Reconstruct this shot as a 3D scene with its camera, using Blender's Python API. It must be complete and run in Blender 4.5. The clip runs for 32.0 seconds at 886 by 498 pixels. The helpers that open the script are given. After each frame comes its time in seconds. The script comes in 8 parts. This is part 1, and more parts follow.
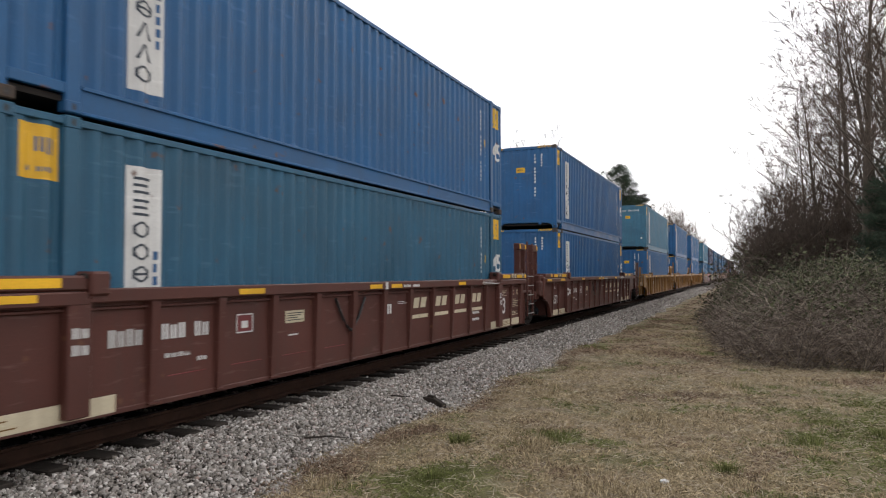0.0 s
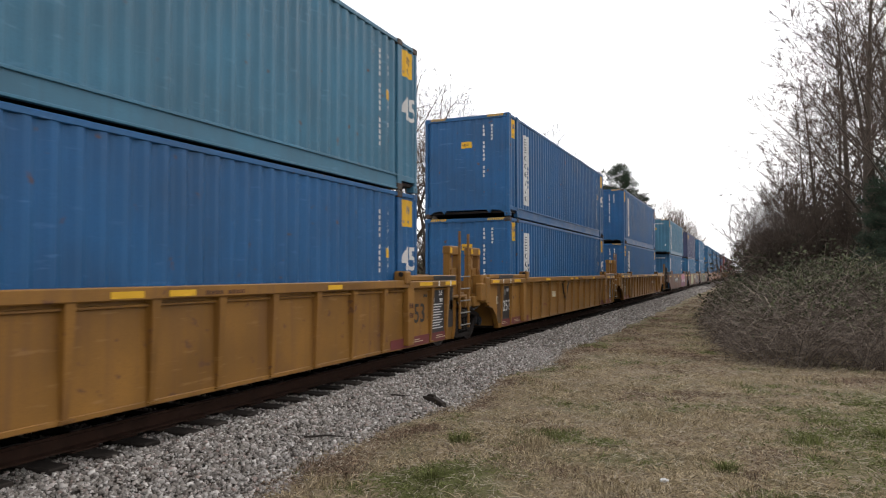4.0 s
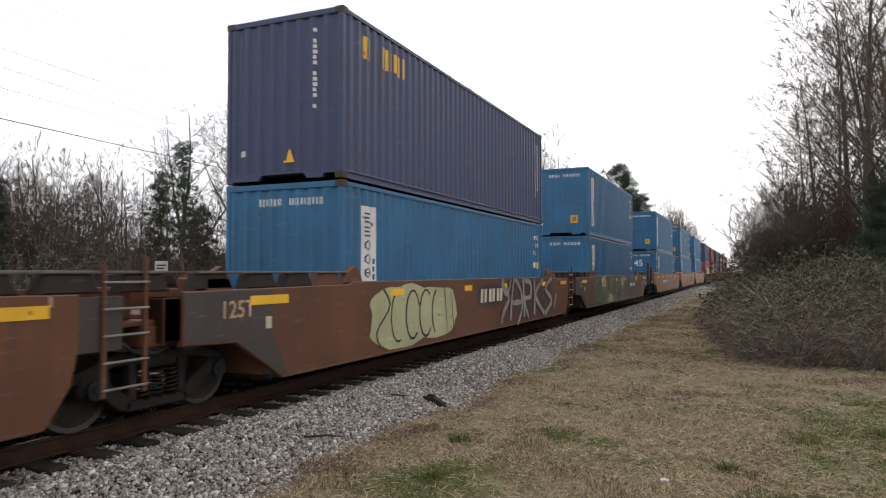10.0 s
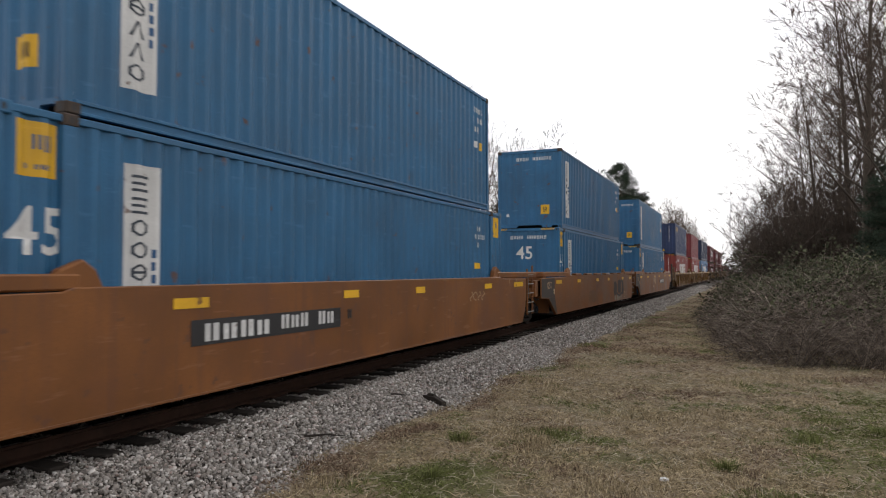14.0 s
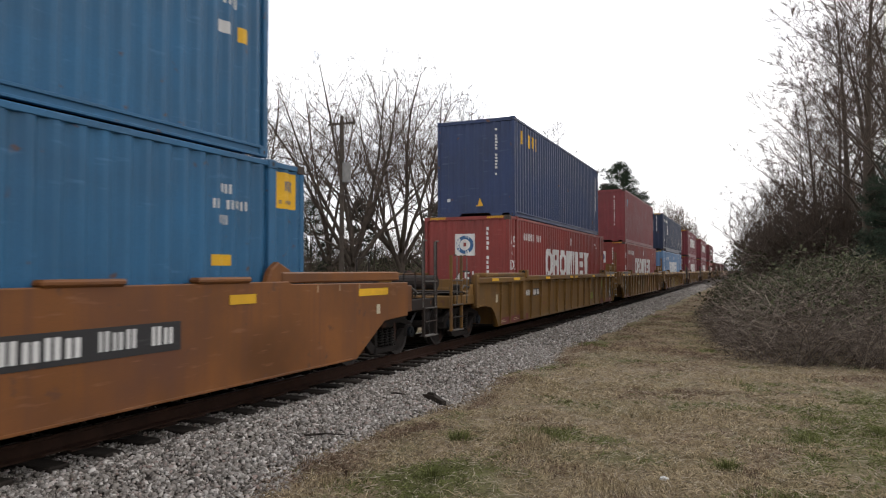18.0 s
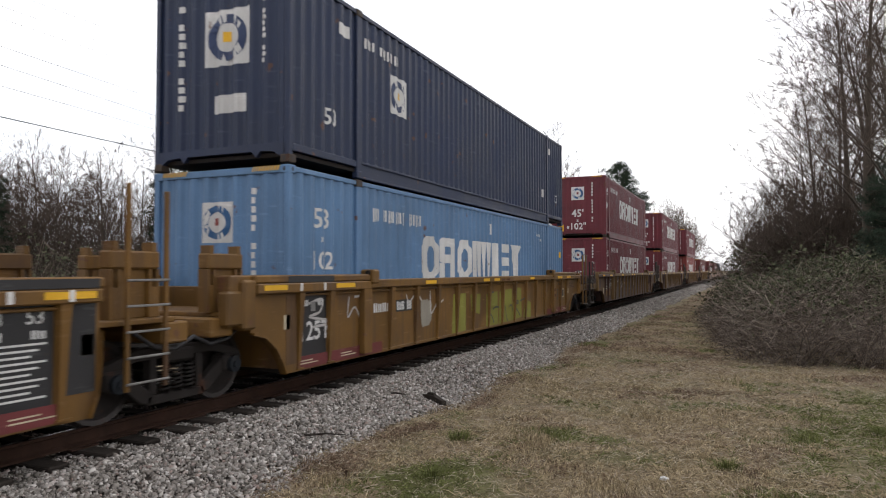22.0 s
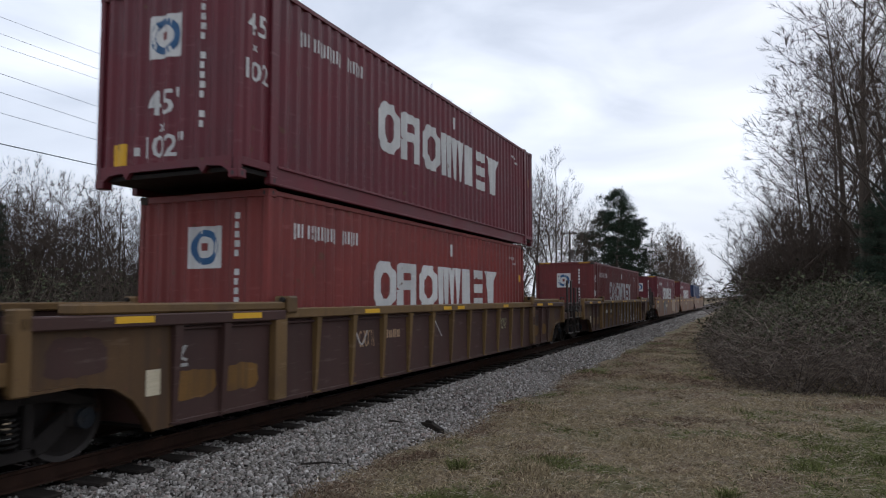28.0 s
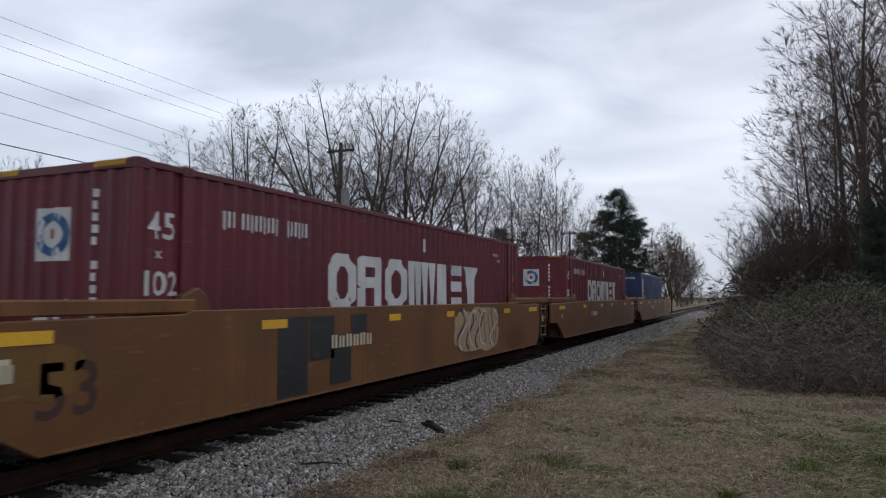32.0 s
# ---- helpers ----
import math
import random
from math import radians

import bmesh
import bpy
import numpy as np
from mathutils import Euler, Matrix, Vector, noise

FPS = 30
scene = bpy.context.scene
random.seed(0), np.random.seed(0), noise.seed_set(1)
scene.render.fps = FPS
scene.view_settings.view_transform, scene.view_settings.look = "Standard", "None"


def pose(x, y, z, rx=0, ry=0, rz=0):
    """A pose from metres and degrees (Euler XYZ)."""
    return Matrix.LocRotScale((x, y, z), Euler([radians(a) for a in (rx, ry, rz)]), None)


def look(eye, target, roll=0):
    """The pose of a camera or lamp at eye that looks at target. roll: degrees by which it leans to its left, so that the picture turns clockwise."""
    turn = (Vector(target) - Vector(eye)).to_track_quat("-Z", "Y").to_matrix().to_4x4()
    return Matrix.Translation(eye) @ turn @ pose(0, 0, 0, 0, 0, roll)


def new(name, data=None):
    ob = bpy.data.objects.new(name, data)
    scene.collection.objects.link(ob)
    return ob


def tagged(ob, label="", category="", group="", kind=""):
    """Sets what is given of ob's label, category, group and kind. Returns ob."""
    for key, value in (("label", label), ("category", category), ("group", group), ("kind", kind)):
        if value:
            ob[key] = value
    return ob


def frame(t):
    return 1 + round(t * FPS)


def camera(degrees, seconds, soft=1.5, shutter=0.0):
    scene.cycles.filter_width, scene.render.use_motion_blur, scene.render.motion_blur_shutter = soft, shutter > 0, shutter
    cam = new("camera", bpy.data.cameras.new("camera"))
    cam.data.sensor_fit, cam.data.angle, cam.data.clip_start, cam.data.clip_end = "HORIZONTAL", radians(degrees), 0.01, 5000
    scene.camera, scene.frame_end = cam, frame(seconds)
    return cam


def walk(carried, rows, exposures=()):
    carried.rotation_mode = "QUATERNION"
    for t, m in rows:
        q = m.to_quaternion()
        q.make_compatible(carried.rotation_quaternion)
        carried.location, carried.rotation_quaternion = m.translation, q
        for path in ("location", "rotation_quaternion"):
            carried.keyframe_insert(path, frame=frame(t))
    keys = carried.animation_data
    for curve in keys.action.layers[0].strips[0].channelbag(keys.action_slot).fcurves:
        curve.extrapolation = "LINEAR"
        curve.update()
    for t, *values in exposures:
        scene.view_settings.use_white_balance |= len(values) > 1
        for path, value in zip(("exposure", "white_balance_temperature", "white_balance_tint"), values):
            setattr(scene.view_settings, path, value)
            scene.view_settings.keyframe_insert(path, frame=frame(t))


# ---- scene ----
# ---------------------------------------------------------------- camera
cam = camera(65.03, 32.0, soft=1.1, shutter=0.12)
EYE = (7.34, 0.0, 1.673)


def aim(up, left):
    return pose(*EYE, 91.80 + up, 0, 23.68 + left) @ pose(0, 0, 0, 0, 0, -0.12)


walk(cam, [(0.0, aim(0.21, 0)), (1.5, aim(0.21, 0)), (2.5, aim(0.14, 0)), (10.4, aim(0.14, 0)), (11.0, aim(0.07, 0)),
           (17.0, aim(0.07, 0)), (17.5, aim(0, 0)), (24.4, aim(0, 0)), (25.0, aim(0, -0.45)), (25.5, aim(0, -0.5)),
           (26.5, aim(1.1, -0.25)), (27.5, aim(2.12, 0.06)), (28.0, aim(2.19, -0.15)), (32.0, aim(2.19, -0.15))],
     exposures=[(0.0, 0.2, 6840, 13), (2.0, 0.2, 6840, 13), (3.0, 0.14, 6840, 13), (5.8, 0.28, 6840, 13), (6.6, 0.22, 6840, 13), (8.0, -0.22, 6840, 13), (9.0, 0.0, 6840, 13), (11.0, 0.12, 6840, 13), (12.0, -0.12, 6840, 13), (14.0, -0.14, 6840, 13), (17.0, -0.1, 6840, 13), (18.0, 0.0, 6840, 13), (19.0, -0.27, 6840, 13), (20.0, 0.0, 6790, 13), (22.0, 0.04, 6740, 13), (23.0, -0.06, 6740, 13), (24.0, -0.22, 6740, 13), (25.0, 0.06, 6690, 13), (25.5, 0.04, 6540, 12), (27.5, -0.58, 6060, 12), (28.0, -0.66, 6060, 12), (29.0, -0.66, 6060, 12), (30.0, -0.84, 6010, 12), (32.0, -0.88, 6010, 12)])

# ---------------------------------------------------------------- light
world = bpy.data.worlds.new("sky")
scene.world = world
world.use_nodes = True
wn, wl = world.node_tree.nodes, world.node_tree.links
wn.clear()
w_out = wn.new("ShaderNodeOutputWorld")
w_bg = wn.new("ShaderNodeBackground")
w_sky = wn.new("ShaderNodeTexSky")
w_sky.sky_type, w_sky.sun_disc = "NISHITA", False
w_sky.sun_elevation, w_sky.sun_rotation = radians(38), radians(12)
w_sky.air_density, w_sky.dust_density = 1.0, 3.0
w_co = wn.new("ShaderNodeTexCoord")
w_map = wn.new("ShaderNodeMapping")
w_map.inputs["Scale"].default_value = (1.0, 1.0, 3.6)
w_n1 = wn.new("ShaderNodeTexNoise")
w_n1.inputs["Scale"].default_value, w_n1.inputs["Detail"].default_value = 2.6, 6.0
w_n1.inputs["Distortion"].default_value = 0.5
w_ramp = wn.new("ShaderNodeValToRGB")
w_ramp.color_ramp.elements[0].position, w_ramp.color_ramp.elements[0].color = 0.33, (9.2, 9.9, 10.9, 1)
w_ramp.color_ramp.elements[1].position, w_ramp.color_ramp.elements[1].color = 0.68, (15.6, 16.1, 16.7, 1)
w_mix = wn.new("ShaderNodeMix")
w_mix.data_type = "RGBA"
w_mix.inputs["Factor"].default_value = 0.86
wl.new(w_co.outputs["Generated"], w_map.inputs["Vector"])
wl.new(w_map.outputs["Vector"], w_n1.inputs["Vector"])
wl.new(w_n1.outputs["Fac"], w_ramp.inputs["Fac"])
wl.new(w_sky.outputs["Color"], w_mix.inputs["A"])
wl.new(w_ramp.outputs["Color"], w_mix.inputs["B"])
wl.new(w_mix.outputs["Result"], w_bg.inputs["Color"])
wl.new(w_bg.outputs["Background"], w_out.inputs["Surface"])
w_bg.inputs["Strength"].default_value = 0.12

sun = new("sun", bpy.data.lights.new("sun", "SUN"))
sun.data.energy, sun.data.angle, sun.data.color = 0.45, radians(25), (1.0, 0.96, 0.9)
sun.matrix_world = look((0, 0, 60), (-0.16 * 60, -0.78 * 60, 60 - 0.62 * 60))


# ---------------------------------------------------------------- materials
def material(name, colour, rough=0.6, metal=0.0, vary=0.25, scale=3.0, fine=40.0, bump=0.15, dirt=None, dirt_amount=0.0,
             dirt_scale=1.2, streak=0.0, tone=0.0, rust=0.0, gloss=0.12):
    """Procedural surface: two scales of colour variation, dirt or rust patches, vertical streaks and fine relief."""
    colour = tuple(c * 0.87 for c in colour)
    m = bpy.data.materials.new(name)
    m.use_nodes = True
    n, l = m.node_tree.nodes, m.node_tree.links
    b = n["Principled BSDF"]
    b.inputs["Metallic"].default_value = metal
    b.inputs["Specular IOR Level"].default_value = gloss
    co = n.new("ShaderNodeTexCoord")
    info = n.new("ShaderNodeObjectInfo")
    add = n.new("ShaderNodeVectorMath")
    add.operation = "MULTIPLY_ADD"
    add.inputs[1].default_value = (13.7, 9.1, 5.3)
    l.new(info.outputs["Random"], add.inputs[0])
    l.new(co.outputs["Object"], add.inputs[2])

    def noise_tex(s, detail=4.0, stretch=None):
        t = n.new("ShaderNodeTexNoise")
        t.inputs["Scale"].default_value, t.inputs["Detail"].default_value = s, detail
        src = add.outputs[0]
        if stretch:
            mp = n.new("ShaderNodeMapping")
            mp.inputs["Scale"].default_value = stretch
            l.new(src, mp.inputs["Vector"])
            src = mp.outputs["Vector"]
        l.new(src, t.inputs["Vector"])
        return t.outputs["Fac"]

    def ramp(fac, lo, hi, a, c):
        r = n.new("ShaderNodeMapRange")
        r.inputs["From Min"].default_value, r.inputs["From Max"].default_value = lo, hi
        r.inputs["To Min"].default_value, r.inputs["To Max"].default_value = a, c
        l.new(fac, r.inputs["Value"])
        return r.outputs["Result"]

    def mix(a, c, fac, mode="MIX"):
        x = n.new("ShaderNodeMix")
        x.data_type, x.blend_type = "RGBA", mode
        for sock, v in ((x.inputs["A"], a), (x.inputs["B"], c), (x.inputs["Factor"], fac)):
            if isinstance(v, (tuple, float, int)):
                sock.default_value = v if not isinstance(v, tuple) else (*v, 1)
            else:
                l.new(v, sock)
        return x.outputs["Result"]

    big, small = noise_tex(scale), noise_tex(fine, 3.0)
    dark = tuple(c * (1 - vary) for c in colour)
    light = tuple(min(1, c * (1 + vary)) for c in colour)
    col = mix(dark, light, ramp(big, 0.3, 0.7, 0, 1))
    col = mix(col, tuple(c * 0.72 for c in colour), ramp(small, 0.45, 0.75, 0, 0.5))
    if tone:
        hs = n.new("ShaderNodeHueSaturation")
        l.new(ramp(info.outputs["Random"], 0, 1, 1 - tone, 1 + tone), hs.inputs["Value"])
        l.new(col, hs.inputs["Color"])
        col = hs.outputs["Color"]
    if streak:
        st = noise_tex(1.0, 5.0, (9.0, 9.0, 0.35))
        col = mix(col, dirt or tuple(c * 0.45 for c in colour), ramp(st, 0.5, 0.78, 0, streak))
    rgh = ramp(big, 0.3, 0.7, max(0, rough - 0.1), min(1, rough + 0.1))
    if dirt and dirt_amount:
        pt = noise_tex(dirt_scale, 8.0)
        f = ramp(pt, 0.72 - dirt_amount * 0.4, 0.86 - dirt_amount * 0.3, 0, 0.9)
        col = mix(col, dirt, f)
    if rust:
        spots = noise_tex(5.0, 9.0)
        col = mix(col, (0.10, 0.042, 0.022), ramp(spots, 0.74 - rust * 0.3, 0.79 - rust * 0.3, 0, 0.85))
        scuff = noise_tex(1.0, 6.0, (2.2, 2.2, 14.0))
        col = mix(col, tuple(min(1, c * 1.3 + 0.05) for c in colour), ramp(scuff, 0.62, 0.72, 0, 0.4))
    l.new(col, b.inputs["Base Color"])
    l.new(rgh, b.inputs["Roughness"])
    if bump:
        bp = n.new("ShaderNodeBump")
        bp.inputs["Strength"].default_value, bp.inputs["Distance"].default_value = bump, 0.01
        l.new(small, bp.inputs["Height"])
        l.new(bp.outputs["Normal"], b.inputs["Normal"])
    return m


RUST = (0.09, 0.035, 0.018)
GRIME = (0.045, 0.038, 0.032)


def paint(name, colour, dirt_amount=0.25, streak=0.35, rough=0.5, dirt=None, dirt_scale=1.0, vary=0.2, tone=0.0, rust=0.22, gloss=0.3):
    return material(name, colour, rough, 0.0, vary, 0.9, 55.0, 0.05, dirt or tuple(c * 0.4 + 0.02 for c in colour), dirt_amount, dirt_scale, streak, tone, rust, gloss)


M = {
    # containers
    "blue": paint("paint_royal_blue", (0.010, 0.086, 0.215), 0.06, 0.18),
    "steel": paint("paint_sea_blue", (0.023, 0.115, 0.228), 0.12, 0.25),
    "deep": paint("paint_deep_teal_blue", (0.018, 0.088, 0.150), 0.12, 0.25),
    "teal": paint("paint_teal", (0.043, 0.148, 0.225), 0.16, 0.3),
    "violet": paint("paint_slate_violet", (0.045, 0.055, 0.115), 0.1, 0.2),
    "navy": paint("paint_navy", (0.024, 0.042, 0.105), 0.1, 0.2),
    "brick": paint("paint_brick_red", (0.205, 0.036, 0.030), 0.12, 0.25),
    "oxide": paint("paint_dark_oxide_red", (0.125, 0.023, 0.022), 0.2, 0.45, 0.55, (0.045, 0.016, 0.016)),
    "wine": paint("paint_wine_red", (0.125, 0.019, 0.027), 0.1, 0.2),
    "rose": paint("paint_faded_red", (0.18, 0.034, 0.038), 0.14, 0.25),
    "black": paint("paint_blue_black", (0.016, 0.026, 0.060), 0.08, 0.15),
    "sky": paint("paint_light_blue", (0.098, 0.190, 0.325), 0.12, 0.25),
    # cars
    "maroon": paint("paint_maroon", (0.079, 0.025, 0.018), 0.24, 0.35, 0.6, (0.05, 0.028, 0.022)),
    "yellow": paint("paint_yellow_ochre", (0.215, 0.100, 0.018), 0.32, 0.55, 0.55, (0.12, 0.055, 0.022), 0.7, 0.28, rust=0.3),
    "mustard": paint("paint_dirty_mustard", (0.148, 0.074, 0.016), 0.42, 0.65, 0.6, (0.06, 0.032, 0.018), 0.7, 0.32, rust=0.32),
    "brown": paint("paint_rust_brown", (0.102, 0.038, 0.017), 0.42, 0.65, 0.65, (0.062, 0.032, 0.022), 0.6, 0.3, rust=0.28),
    "darkbrown": paint("paint_sooty_rust_brown", (0.084, 0.039, 0.022), 0.45, 0.7, 0.65, (0.045, 0.029, 0.023), 0.6, 0.3, rust=0.28),
    "orange": paint("paint_burnt_orange", (0.178, 0.065, 0.016), 0.42, 0.7, 0.6, (0.105, 0.042, 0.022), 0.5, 0.35, rust=0.3),
    "umber": paint("paint_umber_brown", (0.060, 0.028, 0.023), 0.3, 0.45, 0.65, (0.055, 0.033, 0.024)),
    "ochre": paint("paint_brown_ochre", (0.148, 0.062, 0.018), 0.42, 0.65, 0.6, (0.085, 0.036, 0.02), 0.6, 0.32, rust=0.3),
    "oldyellow": paint("paint_old_yellow", (0.155, 0.090, 0.034), 0.35, 0.5, 0.65, (0.06, 0.035, 0.02)),
    "ribyellow": paint("paint_worn_yellow_rib", (0.150, 0.088, 0.030), 0.3, 0.5, 0.65, (0.065, 0.036, 0.022)),
    "webyellow": paint("paint_worn_yellow_web", (0.098, 0.052, 0.021), 0.55, 0.7, 0.65, (0.045, 0.027, 0.018), 0.6),
    "dulllime": paint("spray_faded_lime", (0.21, 0.205, 0.045), 0.2, 0.3, 0.7, (0.14, 0.085, 0.03), gloss=0.15),
    "camo": paint("spray_camouflage", (0.125, 0.115, 0.058), 0.5, 0.4, 0.7, (0.055, 0.042, 0.03), 1.6, 0.35),
    "bluegreen": paint("spray_dull_blue_green", (0.062, 0.078, 0.062), 0.4, 0.35, 0.7, (0.05, 0.04, 0.03), 1.6, 0.35),
    "sootgrey": paint("sooty_grey_brown", (0.050, 0.041, 0.036), 0.3, 0.4, 0.7, (0.03, 0.024, 0.02)),
    "smoke": paint("spray_smoky_silver", (0.24, 0.22, 0.20), 0.4, 0.3, 0.7, (0.09, 0.06, 0.045), 3.0, 0.4),
    "chalk": paint("spray_grey", (0.25, 0.225, 0.18), 0.2, 0.3, 0.7),
    "softtan": paint("spray_soft_tan", (0.235, 0.128, 0.066), 0.3, 0.4, 0.7, (0.13, 0.055, 0.025)),
    "white": paint("paint_white", (0.60, 0.59, 0.57), 0.14, 0.2, 0.55, (0.4, 0.38, 0.34)),
    "peeled": paint("paint_peeling_white", (0.50, 0.51, 0.51), 0.32, 0.3, 0.6, (0.20, 0.07, 0.06), 3.0),
    "mark_yellow": paint("paint_signal_yellow", (0.72, 0.40, 0.02), 0.08, 0.12, 0.5, (0.35, 0.2, 0.04)),
    "mark_black": paint("paint_black", (0.028, 0.027, 0.028), 0.05, 0.05, 0.5),
    "mark_ink": paint("paint_dark_slate", (0.035, 0.045, 0.06), 0.05, 0.1, 0.5),
    "mark_blue": paint("paint_mark_blue", (0.03, 0.10, 0.22), 0.05, 0.1, 0.5),
    "mark_dark_red": paint("paint_dark_red", (0.14, 0.03, 0.03), 0.1, 0.2, 0.6),
    "cream": paint("paint_cream_band", (0.52, 0.45, 0.32), 0.25, 0.3, 0.6, (0.2, 0.15, 0.09)),
    "pink": paint("spray_pink", (0.45, 0.16, 0.23), 0.1, 0.2, 0.7),
    "mauve": paint("spray_mauve", (0.17, 0.06, 0.10), 0.1, 0.2, 0.7),
    "tan": paint("spray_tan", (0.38, 0.25, 0.15), 0.12, 0.2, 0.7),
    "pale": paint("spray_pale_green", (0.34, 0.33, 0.19), 0.12, 0.2, 0.7),
    "lime": paint("spray_green", (0.15, 0.24, 0.05), 0.12, 0.2, 0.7),
    "silver": paint("spray_silver", (0.42, 0.40, 0.38), 0.12, 0.2, 0.6),
    # metal and ground
    "soot": paint("sooty_brown_steel", (0.031, 0.025, 0.022), 0.2, 0.3, 0.7, (0.05, 0.026, 0.018), gloss=0.1),
    "spring": material("spring_steel", (0.026, 0.023, 0.021), 0.6, 0.4, 0.3, 6.0, 60.0, 0.2, RUST, 0.2, 3.0),
    "bluecap": material("bearing_cap_blue_grey", (0.020, 0.023, 0.027), 0.7, 0.1, 0.3, 6.0, 60.0, 0.2, GRIME, 0.3, 3.0),
    "casting": material("worn_casting_steel", (0.075, 0.058, 0.048), 0.75, 0.1, 0.3, 6.0, 60.0, 0.3, RUST, 0.35, 4.0),
    "iron": material("cast_iron_grimy", (0.026, 0.022, 0.020), 0.8, 0.1, 0.3, 4.0, 60.0, 0.3, RUST, 0.25, 3.0),
    "oldsteel": material("worn_handrail_steel", (0.11, 0.10, 0.09), 0.6, 0.3, 0.3, 6.0, 60.0, 0.1, RUST, 0.3, 4.0),
    "galv": material("galvanised_steel", (0.24, 0.235, 0.225), 0.5, 0.6, 0.2, 5.0, 50.0, 0.1, GRIME, 0.2, 2.0),
    "wheel": material("wheel_steel", (0.032, 0.027, 0.025), 0.7, 0.2, 0.3, 5.0, 60.0, 0.2, RUST, 0.3, 4.0),
    "rim": material("worn_wheel_rim", (0.065, 0.058, 0.055), 0.5, 0.8, 0.2, 5.0, 60.0, 0.1, RUST, 0.3, 4.0),
    "rail": material("rail_rusty_side", (0.045, 0.024, 0.017), 0.85, 0.2, 0.3, 4.0, 90.0, 0.3, (0.05, 0.028, 0.02), 0.3, 5.0),
    "rail_top": material("rail_polished_head", (0.24, 0.22, 0.21), 0.32, 0.9, 0.15, 4.0, 60.0, 0.05),
    "tie": material("creosoted_timber", (0.032, 0.026, 0.022), 0.9, 0.0, 0.35, 2.5, 60.0, 0.6, (0.07, 0.055, 0.042), 0.2, 3.0, 0.0, 0.35),
    "bark": material("grey_brown_bark", (0.092, 0.074, 0.060), 0.9, 0.0, 0.3, 2.0, 30.0, 0.5, None, 0, 1, 0, 0.25),
    "twig": material("twig_bark", (0.105, 0.080, 0.064), 0.9, 0.0, 0.25, 1.0, 20.0, 0.0, None, 0, 1, 0, 0.25),
    "pole": material("weathered_pole_timber", (0.075, 0.062, 0.052), 0.9, 0.0, 0.3, 3.0, 60.0, 0.5),
    "needle": material("pine_needles", (0.026, 0.040, 0.024), 0.75, 0.0, 0.35, 2.0, 25.0, 0.0, None, 0, 1, 0, 0.2),
    "sign": material("sign_face", (0.55, 0.55, 0.54), 0.5, 0.0, 0.1, 3.0, 50.0, 0.0),
}


# ---------------------------------------------------------------- building blocks
def part(name, bm, mat, parent=None, label="", smooth=False):
    me = bpy.data.meshes.new(name)
    bm.to_mesh(me)
    bm.free()
    for mm in mat if isinstance(mat, (list, tuple)) else (mat,):
        me.materials.append(mm)
    if smooth:
        me.polygons.foreach_set("use_smooth", [True] * len(me.polygons))
    ob = new(name, me)
    if parent is not None:
        ob.parent = parent
    if label:
        ob["label"] = label
    return ob


def shared(name, me, parent, m=None, label=""):
    ob = new(name, me)
    ob.parent = parent
    if m is not None:
        ob.matrix_basis = m
    if label:
        ob["label"] = label
    return ob


def from_lists(name, verts, faces, mat, smooth=False):
    me = bpy.data.meshes.new(name)
    me.from_pydata(verts, [], faces)
    me.materials.append(mat)
    if smooth:
        me.polygons.foreach_set("use_smooth", [True] * len(me.polygons))
    return me


def add_box(bm, x0, x1, y0, y1, z0, z1, bevel=0.0):
    m = Matrix.Translation(((x0 + x1) / 2, (y0 + y1) / 2, (z0 + z1) / 2)) @ Matrix.Diagonal((abs(x1 - x0), abs(y1 - y0), abs(z1 - z0), 1))
    r = bmesh.ops.create_cube(bm, size=1, matrix=m)
    if bevel:
        es = list({e for v in r["verts"] for e in v.link_edges})
        bmesh.ops.bevel(bm, geom=es, offset=bevel, segments=1, affect="EDGES", profile=0.5)
    return bm


def box(x0, x1, y0, y1, z0, z1, bevel=0.0):
    return add_box(bmesh.new(), x0, x1, y0, y1, z0, z1, bevel)


def add_rod(bm, a, b, r, seg=8, r2=None):
    a, b = Vector(a), Vector(b)
    d = b - a
    m = Matrix.Translation((a + b) / 2) @ d.to_track_quat("Z", "Y").to_matrix().to_4x4()
    bmesh.ops.create_cone(bm, cap_ends=True, segments=seg, radius1=r, radius2=r if r2 is None else r2, depth=d.length, matrix=m)
    return bm


def rod(a, b, r, seg=8, r2=None):
    return add_rod(bmesh.new(), a, b, r, seg, r2)


def prism(outline, x0, x1, bevel=0.0):
    """Solid from an outline in the y-z plane, between x0 and x1."""
    bm = bmesh.new()
    a = [bm.verts.new((x0, y, z)) for y, z in outline]
    b = [bm.verts.new((x1, y, z)) for y, z in outline]
    n = len(a)
    bm.faces.new(a)
    bm.faces.new(b[::-1])
    for i in range(n):
        bm.faces.new((a[i], b[i], b[(i + 1) % n], a[(i + 1) % n]))
    bmesh.ops.recalc_face_normals(bm, faces=bm.faces)
    if bevel:
        bmesh.ops.bevel(bm, geom=[e for e in bm.edges if abs(e.verts[0].co.x - e.verts[1].co.x) < 1e-6], offset=bevel, segments=1, affect="EDGES")
    return bm


# ---------------------------------------------------------------- containers
FT = 0.3048
PITCH, DEEP = 0.278, 0.036
CH = 2.896


def wave(s):
    """Depth of the corrugation below the outer face at s metres along the wall."""
    u = (s / PITCH) % 1.0
    if u < 0.25:
        return 0.0
    if u < 0.5:
        return DEEP * (u - 0.25) / 0.25
    if u < 0.75:
        return DEEP
    return DEEP * (1 - (u - 0.75) / 0.25)


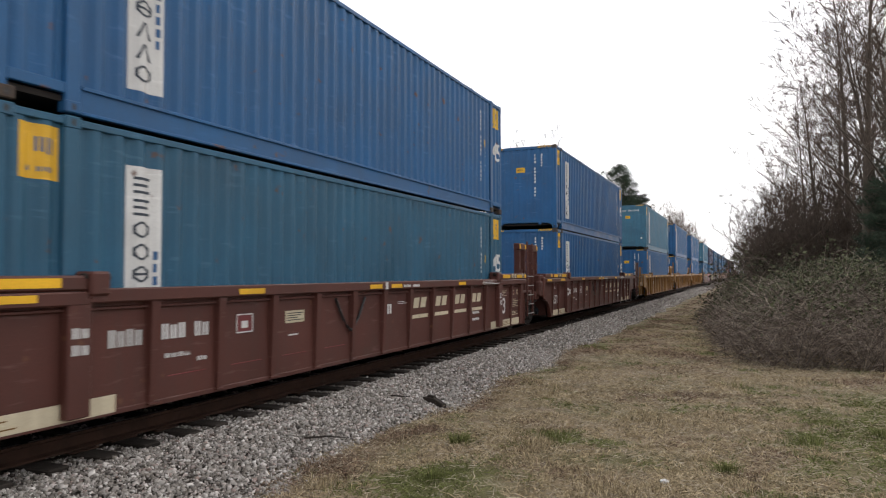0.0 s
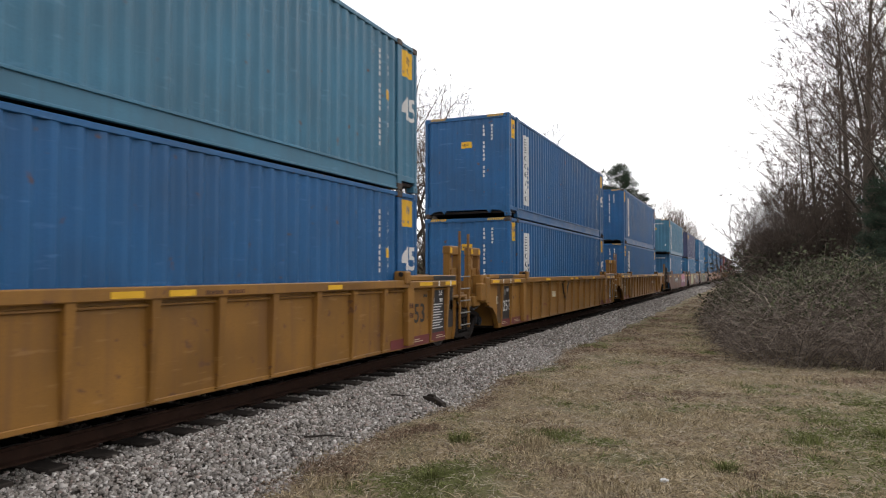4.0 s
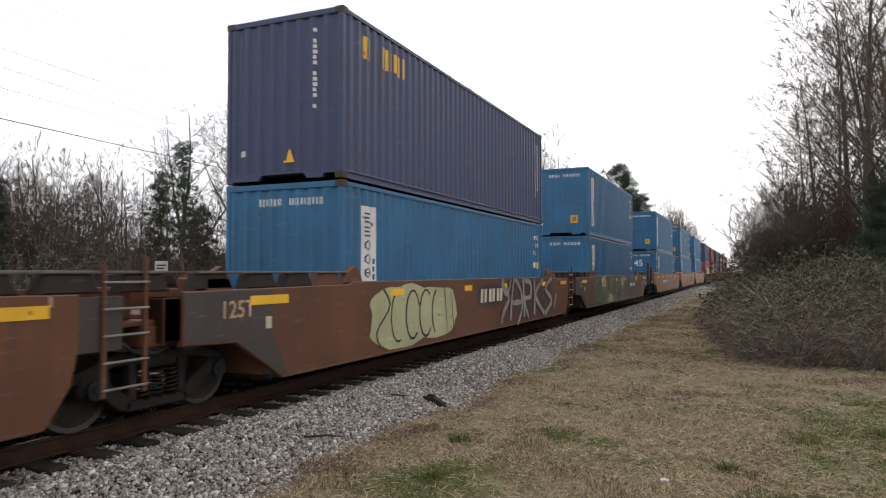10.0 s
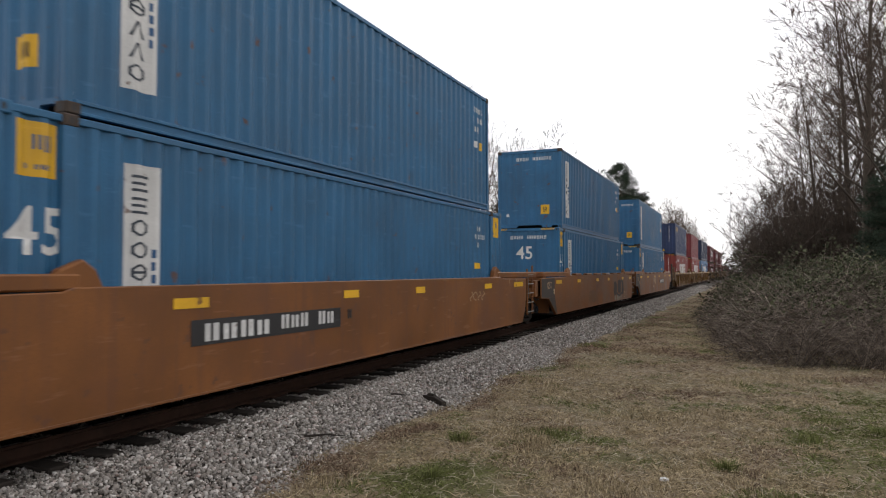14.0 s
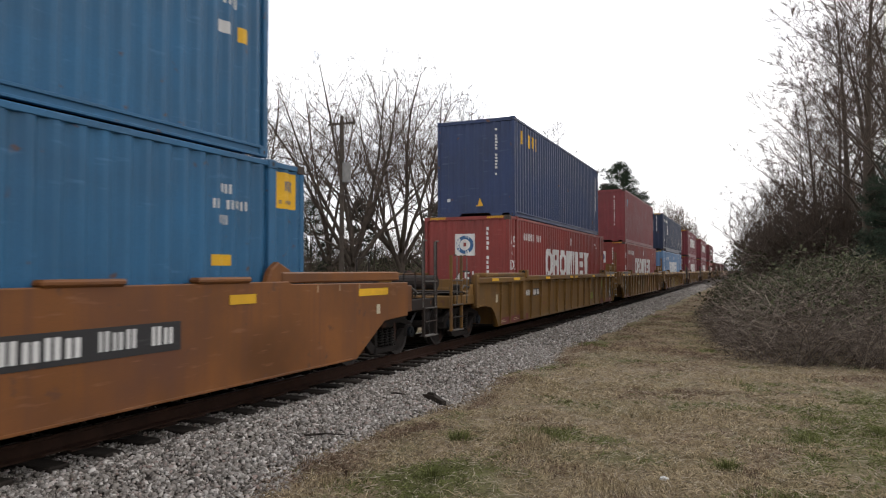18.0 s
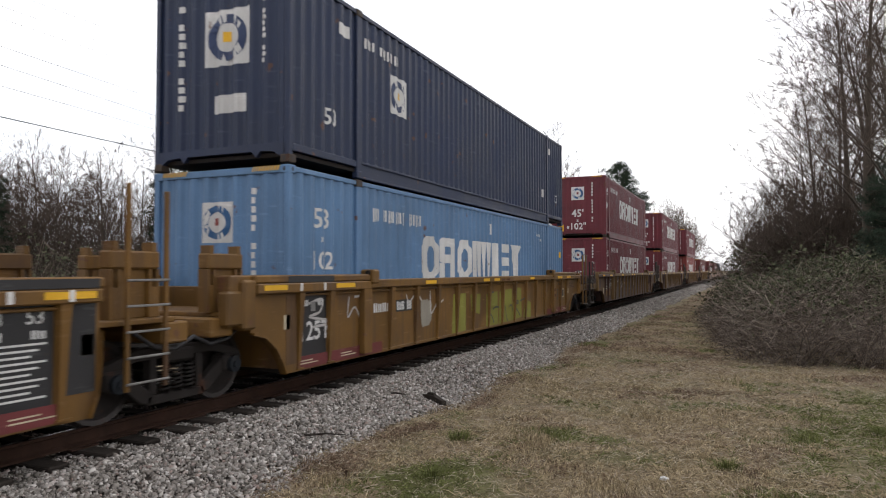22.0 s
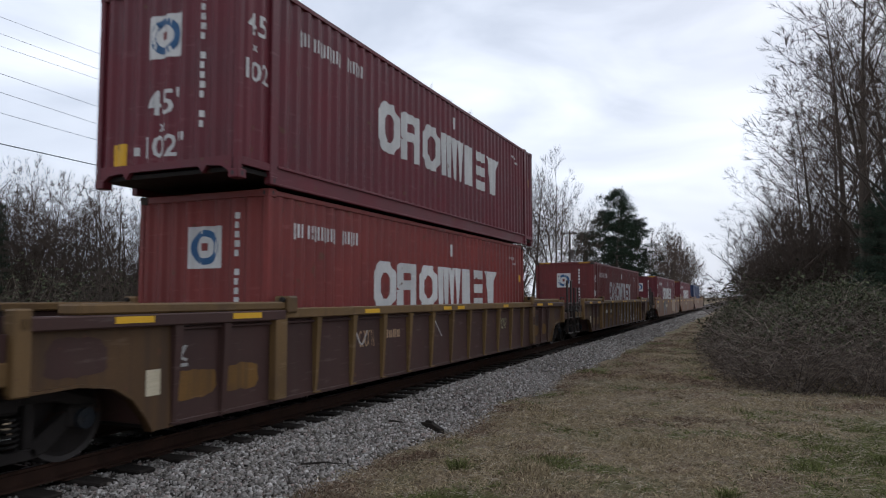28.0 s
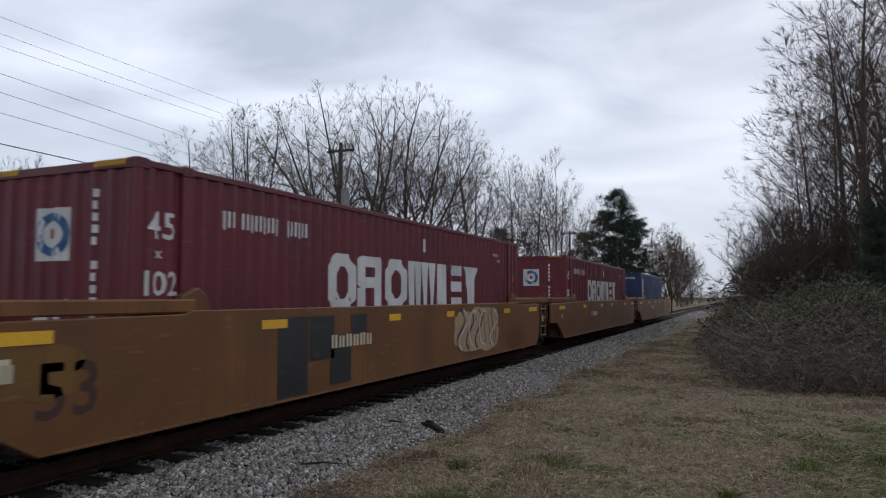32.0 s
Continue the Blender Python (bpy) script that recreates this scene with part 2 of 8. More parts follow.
def breaks(s0, s1):
    k = math.ceil(s0 / (PITCH / 4) + 1e-6)
    out = [s0]
    while k * PITCH / 4 < s1 - 1e-6:
        out.append(k * PITCH / 4)
        k += 1
    return out + [s1]


def place_on(wall, s, z, off):
    """A point of a container's wall: s along it, z up, off outwards from the corrugated sheet. wall = (kind, half width, half length)."""
    kind, hw, hl = wall
    if kind == "side":
        return (hw - 0.012 - wave(s + 50 * PITCH) + off, s, z)
    if kind == "far":
        return (-hw + 0.012 + wave(s + 50 * PITCH) - off, s, z)
    if kind == "rear":
        return (s, hl - 0.014 - off, z)
    return (s, -hl + 0.014 + wave(s + 50 * PITCH) - off, z)


def sheet(bm, wall, s0, s1, z0, z1, off=0.0, flat=False):
    ss = [s0, s1] if flat else breaks(s0, s1)
    lo = [bm.verts.new(place_on(wall, s, z0, off)) for s in ss]
    hi = [bm.verts.new(place_on(wall, s, z1, off)) for s in ss]
    for i in range(len(ss) - 1):
        q = (lo[i], lo[i + 1], hi[i + 1], hi[i])
        bm.faces.new(q if wall[0] in ("side", "front") else q[::-1])
    return bm


def glyphs(text, size):
    """Flat mesh of a short text with the built-in font, cap height = size, lower left corner at the origin."""
    cu = bpy.data.curves.new("t", "FONT")
    cu.body, cu.size, cu.resolution_u = text, size / 0.69, 2
    cu.offset = size * 0.018
    ob = bpy.data.objects.new("t", cu)
    me = ob.to_mesh()
    bm = bmesh.new()
    bm.from_mesh(me)
    ob.to_mesh_clear()
    bpy.data.objects.remove(ob)
    bpy.data.curves.remove(cu)
    xs = [v.co.x for v in bm.verts]
    for v in bm.verts:
        v.co.x -= min(xs)
    return bm


def letters_on(parent, wall, text, s, z, size, mat, name="lettering"):
    bm = glyphs(text, size)
    w = max(v.co.x for v in bm.verts)
    for b in breaks(s, s + w)[1:-1]:
        bmesh.ops.bisect_plane(bm, geom=bm.verts[:] + bm.edges[:] + bm.faces[:], plane_co=(b - s, 0, 0), plane_no=(1, 0, 0))
    for v in bm.verts:
        v.co = place_on(wall, s + v.co.x, z + v.co.y, 0.004)
    return part(name, bm, M[mat], parent)


def bar_on(parent, wall, s0, s1, z0, z1, mat, name="marking", off=0.003, label=""):
    return part(name, sheet(bmesh.new(), wall, s0, s1, z0, z1, off), M[mat], parent, label)


def column_of_bars(parent, wall, s, z0, z1, w, n, mat, name="code_column", off=0.004):
    """Small bars one below the other, for a column of characters that cannot be read."""
    bm = bmesh.new()
    h = (z1 - z0) / n
    for i in range(n):
        if (i * 7 + n) % 6 != 4:
            sheet(bm, wall, s, s + w * (0.75 + 0.25 * ((i * 5) % 3) / 2), z0 + i * h + h * 0.18, z0 + (i + 1) * h - h * 0.14, off)
    return tagged(part(name, bm, M[mat], parent), kind="stuff")


def row_of_bars(parent, wall, s0, s1, z0, z1, n, mat, name="code_bar", off=0.004):
    bm = bmesh.new()
    w = (s1 - s0) / n
    for i in range(n):
        if (i * 5 + n) % 7 != 3:
            for p, q in ((0.12, 0.36), (0.58, 0.82)):
                sheet(bm, wall, s0 + (i + p) * w, s0 + (i + q) * w, z0 + (z1 - z0) * 0.12 * ((i * 3) % 2), z1, off)
    return tagged(part(name, bm, M[mat], parent), kind="stuff")


def seaport_marks(ob, side, front, L, upper, rng, style):
    """Blue containers: white side panel with a column of dark shapes, yellow placards, codes."""
    post = 20 * FT
    p0 = -post + 0.68
    z0, z1 = (0.42, 2.52)
    panel = bar_on(ob, side, p0, p0 + 0.47, z0, z1, "white", "name_panel", label="white painted name panel")
    n = 8
    h = (z1 - z0 - 0.16) / n
    for i in range(n):
        a, b = p0 + 0.09, p0 + 0.32
        lo, hi = z0 + 0.08 + i * h + 0.03, z0 + 0.08 + (i + 1) * h - 0.035
        if i in (0, 3, 4, 5):
            q = ring_fields(a, b, lo, hi, 0.032, 0.32)
            if i == 3:
                q.append([(a + 0.03, (lo + hi) / 2 - 0.014), (b - 0.03, (lo + hi) / 2 - 0.014), (b - 0.03, (lo + hi) / 2 + 0.014), (a + 0.03, (lo + hi) / 2 + 0.014)])
        elif i in (1, 2):
            q = [[(a, lo), (a + 0.035, lo), ((a + b) / 2 + 0.01, hi), ((a + b) / 2 - 0.025, hi)], [(b - 0.035, lo), (b, lo), ((a + b) / 2 + 0.03, hi), ((a + b) / 2 - 0.005, hi)]]
        else:
            q = [[(a, z), (b - 0.02 * (k % 2), z), (b - 0.02 * (k % 2), z + 0.03), (a, z + 0.03)] for k, z in enumerate((lo, (lo + hi) / 2 - 0.015, hi - 0.03))]
        tagged(shapes_on(panel, side, q, "mark_ink", "name_shape", 0.007), kind="stuff")
    column_of_bars(panel, side, p0 + 0.37, z0 + 0.5, z1 - 0.9, 0.05, 5, "mark_blue", "small_shapes", 0.007)
    if L > 13:
        for e, w0, w1 in ((-1, -L / 2 + 0.22, -post - 0.12), (1, post + 0.12, L / 2 - 0.2)):
            plac = bar_on(ob, side, w0, w1, 2.24, 2.76, "mark_yellow", "placard", label="yellow width placard")
            row_of_bars(plac, side, w0 + 0.06, w1 - 0.06, 2.48, 2.64, 3, "mark_blue" if style != "teal" else "mark_black", "placard_line", 0.007)
            row_of_bars(plac, side, w0 + 0.08, w1 - 0.08, 2.31, 2.36, 5, "mark_blue", "placard_line", 0.007)
        if style == "steel":
            row_of_bars(ob, side, post - 1.15, post - 0.8, 2.34, 2.46, 3, "white")
            row_of_bars(ob, side, post - 1.15, post - 0.5, 2.14, 2.26, 5, "white")
            row_of_bars(ob, side, post - 1.15, post - 0.85, 1.94, 2.06, 3, "white")
            bar_on(ob, side, post - 1.15, post - 0.82, 1.42, 1.56, "mark_yellow", "sticker")
        else:
            letters_on(ob, side, "45", post + 0.11, 1.40, 0.44, "white", "size_number")
            column_of_bars(ob, side, post - 0.45, 1.0, 2.5, 0.07, 14, "white")
            column_of_bars(ob, side, post - 0.80, 0.7, 2.5, 0.07, 17, "white")
            bar_on(ob, side, post - 0.52, post - 0.36, 1.62, 1.80, "mark_yellow", "sticker")
    else:
        row_of_bars(ob, side, post - 1.05, post - 0.3, 2.36, 2.5, 6, "white")
        row_of_bars(ob, side, post - 1.05, post - 0.45, 2.12, 2.26, 5, "white")
        row_of_bars(ob, side, post - 1.05, post - 0.6, 1.88, 2.02, 3, "white")
        bar_on(ob, side, post - 0.98, post - 0.78, 1.5, 1.66, "white", "sticker")
        bar_on(ob, side, post - 0.6, post - 0.42, 1.46, 1.66, "mark_yellow", "sticker")
    if style == "blue":
        plac = bar_on(ob, front, -0.16, 0.16, 1.98, 2.16, "mark_yellow", "placard", label="yellow caution placard")
        row_of_bars(plac, front, -0.13, 0.13, 2.04, 2.10, 6, "mark_black", "placard_line", 0.007)
        column_of_bars(ob, front, 0.50, 1.1, 2.62, 0.07, 13, "white")
        column_of_bars(ob, front, 0.74, 2.15, 2.62, 0.07, 5, "white")
    elif style == "teal":
        plac = bar_on(ob, front, -0.05, 0.26, 2.02, 2.2, "mark_yellow", "placard", label="yellow caution placard")
        row_of_bars(plac, front, -0.02, 0.23, 2.08, 2.14, 6, "mark_black", "placard_line", 0.007)
        row_of_bars(ob, front, -0.45, 0.85, 2.48, 2.60, 11, "white")
        bar_on(ob, front, 0.92, 1.02, 0.66, 0.78, "white", "sticker")
    else:
        row_of_bars(ob, front, -0.5, 0.85, 2.50, 2.63, 11, "white")
        if upper:
            plac = bar_on(ob, front, 0.42, 0.74, 0.52, 0.86, "mark_yellow", "placard", label="yellow warning placard")
            row_of_bars(plac, front, 0.5, 0.66, 0.6, 0.78, 2, "mark_black", "placard_line", 0.007)
            bar_on(ob, front, -0.9, -0.78, 0.45, 0.55, "white", "sticker")
        elif L > 13:
            letters_on(ob, front, "45", -0.28, 1.80, 0.44, "white", "size_number")
    if L > 13 and style == "steel":
        letters_on(ob, side, "45", -L / 2 + 0.14, 1.52, 0.44, "white", "size_number")


def shapes_on(parent, wall, quads, mat, name, off=0.004):
    """Flat shapes given as four-sided fields (along, up), laid over the corrugation of a wall."""
    bm = bmesh.new()
    for q in quads:
        bm.faces.new([bm.verts.new((a, b, 0)) for a, b in q])
    bmesh.ops.remove_doubles(bm, verts=bm.verts, dist=1e-4)
    lo, hi = min(v.co.x for v in bm.verts), max(v.co.x for v in bm.verts)
    for b in breaks(lo, hi)[1:-1]:
        bmesh.ops.bisect_plane(bm, geom=bm.verts[:] + bm.edges[:] + bm.faces[:], plane_co=(b, 0, 0), plane_no=(1, 0, 0))
    for v in bm.verts:
        v.co = place_on(wall, v.co.x, v.co.y, off)
    bmesh.ops.recalc_face_normals(bm, faces=bm.faces)
    return part(name, bm, M[mat], parent)


def ring_fields(s0, s1, z0, z1, t, corner=0.28):
    """Closed ring of a rounded block as quads; t: its thickness."""
    def loop(a0, a1, b0, b1):
        c, d = (a1 - a0) * corner, (b1 - b0) * corner * 0.8
        return [(a0 + c, b0), (a1 - c, b0), (a1, b0 + d), (a1, b1 - d), (a1 - c, b1), (a0 + c, b1), (a0, b1 - d), (a0, b0 + d)]
    out, hole = loop(s0, s1, z0, z1), loop(s0 + t, s1 - t, z0 + t * 0.8, z1 - t * 0.8)
    return [[out[k], out[(k + 1) % 8], hole[(k + 1) % 8], hole[k]] for k in range(8)]


def block_name(ob, side, s0, s1, z0, z1, worn=False):
    """Seven large white shapes, in place of a painted company name."""
    n, gap = 7, 0.10
    wide = (1.0, 0.98, 1.02, 1.45, 0.74, 0.80, 1.05)
    unit = (s1 - s0 - gap * (n - 1)) / sum(wide)
    s, H = s0, z1 - z0
    for i, w in enumerate(wide):
        w *= unit
        a, b, t = s, s + w, 0.30 * unit
        if i in (0, 2):
            q = ring_fields(a, b, z0, z1, t)
        elif i == 1:
            q = ring_fields(a, b, z0 + 0.42 * H, z1, t * 0.9, 0.12) + [[(a, z0), (a + t, z0), (a + t, z0 + 0.42 * H), (a, z0 + 0.42 * H)], [(b - t, z0), (b, z0), (b, z0 + 0.42 * H), (b - t, z0 + 0.42 * H)]]
        elif i == 3:
            q = [[(a + w * u + w * 0.05, z0), (a + w * u + w * 0.20, z0), (a + w * u + w * 0.25, z1), (a + w * u, z1)] for u in (0.0, 0.25, 0.5, 0.75)]
        elif i == 4:
            q = [[(a, z0), (b - t * 0.6, z0), (b - t * 0.7, z1), (a, z1)]]
        elif i == 5:
            q = [[(a, z0 + u * H), (b, z0 + u * H), (b, z0 + (u + 0.24) * H), (a, z0 + (u + 0.24) * H)] for u in (0.0, 0.38, 0.76)]
        else:
            q = [[(a + w * 0.3, z0), (b - w * 0.3, z0), (b - w * 0.28, z0 + 0.45 * H), (a + w * 0.28, z0 + 0.45 * H)], [(a + w * 0.28, z0 + 0.45 * H), (b - w * 0.28, z0 + 0.45 * H), (b, z1), (a, z1)]]
        if worn:
            flake = random.Random(i * 7 + 3)
            keep = []
            for f in q:
                (x0, y0), (x1, y1), (x2, y2), (x3, y3) = f
                m = 5
                for k in range(m):
                    for r in range(m):
                        at = lambda u, v: ((x0 + (x1 - x0) * u) * (1 - v) + (x3 + (x2 - x3) * u) * v, (y0 + (y1 - y0) * u) * (1 - v) + (y3 + (y2 - y3) * u) * v)
                        if flake.random() < (0.5 if i in (1,) else 0.34 if i == 0 else 0.12):
                            continue
                        keep.append([at(k / m, r / m), at((k + 1) / m, r / m), at((k + 1) / m, (r + 1) / m), at(k / m, (r + 1) / m)])
            q = keep
        if worn:
            tagged(shapes_on(ob, side, q, "peeled", "painted_shape"), kind="stuff")
        elif i in (3, 5):
            for f in q:
                shapes_on(ob, side, [f], "white", "painted_bar")
        else:
            shapes_on(ob, side, q, "white", "painted_shape")
        s += w + gap


def emblem(ob, wall, s, z, size, colour="mark_blue"):
    """White square with a plain ring: a company's emblem without its letter."""
    plate = bar_on(ob, wall, s, s + size, z, z + size, "white", "emblem_panel", label="white square emblem panel with a ring")
    bm = bmesh.new()
    n = 20
    for i in range(n):
        a0, a1 = [2 * math.pi * k / n for k in (i, i + 1)]
        quad = []
        for a, r in ((a0, 0.26), (a0, 0.42), (a1, 0.42), (a1, 0.26)):
            quad.append(bm.verts.new(place_on(wall, s + size * (0.5 + r * math.cos(a)), z + size * (0.5 + r * math.sin(a)), 0.008)))
        bm.faces.new(quad)
    bmesh.ops.recalc_face_normals(bm, faces=bm.faces)
    part("emblem_ring", bm, M[colour], plate)
    bar_on(plate, wall, s + size * 0.42, s + size * 0.58, z + size * 0.42, z + size * 0.6, "brick" if colour == "mark_blue" else "mark_yellow", "emblem_centre", 0.008)


def liner_marks(ob, side, front, L, upper, rng, style):
    """Red and light blue containers with a large name in white."""
    if style != "plain":
        emblem(ob, front, -0.35 if L > 13 else -0.25, 1.78, 0.62)
        column_of_bars(ob, front, 0.62, 0.7, 2.6, 0.065, 14, "white")
    if style == "upper":
        letters_on(ob, front, "45'", -0.34, 0.98, 0.34, "white", "size_number")
        letters_on(ob, front, "x", -0.12, 0.74, 0.16, "white", "size_number")
        letters_on(ob, front, '102"', -0.36, 0.38, 0.30, "white", "size_number")
        bar_on(ob, front, -0.98, -0.72, 0.3, 0.62, "mark_yellow", "placard", label="yellow placard")
        bar_on(ob, front, -0.56, -0.46, 0.42, 0.54, "white", "sticker")
    elif style == "lower":
        letters_on(ob, front, "45'", -0.34, 0.98, 0.34, "white", "size_number")
    if L > 13 and style != "plain":
        num = "53" if L > 15 else "45"
        a = -L / 2 + (0.18 if L < 15 else 0.7)
        letters_on(ob, side, num, a, 2.02, 0.30, "white", "size_number")
        letters_on(ob, side, "x", a + 0.14, 1.8, 0.12, "white", "size_number")
        letters_on(ob, side, "102" if L < 15 else "102", a - 0.02, 1.38, 0.27, "white", "size_number")
    row_of_bars(ob, side, -5.5 if L < 15 else -5.6, -3.6, 2.22, 2.46, 14, "white", "address_bar")
    z0 = 1.12
    block_name(ob, side, *((-3.05, 3.65) if L < 15 else (-3.6, 3.1)), z0, z0 + (0.95 if L > 13 else 0.9), worn=(style == "worn"))
    bar_on(ob, side, 0.52, 0.6, 2.28, 2.55, "white", "tick_mark")
    row_of_bars(ob, side, 4.75, 5.35, 2.42, 2.5, 6, "white")
    row_of_bars(ob, side, 4.95, 5.35, 2.28, 2.35, 3, "white")
    bar_on(ob, side, L / 2 - 0.42, L / 2 - 0.27, 1.80, 2.0, "mark_yellow", "placard")


def dark_marks(ob, side, front, L, style):
    if style == "seaborne":
        row = row_of_bars(ob, side, -5.4, -3.75, 2.2, 2.6, 5, "mark_yellow", "name_shapes")
        if L < 13:
            column_of_bars(ob, front, 0.62, 1.2, 2.6, 0.07, 15, "white")
            bm = bmesh.new()
            v = [bm.verts.new(place_on(front, s, z, 0.006)) for s, z in ((0.02, 0.32), (0.24, 0.32), (0.13, 0.56))]
            bm.faces.new(v)
            part("warning_triangle", bm, M["mark_yellow"], ob)
            bar_on(ob, front, -0.92, -0.8, 0.48, 0.58, "white", "sticker")
        row_of_bars(ob, side, 5.3, 5.75, 0.8, 2.5, 2, "white")
    elif style == "dot":
        column_of_bars(ob, front, 0.6, 0.9, 2.55, 0.07, 15, "white")
        bm = bmesh.new()
        vs = [bm.verts.new(place_on(side, -5.3 + 0.2 * math.cos(a), 2.2 + 0.2 * math.sin(a), 0.03)) for a in [2 * math.pi * i / 16 for i in range(16)]]
        bm.faces.new(vs)
        part("round_emblem", bm, M["teal"], ob, "round pale blue emblem")
        bar_on(ob, side, -5.75, -5.6, 0.6, 0.72, "white", "sticker")
    else:
        emblem(ob, front, -0.3, 1.55, 0.86, "navy")
        emblem(ob, side, -4.95, 1.38, 0.72, "navy")
        column_of_bars(ob, front, 0.78, 1.5, 2.7, 0.08, 13, "white")
        column_of_bars(ob, front, -0.82, 0.9, 2.6, 0.12, 12, "white")
        bar_on(ob, front, -0.12, 0.48, 0.82, 1.1, "white", "plate")
        letters_on(ob, side, "53", -7.1, 0.75, 0.26, "white", "size_number")
        letters_on(ob, side, "53", 7.0, 0.75, 0.26, "white", "size_number")
        row_of_bars(ob, side, -5.9, -4.6, 2.3, 2.48, 7, "white")
        bar_on(ob, side, -6.7, -6.4, 2.3, 2.5, "white", "sticker")
        bar_on(ob, side, 6.3, 6.5, 2.3, 2.5, "white", "sticker")
        bar_on(ob, side, 5.5, 5.75, 0.8, 1.05, "white", "sticker")


def slot(axis, at, c, z):
    """Flat oval in the plane axis = at, painted black for the shade inside a corner casting's hole."""
    bm = bmesh.new()
    ring = []
    for i in range(10):
        a = 2 * math.pi * i / 10
        p, q = c + 0.022 * math.cos(a), z + 0.036 * math.sin(a)
        ring.append(bm.verts.new((at, p, q) if axis == "x" else (p, at, q)))
    bm.faces.new(ring)
    return bm


def sill_mesh(half, y0, y1, top, long_box):
    """End sill: arched over the tunnel in long boxes, with pockets at its foot in short ones."""
    bm = bmesh.new()
    if long_box:
        low = [(-half, 0.06), (-half + 0.18, 0.17), (-half + 0.42, 0.19), (-half + 0.5, 0.10), (-half + 0.58, 0.19), (half - 0.58, 0.19), (half - 0.5, 0.10), (half - 0.42, 0.19), (half - 0.18, 0.17), (half, 0.06)]
    else:
        low = [(-half, 0.03), (-0.5, 0.03), (-0.44, 0.12), (0.44, 0.12), (0.5, 0.03), (half - 0.3, 0.03), (half - 0.27, 0.10), (half - 0.05, 0.10), (half, 0.03)]
    for (xa, za), (xb, zb) in zip(low, low[1:]):
        f = [bm.verts.new(p) for p in ((xa, y0, za), (xb, y0, zb), (xb, y0, top + 0.01), (xa, y0, top + 0.01))]
        b = [bm.verts.new(p) for p in ((xa, y1, za), (xb, y1, zb), (xb, y1, top + 0.01), (xa, y1, top + 0.01))]
        for q in (f, b[::-1], (f[0], b[0], b[1], f[1]), (f[3], f[2], b[2], b[3])):
            bm.faces.new(q)
    bmesh.ops.remove_doubles(bm, verts=bm.verts, dist=1e-4)
    bmesh.ops.recalc_face_normals(bm, faces=bm.faces)
    return bm


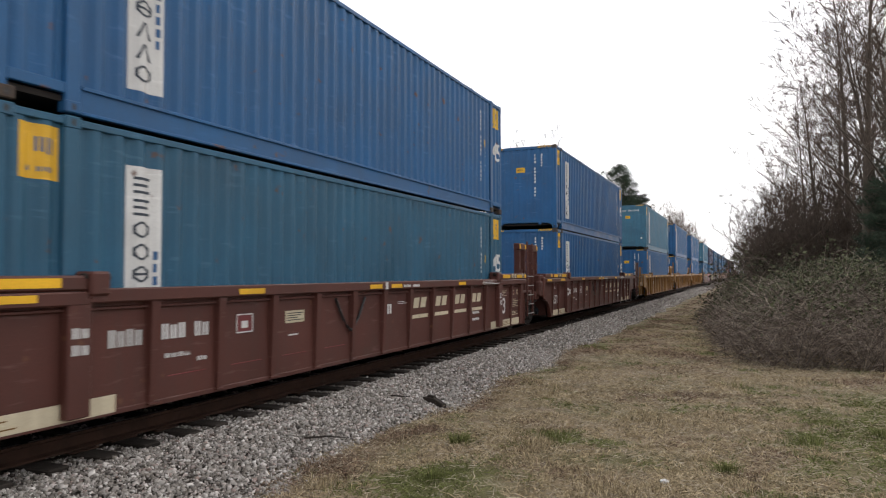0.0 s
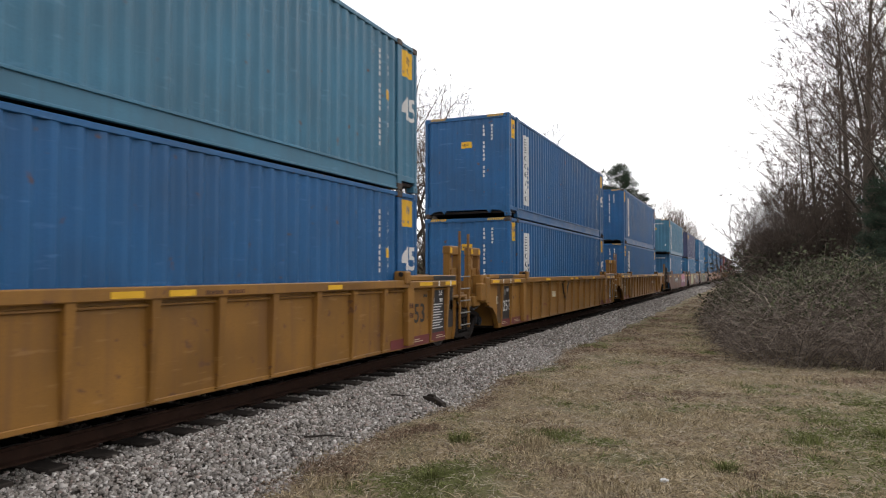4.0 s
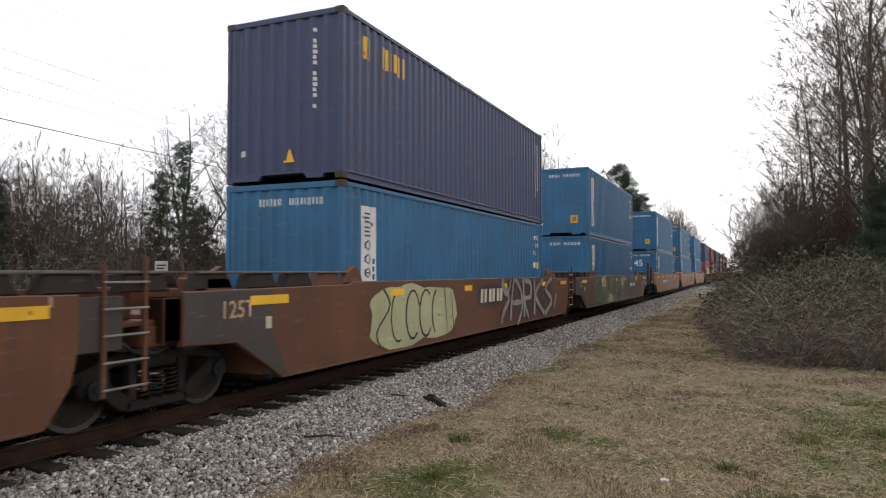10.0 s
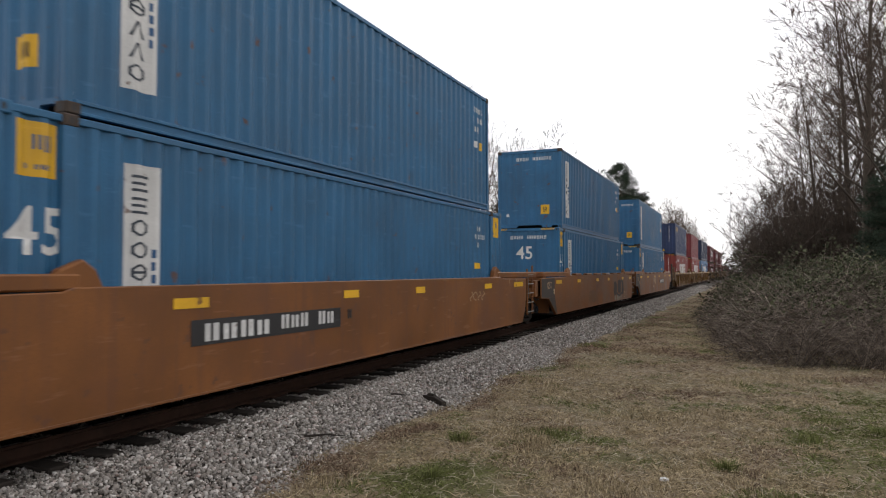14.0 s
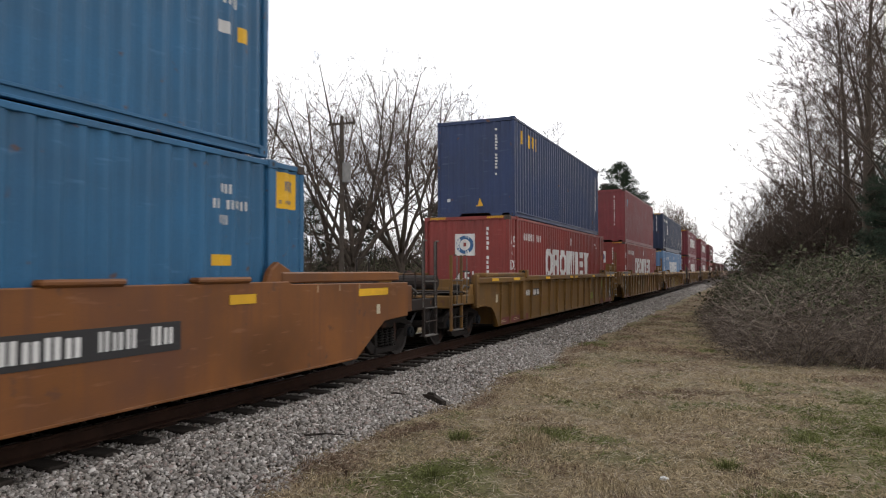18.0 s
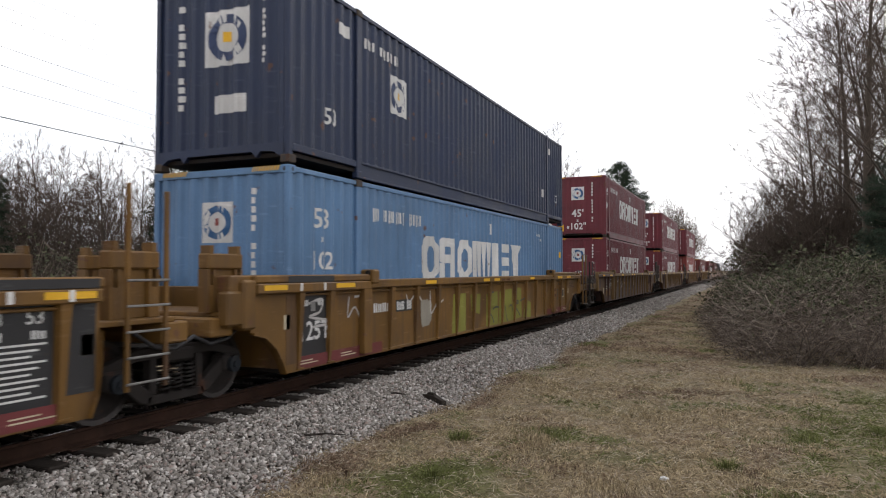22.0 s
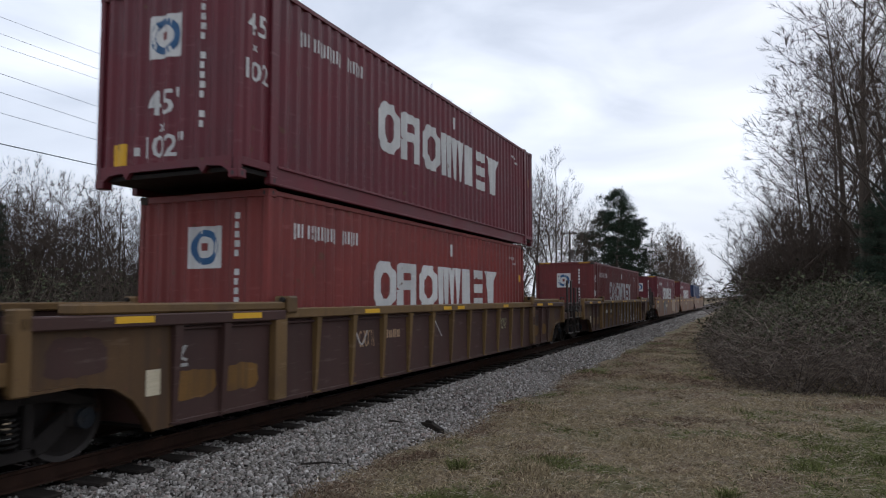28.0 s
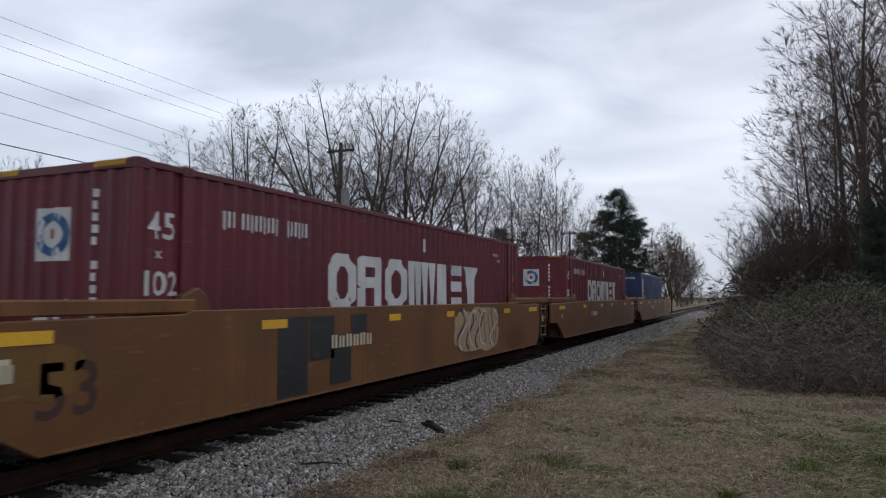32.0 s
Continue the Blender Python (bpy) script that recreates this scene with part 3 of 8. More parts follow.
def container(L, colour, marks, style, upper, label, rng):
    W = 8.5 * FT if L > 13 else 8 * FT
    ob = new("shipping_container")
    tagged(ob, label, "container", "stacked shipping containers")
    hw, hl = W / 2, L / 2
    mat = M[colour]
    side, far, front = ("side", hw, hl), ("far", hw, hl), ("front", hw, hl)
    deep = 0.29 if L > 13 else 0.15
    mid = 20 * FT if L > 13 else hl
    part("side_wall", sheet(bmesh.new(), side, -hl + 0.05, hl - 0.05, deep - 0.02, CH - 0.08), mat, ob, "corrugated steel side wall")
    part("side_wall", sheet(bmesh.new(), far, -hl + 0.05, hl - 0.05, deep - 0.02, CH - 0.08), mat, ob)
    part("end_wall", sheet(bmesh.new(), front, -hw + 0.05, hw - 0.05, deep - 0.02, CH - 0.1), mat, ob, "corrugated steel end wall")
    for sx in (-1, 1):
        x0, x1 = sorted((sx * 0.01, sx * (hw - 0.06)))
        part("door", box(x0, x1, hl - 0.06, hl - 0.02, 0.16, CH - 0.12, 0.008), mat, ob)
        bm = box(*sorted((sx * (hw - 0.07), sx * (hw - 0.022))), -mid + 0.1, mid - 0.1, 0.03, deep - 0.01)
        part("bottom_rail", bm, mat, ob)
        part("rail_ledge", box(*sorted((sx * (hw - 0.07), sx * (hw + 0.004))), -mid + 0.1, mid - 0.1, deep - 0.04, deep, 0.006), mat, ob)
        part("rail_flange", box(*sorted((sx * (hw - 0.07), sx * (hw + 0.002))), -mid + 0.1, mid - 0.1, 0.0, 0.035, 0.006), mat, ob)
        if L > 13:
            for e in (-1, 1):
                part("overhang_rail", box(*sorted((sx * (hw - 0.07), sx * (hw - 0.004))), *sorted((e * (mid + 0.08), e * (hl - 0.1))), deep - 0.11, deep, 0.008), mat, ob)
        part("top_rail", box(*sorted((sx * (hw - 0.06), sx * (hw - 0.002))), -hl + 0.1, hl - 0.1, CH - 0.09, CH - 0.015, 0.008), mat, ob)
    for e in (-1, 1):
        y0, y1 = sorted((e * (hl - 0.09), e * (hl - 0.004)))
        part("end_rail", box(-hw + 0.1, hw - 0.1, y0, y1, CH - 0.11, CH - 0.006, 0.008), mat, ob)
        part("end_sill", sill_mesh(hw - 0.1, y0, y1, deep, L > 13), mat, ob)
    bm = bmesh.new()
    add_box(bm, -hw + 0.06, hw - 0.06, -hl + 0.08, hl - 0.08, CH - 0.07, CH - 0.035)
    k = 0
    while -hl + 0.4 + k * 0.36 < hl - 0.4:
        add_box(bm, -hw + 0.1, hw - 0.1, -hl + 0.34 + k * 0.36, -hl + 0.46 + k * 0.36, CH - 0.035, CH - 0.018)
        k += 1
    part("roof", bm, mat, ob)
    part("floor", box(-hw + 0.05, hw - 0.05, -hl + 0.08, hl - 0.08, 0.10, 0.16), M["iron"], ob)
    ends = [-hl, hl]
    posts = [-20 * FT, 20 * FT] if L > 13 else []
    for sx in (-1, 1):
        for y in ends:
            y0, y1 = sorted((y, y - math.copysign(0.10, y)))
            part("corner_post", box(*sorted((sx * (hw - 0.09), sx * hw)), y0, y1, 0.0, CH, 0.012), mat, ob)
            for z in (0, CH - 0.118):
                y2, y3 = sorted((y + math.copysign(0.004, y), y - math.copysign(0.174, y)))
                cast = part("corner_casting", box(*sorted((sx * (hw - 0.158), sx * (hw + 0.006))), y2, y3, z - 0.004, z + 0.122, 0.012), M["casting"] if rng.random() < 0.45 else mat, ob)
                if sx > 0:
                    # no hole is cut: its inner shade is a black oval on the face
                    part("casting_hole", slot("x", hw + 0.0075, y - math.copysign(0.09, y), z + 0.059), M["mark_black"], cast)
                    if y < 0:
                        part("casting_hole", slot("y", y - 0.0055, hw - 0.08, z + 0.059), M["mark_black"], cast)
        for y in posts:
            part("stacking_post", box(*sorted((sx * (hw - 0.06), sx * (hw + 0.008))), y - 0.085, y + 0.085, 0.0, CH, 0.012), mat, ob)
            for z in (0, CH - 0.118):
                cast = part("stacking_casting", box(*sorted((sx * (hw - 0.1), sx * (hw + 0.016))), y - 0.092, y + 0.092, z - 0.004, z + 0.122, 0.012), M["casting"] if rng.random() < 0.3 else mat, ob)
                if sx > 0:
                    part("casting_hole", slot("x", hw + 0.0175, y, z + 0.059), M["mark_black"], cast)
    if L > 13:
        for y in (-hl + 0.08, hl - 0.08):
            bm = bmesh.new()
            for i in range(9):
                for xs in (-hw + 0.18 + i * 0.055, hw - 0.66 + i * 0.055):
                    v = [bm.verts.new((xs + a, y + b, c)) for a, b, c in ((0.0, -0.0875, CH - 0.075), (0.028, -0.0875, CH - 0.075), (0.062, -0.0875, CH - 0.008), (0.034, -0.0875, CH - 0.008))]
                    w = [bm.verts.new((xs + a, y + b, CH - 0.0025)) for a, b in ((0.034, -0.086), (0.062, -0.086), (0.095, 0.086), (0.067, 0.086))]
                    bm.faces.new(v)
                    bm.faces.new(w)
            tagged(part("hazard_marking", bm, M["mark_yellow"], ob, "yellow and black height warning stripes"), kind="stuff")
    if marks == "port":
        seaport_marks(ob, side, front, L, upper, rng, style)
    elif marks == "liner":
        liner_marks(ob, side, front, L, upper, rng, style)
    else:
        dark_marks(ob, side, front, L, style)
    return ob


# ---------------------------------------------------------------- well cars
SILL = 1.53
WHEEL_R = 0.455


def wheel_mesh():
    bm = bmesh.new()
    prof = [(0.0, 0.09), (0.09, 0.09), (0.13, 0.035), (0.36, 0.02), (0.40, 0.05), (WHEEL_R, 0.06), (WHEEL_R + 0.004, -0.04),
            (WHEEL_R + 0.028, -0.045), (WHEEL_R + 0.028, -0.075), (0.40, -0.07), (0.36, -0.02), (0.14, -0.01), (0.11, -0.07), (0.0, -0.07)]
    n = 28
    for sx in (-1, 1):
        rings = []
        for r, x in prof:
            rings.append([bm.verts.new((sx * (0.78 + x), r * math.cos(2 * math.pi * i / n), r * math.sin(2 * math.pi * i / n))) for i in range(n if r > 0 else 1)])
        for a, b in zip(rings, rings[1:]):
            for i in range(n):
                j = (i + 1) % n
                q = [a[i % len(a)], a[j % len(a)], b[j % len(b)], b[i % len(b)]]
                q = list(dict.fromkeys(q))
                if len(q) > 2:
                    bm.faces.new(q)
    for f in bm.faces:
        c = f.calc_center_median()
        if abs(c.x) > 0.81 and 0.40 < math.hypot(c.y, c.z) < WHEEL_R:
            f.material_index = 1
    add_rod(bm, (-0.78, 0, 0), (0.78, 0, 0), 0.085, 12)
    for i in range(3):
        a = 2 * math.pi * i / 3
        for sx in (-1, 1):
            add_rod(bm, (sx * 0.86, 0.05 * math.cos(a), 0.05 * math.sin(a)), (sx * 0.905, 0.05 * math.cos(a), 0.05 * math.sin(a)), 0.02, 6)
    bmesh.ops.recalc_face_normals(bm, faces=bm.faces)
    me = bpy.data.meshes.new("wheelset")
    bm.to_mesh(me)
    bm.free()
    me.materials.append(M["wheel"])
    me.materials.append(M["rim"])
    return me


WHEELS = []
MESH = {}


def keep_mesh(key, name, bm, mat):
    me = bpy.data.meshes.new(name)
    bm.to_mesh(me)
    bm.free()
    me.materials.append(M[mat])
    MESH[key] = me


def make_truck_meshes():
    MESH["wheelset"] = wheel_mesh()
    for key, x0, x1 in (("frame_near", 0.95, 1.07), ("frame_far", -1.07, -0.95)):
        bm = bmesh.new()
        for out in ([(-1.15, 0.52), (-1.1, 0.64), (-0.55, 0.80), (0.55, 0.80), (1.1, 0.64), (1.15, 0.52), (0.6, 0.66), (-0.6, 0.66)],
                    [(-0.95, 0.50), (-0.78, 0.56), (-0.36, 0.27), (-0.40, 0.15), (-0.55, 0.18)], [(0.95, 0.50), (0.78, 0.56), (0.36, 0.27), (0.40, 0.15), (0.55, 0.18)],
                    [(-0.45, 0.14), (0.45, 0.14), (0.45, 0.25), (-0.45, 0.25)], [(-0.42, 0.25), (-0.31, 0.25), (-0.31, 0.68), (-0.42, 0.68)],
                    [(0.42, 0.25), (0.31, 0.25), (0.31, 0.68), (0.42, 0.68)]):
            p = prism(out, x0, x1, 0.012)
            me = bpy.data.meshes.new("tmp")
            p.to_mesh(me)
            p.free()
            bm.from_mesh(me)
            bpy.data.meshes.remove(me)
        keep_mesh(key, "side_frame", bm, "iron")
    bm = bmesh.new()
    vs, fs = [], []
    tube(vs, fs, [Vector((0.072 * math.cos(k * 0.7), 0.072 * math.sin(k * 0.7), 0.26 + k * 0.0055)) for k in range(62)], [0.017] * 62, 5)
    bm.free()
    MESH["spring"] = from_lists("coil_spring", vs, fs, M["spring"], True)
    keep_mesh("bolster", "bolster", box(-1.12, 1.12, -0.24, 0.24, 0.60, 0.76, 0.03), "iron")
    bm = box(-0.11, 0.11, -0.16, 0.16, 0.37, 0.60, 0.03)
    keep_mesh("box", "bearing_adapter", bm, "iron")
    bm = rod((0, 0, 0), (0.07, 0, 0), 0.105, 14)
    add_rod(bm, (0.07, 0, 0), (0.09, 0, 0), 0.05, 8)
    keep_mesh("cap", "bearing_cap", bm, "bluecap")
    keep_mesh("beam", "brake_beam", rod((-0.7, 0, 0.36), (0.7, 0, 0.36), 0.035, 8), "iron")


def truck(car, y):
    """Two-axle truck under a car, centred at y."""
    if not MESH:
        make_truck_meshes()
    base = shared("truck", MESH["bolster"], car, Matrix.Translation((0, y, 0)), "grimy cast steel two-axle truck")
    shared("side_frame", MESH["frame_near"], base)
    shared("side_frame", MESH["frame_far"], base)
    for dy in (-0.19, 0.0, 0.19):
        shared("coil_spring", MESH["spring"], base, Matrix.Translation((1.04, dy, 0)))
    for dy in (-0.915, 0.915):
        shared("bearing_adapter", MESH["box"], base, Matrix.Translation((1.0, dy, 0)))
        shared("bearing_cap", MESH["cap"], base, Matrix.Translation((1.10, dy, 0.46)))
        shared("brake_beam", MESH["beam"], base, Matrix.Translation((0, dy * 0.42, 0)))
    for k, dy in enumerate((-0.915, 0.915)):
        ws = shared("wheelset", MESH["wheelset"], base, Matrix.Translation((0, dy, WHEEL_R)))
        WHEELS.append((k, ws))


def flat(x, s, z):
    return (x, s, z)


def plate(parent, x, y0, y1, z0, z1, mat, name="marking", label=""):
    sx = 1 if x > 0 else -1
    return part(name, box(*sorted((x - sx * 0.002, x + sx * 0.002)), y0, y1, z0, z1), M[mat], parent, label)


def bars(parent, x, y0, y1, z0, z1, n, mat, name="lettering"):
    bm = bmesh.new()
    w = (y1 - y0) / n
    for i in range(n):
        if (i * 5 + n) % 8 != 5:
            for p, q in ((0.12, 0.40), (0.56, 0.86)):
                add_box(bm, x - 0.002, x + 0.002, y0 + (i + p) * w, y0 + (i + q) * w, z0, z1 - (z1 - z0) * 0.1 * ((i * 3) % 2))
    return tagged(part(name, bm, M[mat], parent), kind="stuff")


def lines_of_text(parent, x, y0, y1, z0, z1, n, mat, name="notice_text"):
    bm = bmesh.new()
    h = (z1 - z0) / n
    for i in range(n):
        add_box(bm, x - 0.002, x + 0.002, y0, y1 - (y1 - y0) * 0.3 * ((i * 5) % 3) / 2, z0 + i * h + h * 0.36, z0 + (i + 1) * h - h * 0.28)
    return tagged(part(name, bm, M[mat], parent), kind="stuff")


def text_at(parent, x, y, z, size, text, mat, name="stencil_number"):
    bm = glyphs(text, size)
    for v in bm.verts:
        v.co = (x, y + v.co.x, z + v.co.y)
    return part(name, bm, M[mat], parent)


def scrawl(parent, x, y0, y1, z0, z1, mat, rng, n=7, thick=0.05, name="graffiti"):
    """Loose spray-painted loops and strokes, with no lettering."""
    bm = bmesh.new()
    w = (y1 - y0) / n
    layer = 0.0
    for i in range(n):
        cy, cz = y0 + (i + 0.5) * w, (z0 + z1) / 2
        kind = rng.randrange(3)
        pts = []
        if kind == 0:
            a0, a1 = rng.uniform(0, 2), rng.uniform(4.2, 6.2)
            for k in range(11):
                a = a0 + (a1 - a0) * k / 10
                pts.append((cy + 0.5 * w * math.cos(a), cz + 0.46 * (z1 - z0) * math.sin(a)))
        elif kind == 1:
            m = rng.choice((3, 4))
            for k in range(m):
                pts.append((cy - 0.45 * w + 0.9 * w * k / (m - 1), (z0 if k % 2 else z1) + rng.uniform(-0.05, 0.05) * (z1 - z0)))
        else:
            for k in range(9):
                u = k / 8
                pts.append((cy + 0.42 * w * math.sin(u * 6.0), z1 - (z1 - z0) * u))
        left, right = [], []
        for k, p in enumerate(pts):
            q0, q1 = Vector(pts[max(0, k - 1)]), Vector(pts[min(len(pts) - 1, k + 1)])
            d = (q1 - q0).normalized() if (q1 - q0).length > 0 else Vector((1, 0))
            nn = Vector((-d.y, d.x)) * thick * rng.uniform(0.35, 0.6)
            left.append(bm.verts.new((x + layer, p[0] + nn.x, p[1] + nn.y)))
            right.append(bm.verts.new((x + layer, p[0] - nn.x, p[1] - nn.y)))
        for k in range(len(pts) - 1):
            bm.faces.new((left[k], left[k + 1], right[k + 1], right[k]))
        layer += 0.0006
    bmesh.ops.recalc_face_normals(bm, faces=bm.faces)
    for f in bm.faces:
        if f.normal.x < 0:
            f.normal_flip()
    return tagged(part(name, bm, M[mat], parent, "spray-painted graffiti strokes"), kind="stuff")


def strokes(parent, x, lines, mat, thick, rng, name="graffiti"):
    """Spray-painted curves through given points (along, up)."""
    bm = bmesh.new()
    for n, line in enumerate(lines):
        pts = []
        m = len(line)
        for k in range(m - 1):
            p0, p1, p2, p3 = (Vector(line[min(max(j, 0), m - 1)]) for j in (k - 1, k, k + 1, k + 2))
            for q in range(5):
                t = q / 5
                pts.append(0.5 * (2 * p1 + (p2 - p0) * t + (2 * p0 - 5 * p1 + 4 * p2 - p3) * t * t + (3 * p1 - p0 - 3 * p2 + p3) * t ** 3))
        pts.append(Vector(line[-1]))
        left, right = [], []
        for k, p in enumerate(pts):
            d = pts[min(k + 1, len(pts) - 1)] - pts[max(k - 1, 0)]
            d = d.normalized() if d.length > 0 else Vector((1, 0))
            nn = Vector((-d.y, d.x)) * thick * rng.uniform(0.38, 0.58)
            left.append(bm.verts.new((x + n * 0.0004, p.x + nn.x, p.y + nn.y)))
            right.append(bm.verts.new((x + n * 0.0004, p.x - nn.x, p.y - nn.y)))
        for k in range(len(pts) - 1):
            bm.faces.new((left[k], left[k + 1], right[k + 1], right[k]))
    for f in bm.faces:
        f.normal_update()
        if f.normal.x < 0:
            f.normal_flip()
    return tagged(part(name, bm, M[mat], parent, "spray-painted graffiti strokes"), kind="stuff")


def fields(parent, x, outlines, mat, name="graffiti_fill"):
    """Filled spray-painted areas."""
    bm = bmesh.new()
    for o in outlines:
        f = bm.faces.new([bm.verts.new((x, a, b)) for a, b in o])
        f.normal_update()
        if f.normal.x < 0:
            f.normal_flip()
    return tagged(part(name, bm, M[mat], parent, "spray-painted colour field"), kind="stuff")


def portal(car, x, y0, y1, mat, top=2.56):
    """Upright guide frame with holes in its posts and yellow stickers on top."""
    y0, y1 = sorted((y0, y1))
    sx = 1 if x > 0 else -1
    fr = part("guide_frame", box(x - 0.09, x + 0.09, y0, y1, top - 0.2, top, 0.02), mat, car)
    for a in (y0, y1 - 0.15):
        for b, c, z0, z1 in ((a, a + 0.04, 1.16, top - 0.2), (a + 0.11, a + 0.15, 1.16, top - 0.2), (a + 0.04, a + 0.11, 1.16, 1.5), (a + 0.04, a + 0.11, 1.75, 2.0)):
            part("frame_post", box(x - 0.08, x + 0.08, b, c, z0, z1, 0.004), mat, fr)
        if top < 2:
            continue
        part("sticker", box(*sorted((x + sx * 0.089, x + sx * 0.094)), a + 0.02, a + 0.13, top - 0.16, top - 0.04), M["mark_yellow"], fr, "yellow reflective sticker")
        part("sticker", box(*sorted((x - sx * 0.089, x - sx * 0.094)), a + 0.02, a + 0.13, top - 0.16, top - 0.04), M["mark_yellow"], fr, "yellow reflective sticker")
    part("frame_plate", box(x - 0.03, x + 0.03, y0 + 0.1, y1 - 0.1, 1.16, 1.78, 0.01), mat, fr)


def blob(parent, x, y0, y1, z0, z1, mat, rng, name="graffiti_fill", n=44):
    """Filled spray-painted field with rounded corners and an uneven edge."""
    bm = bmesh.new()
    cy, cz, hy, hz = (y0 + y1) / 2, (z0 + z1) / 2, (y1 - y0) / 2, (z1 - z0) / 2
    rag = 0.10 * min(hy, hz)
    vs = []
    for i in range(n):
        a = 2 * math.pi * i / n
        ca, sa = math.cos(a), math.sin(a)
        k = (abs(ca) ** 4 + abs(sa) ** 4) ** -0.25
        w = rag * (0.6 * math.sin(3 * a + y0 * 3) + 0.5 * math.sin(7 * a + z0 * 7) + 0.35 * math.sin(13 * a + y1) - 0.6) + rng.uniform(-0.2, 0.2) * rag
        vs.append(bm.verts.new((x, cy + ca * (hy * k + w), cz + sa * (hz * k + w))))
    bm.faces.new(vs)
    bmesh.ops.recalc_face_normals(bm, faces=bm.faces)
    if bm.faces[:][0].normal.x < 0:
        bm.faces[:][0].normal_flip()
    bmesh.ops.triangulate(bm, faces=bm.faces[:])
    return part(name, bm, M[mat], parent, "spray-painted colour field")


def ladder(car, x, y, z0, z1, width, mat, rungs):
    bm = bmesh.new()
    for dy in (-width / 2, width / 2):
        add_box(bm, x - 0.03, x + 0.03, y + dy - 0.025, y + dy + 0.025, z0, z1, 0.005)
    lad = part("ladder", bm, mat, car)
    for i in range(rungs):
        z = z0 + 0.06 + (z1 - z0 - 0.12) * i / (rungs - 1)
        part("rung", rod((x + 0.02, y - width / 2, z), (x + 0.02, y + width / 2, z), 0.013, 6), M["galv"] if i % 2 else mat, lad)


def handrail(car, x, ya, yb, z0, z1, mat):
    vs, fs = [], []
    c = (yb - ya) * 0.12
    tube(vs, fs, [Vector((x, y, z)) for y, z in ((ya, z0), (ya, z1 - 0.05), (ya + c, z1), (yb - c, z1), (yb, z1 - 0.05), (yb, z0))], [0.018] * 6, 6)
    ob = new("grab_rail", from_lists("grab_rail", vs, fs, mat, True))
    ob.parent = car


def hose(car, x, pts, r, mat, name="air_hose"):
    vs, fs = [], []
    tube(vs, fs, [Vector((x, y, z)) for y, z in pts], [r] * len(pts), 6)
    ob = new(name, from_lists(name, vs, fs, M[mat], True))
    ob.parent = car
    return ob


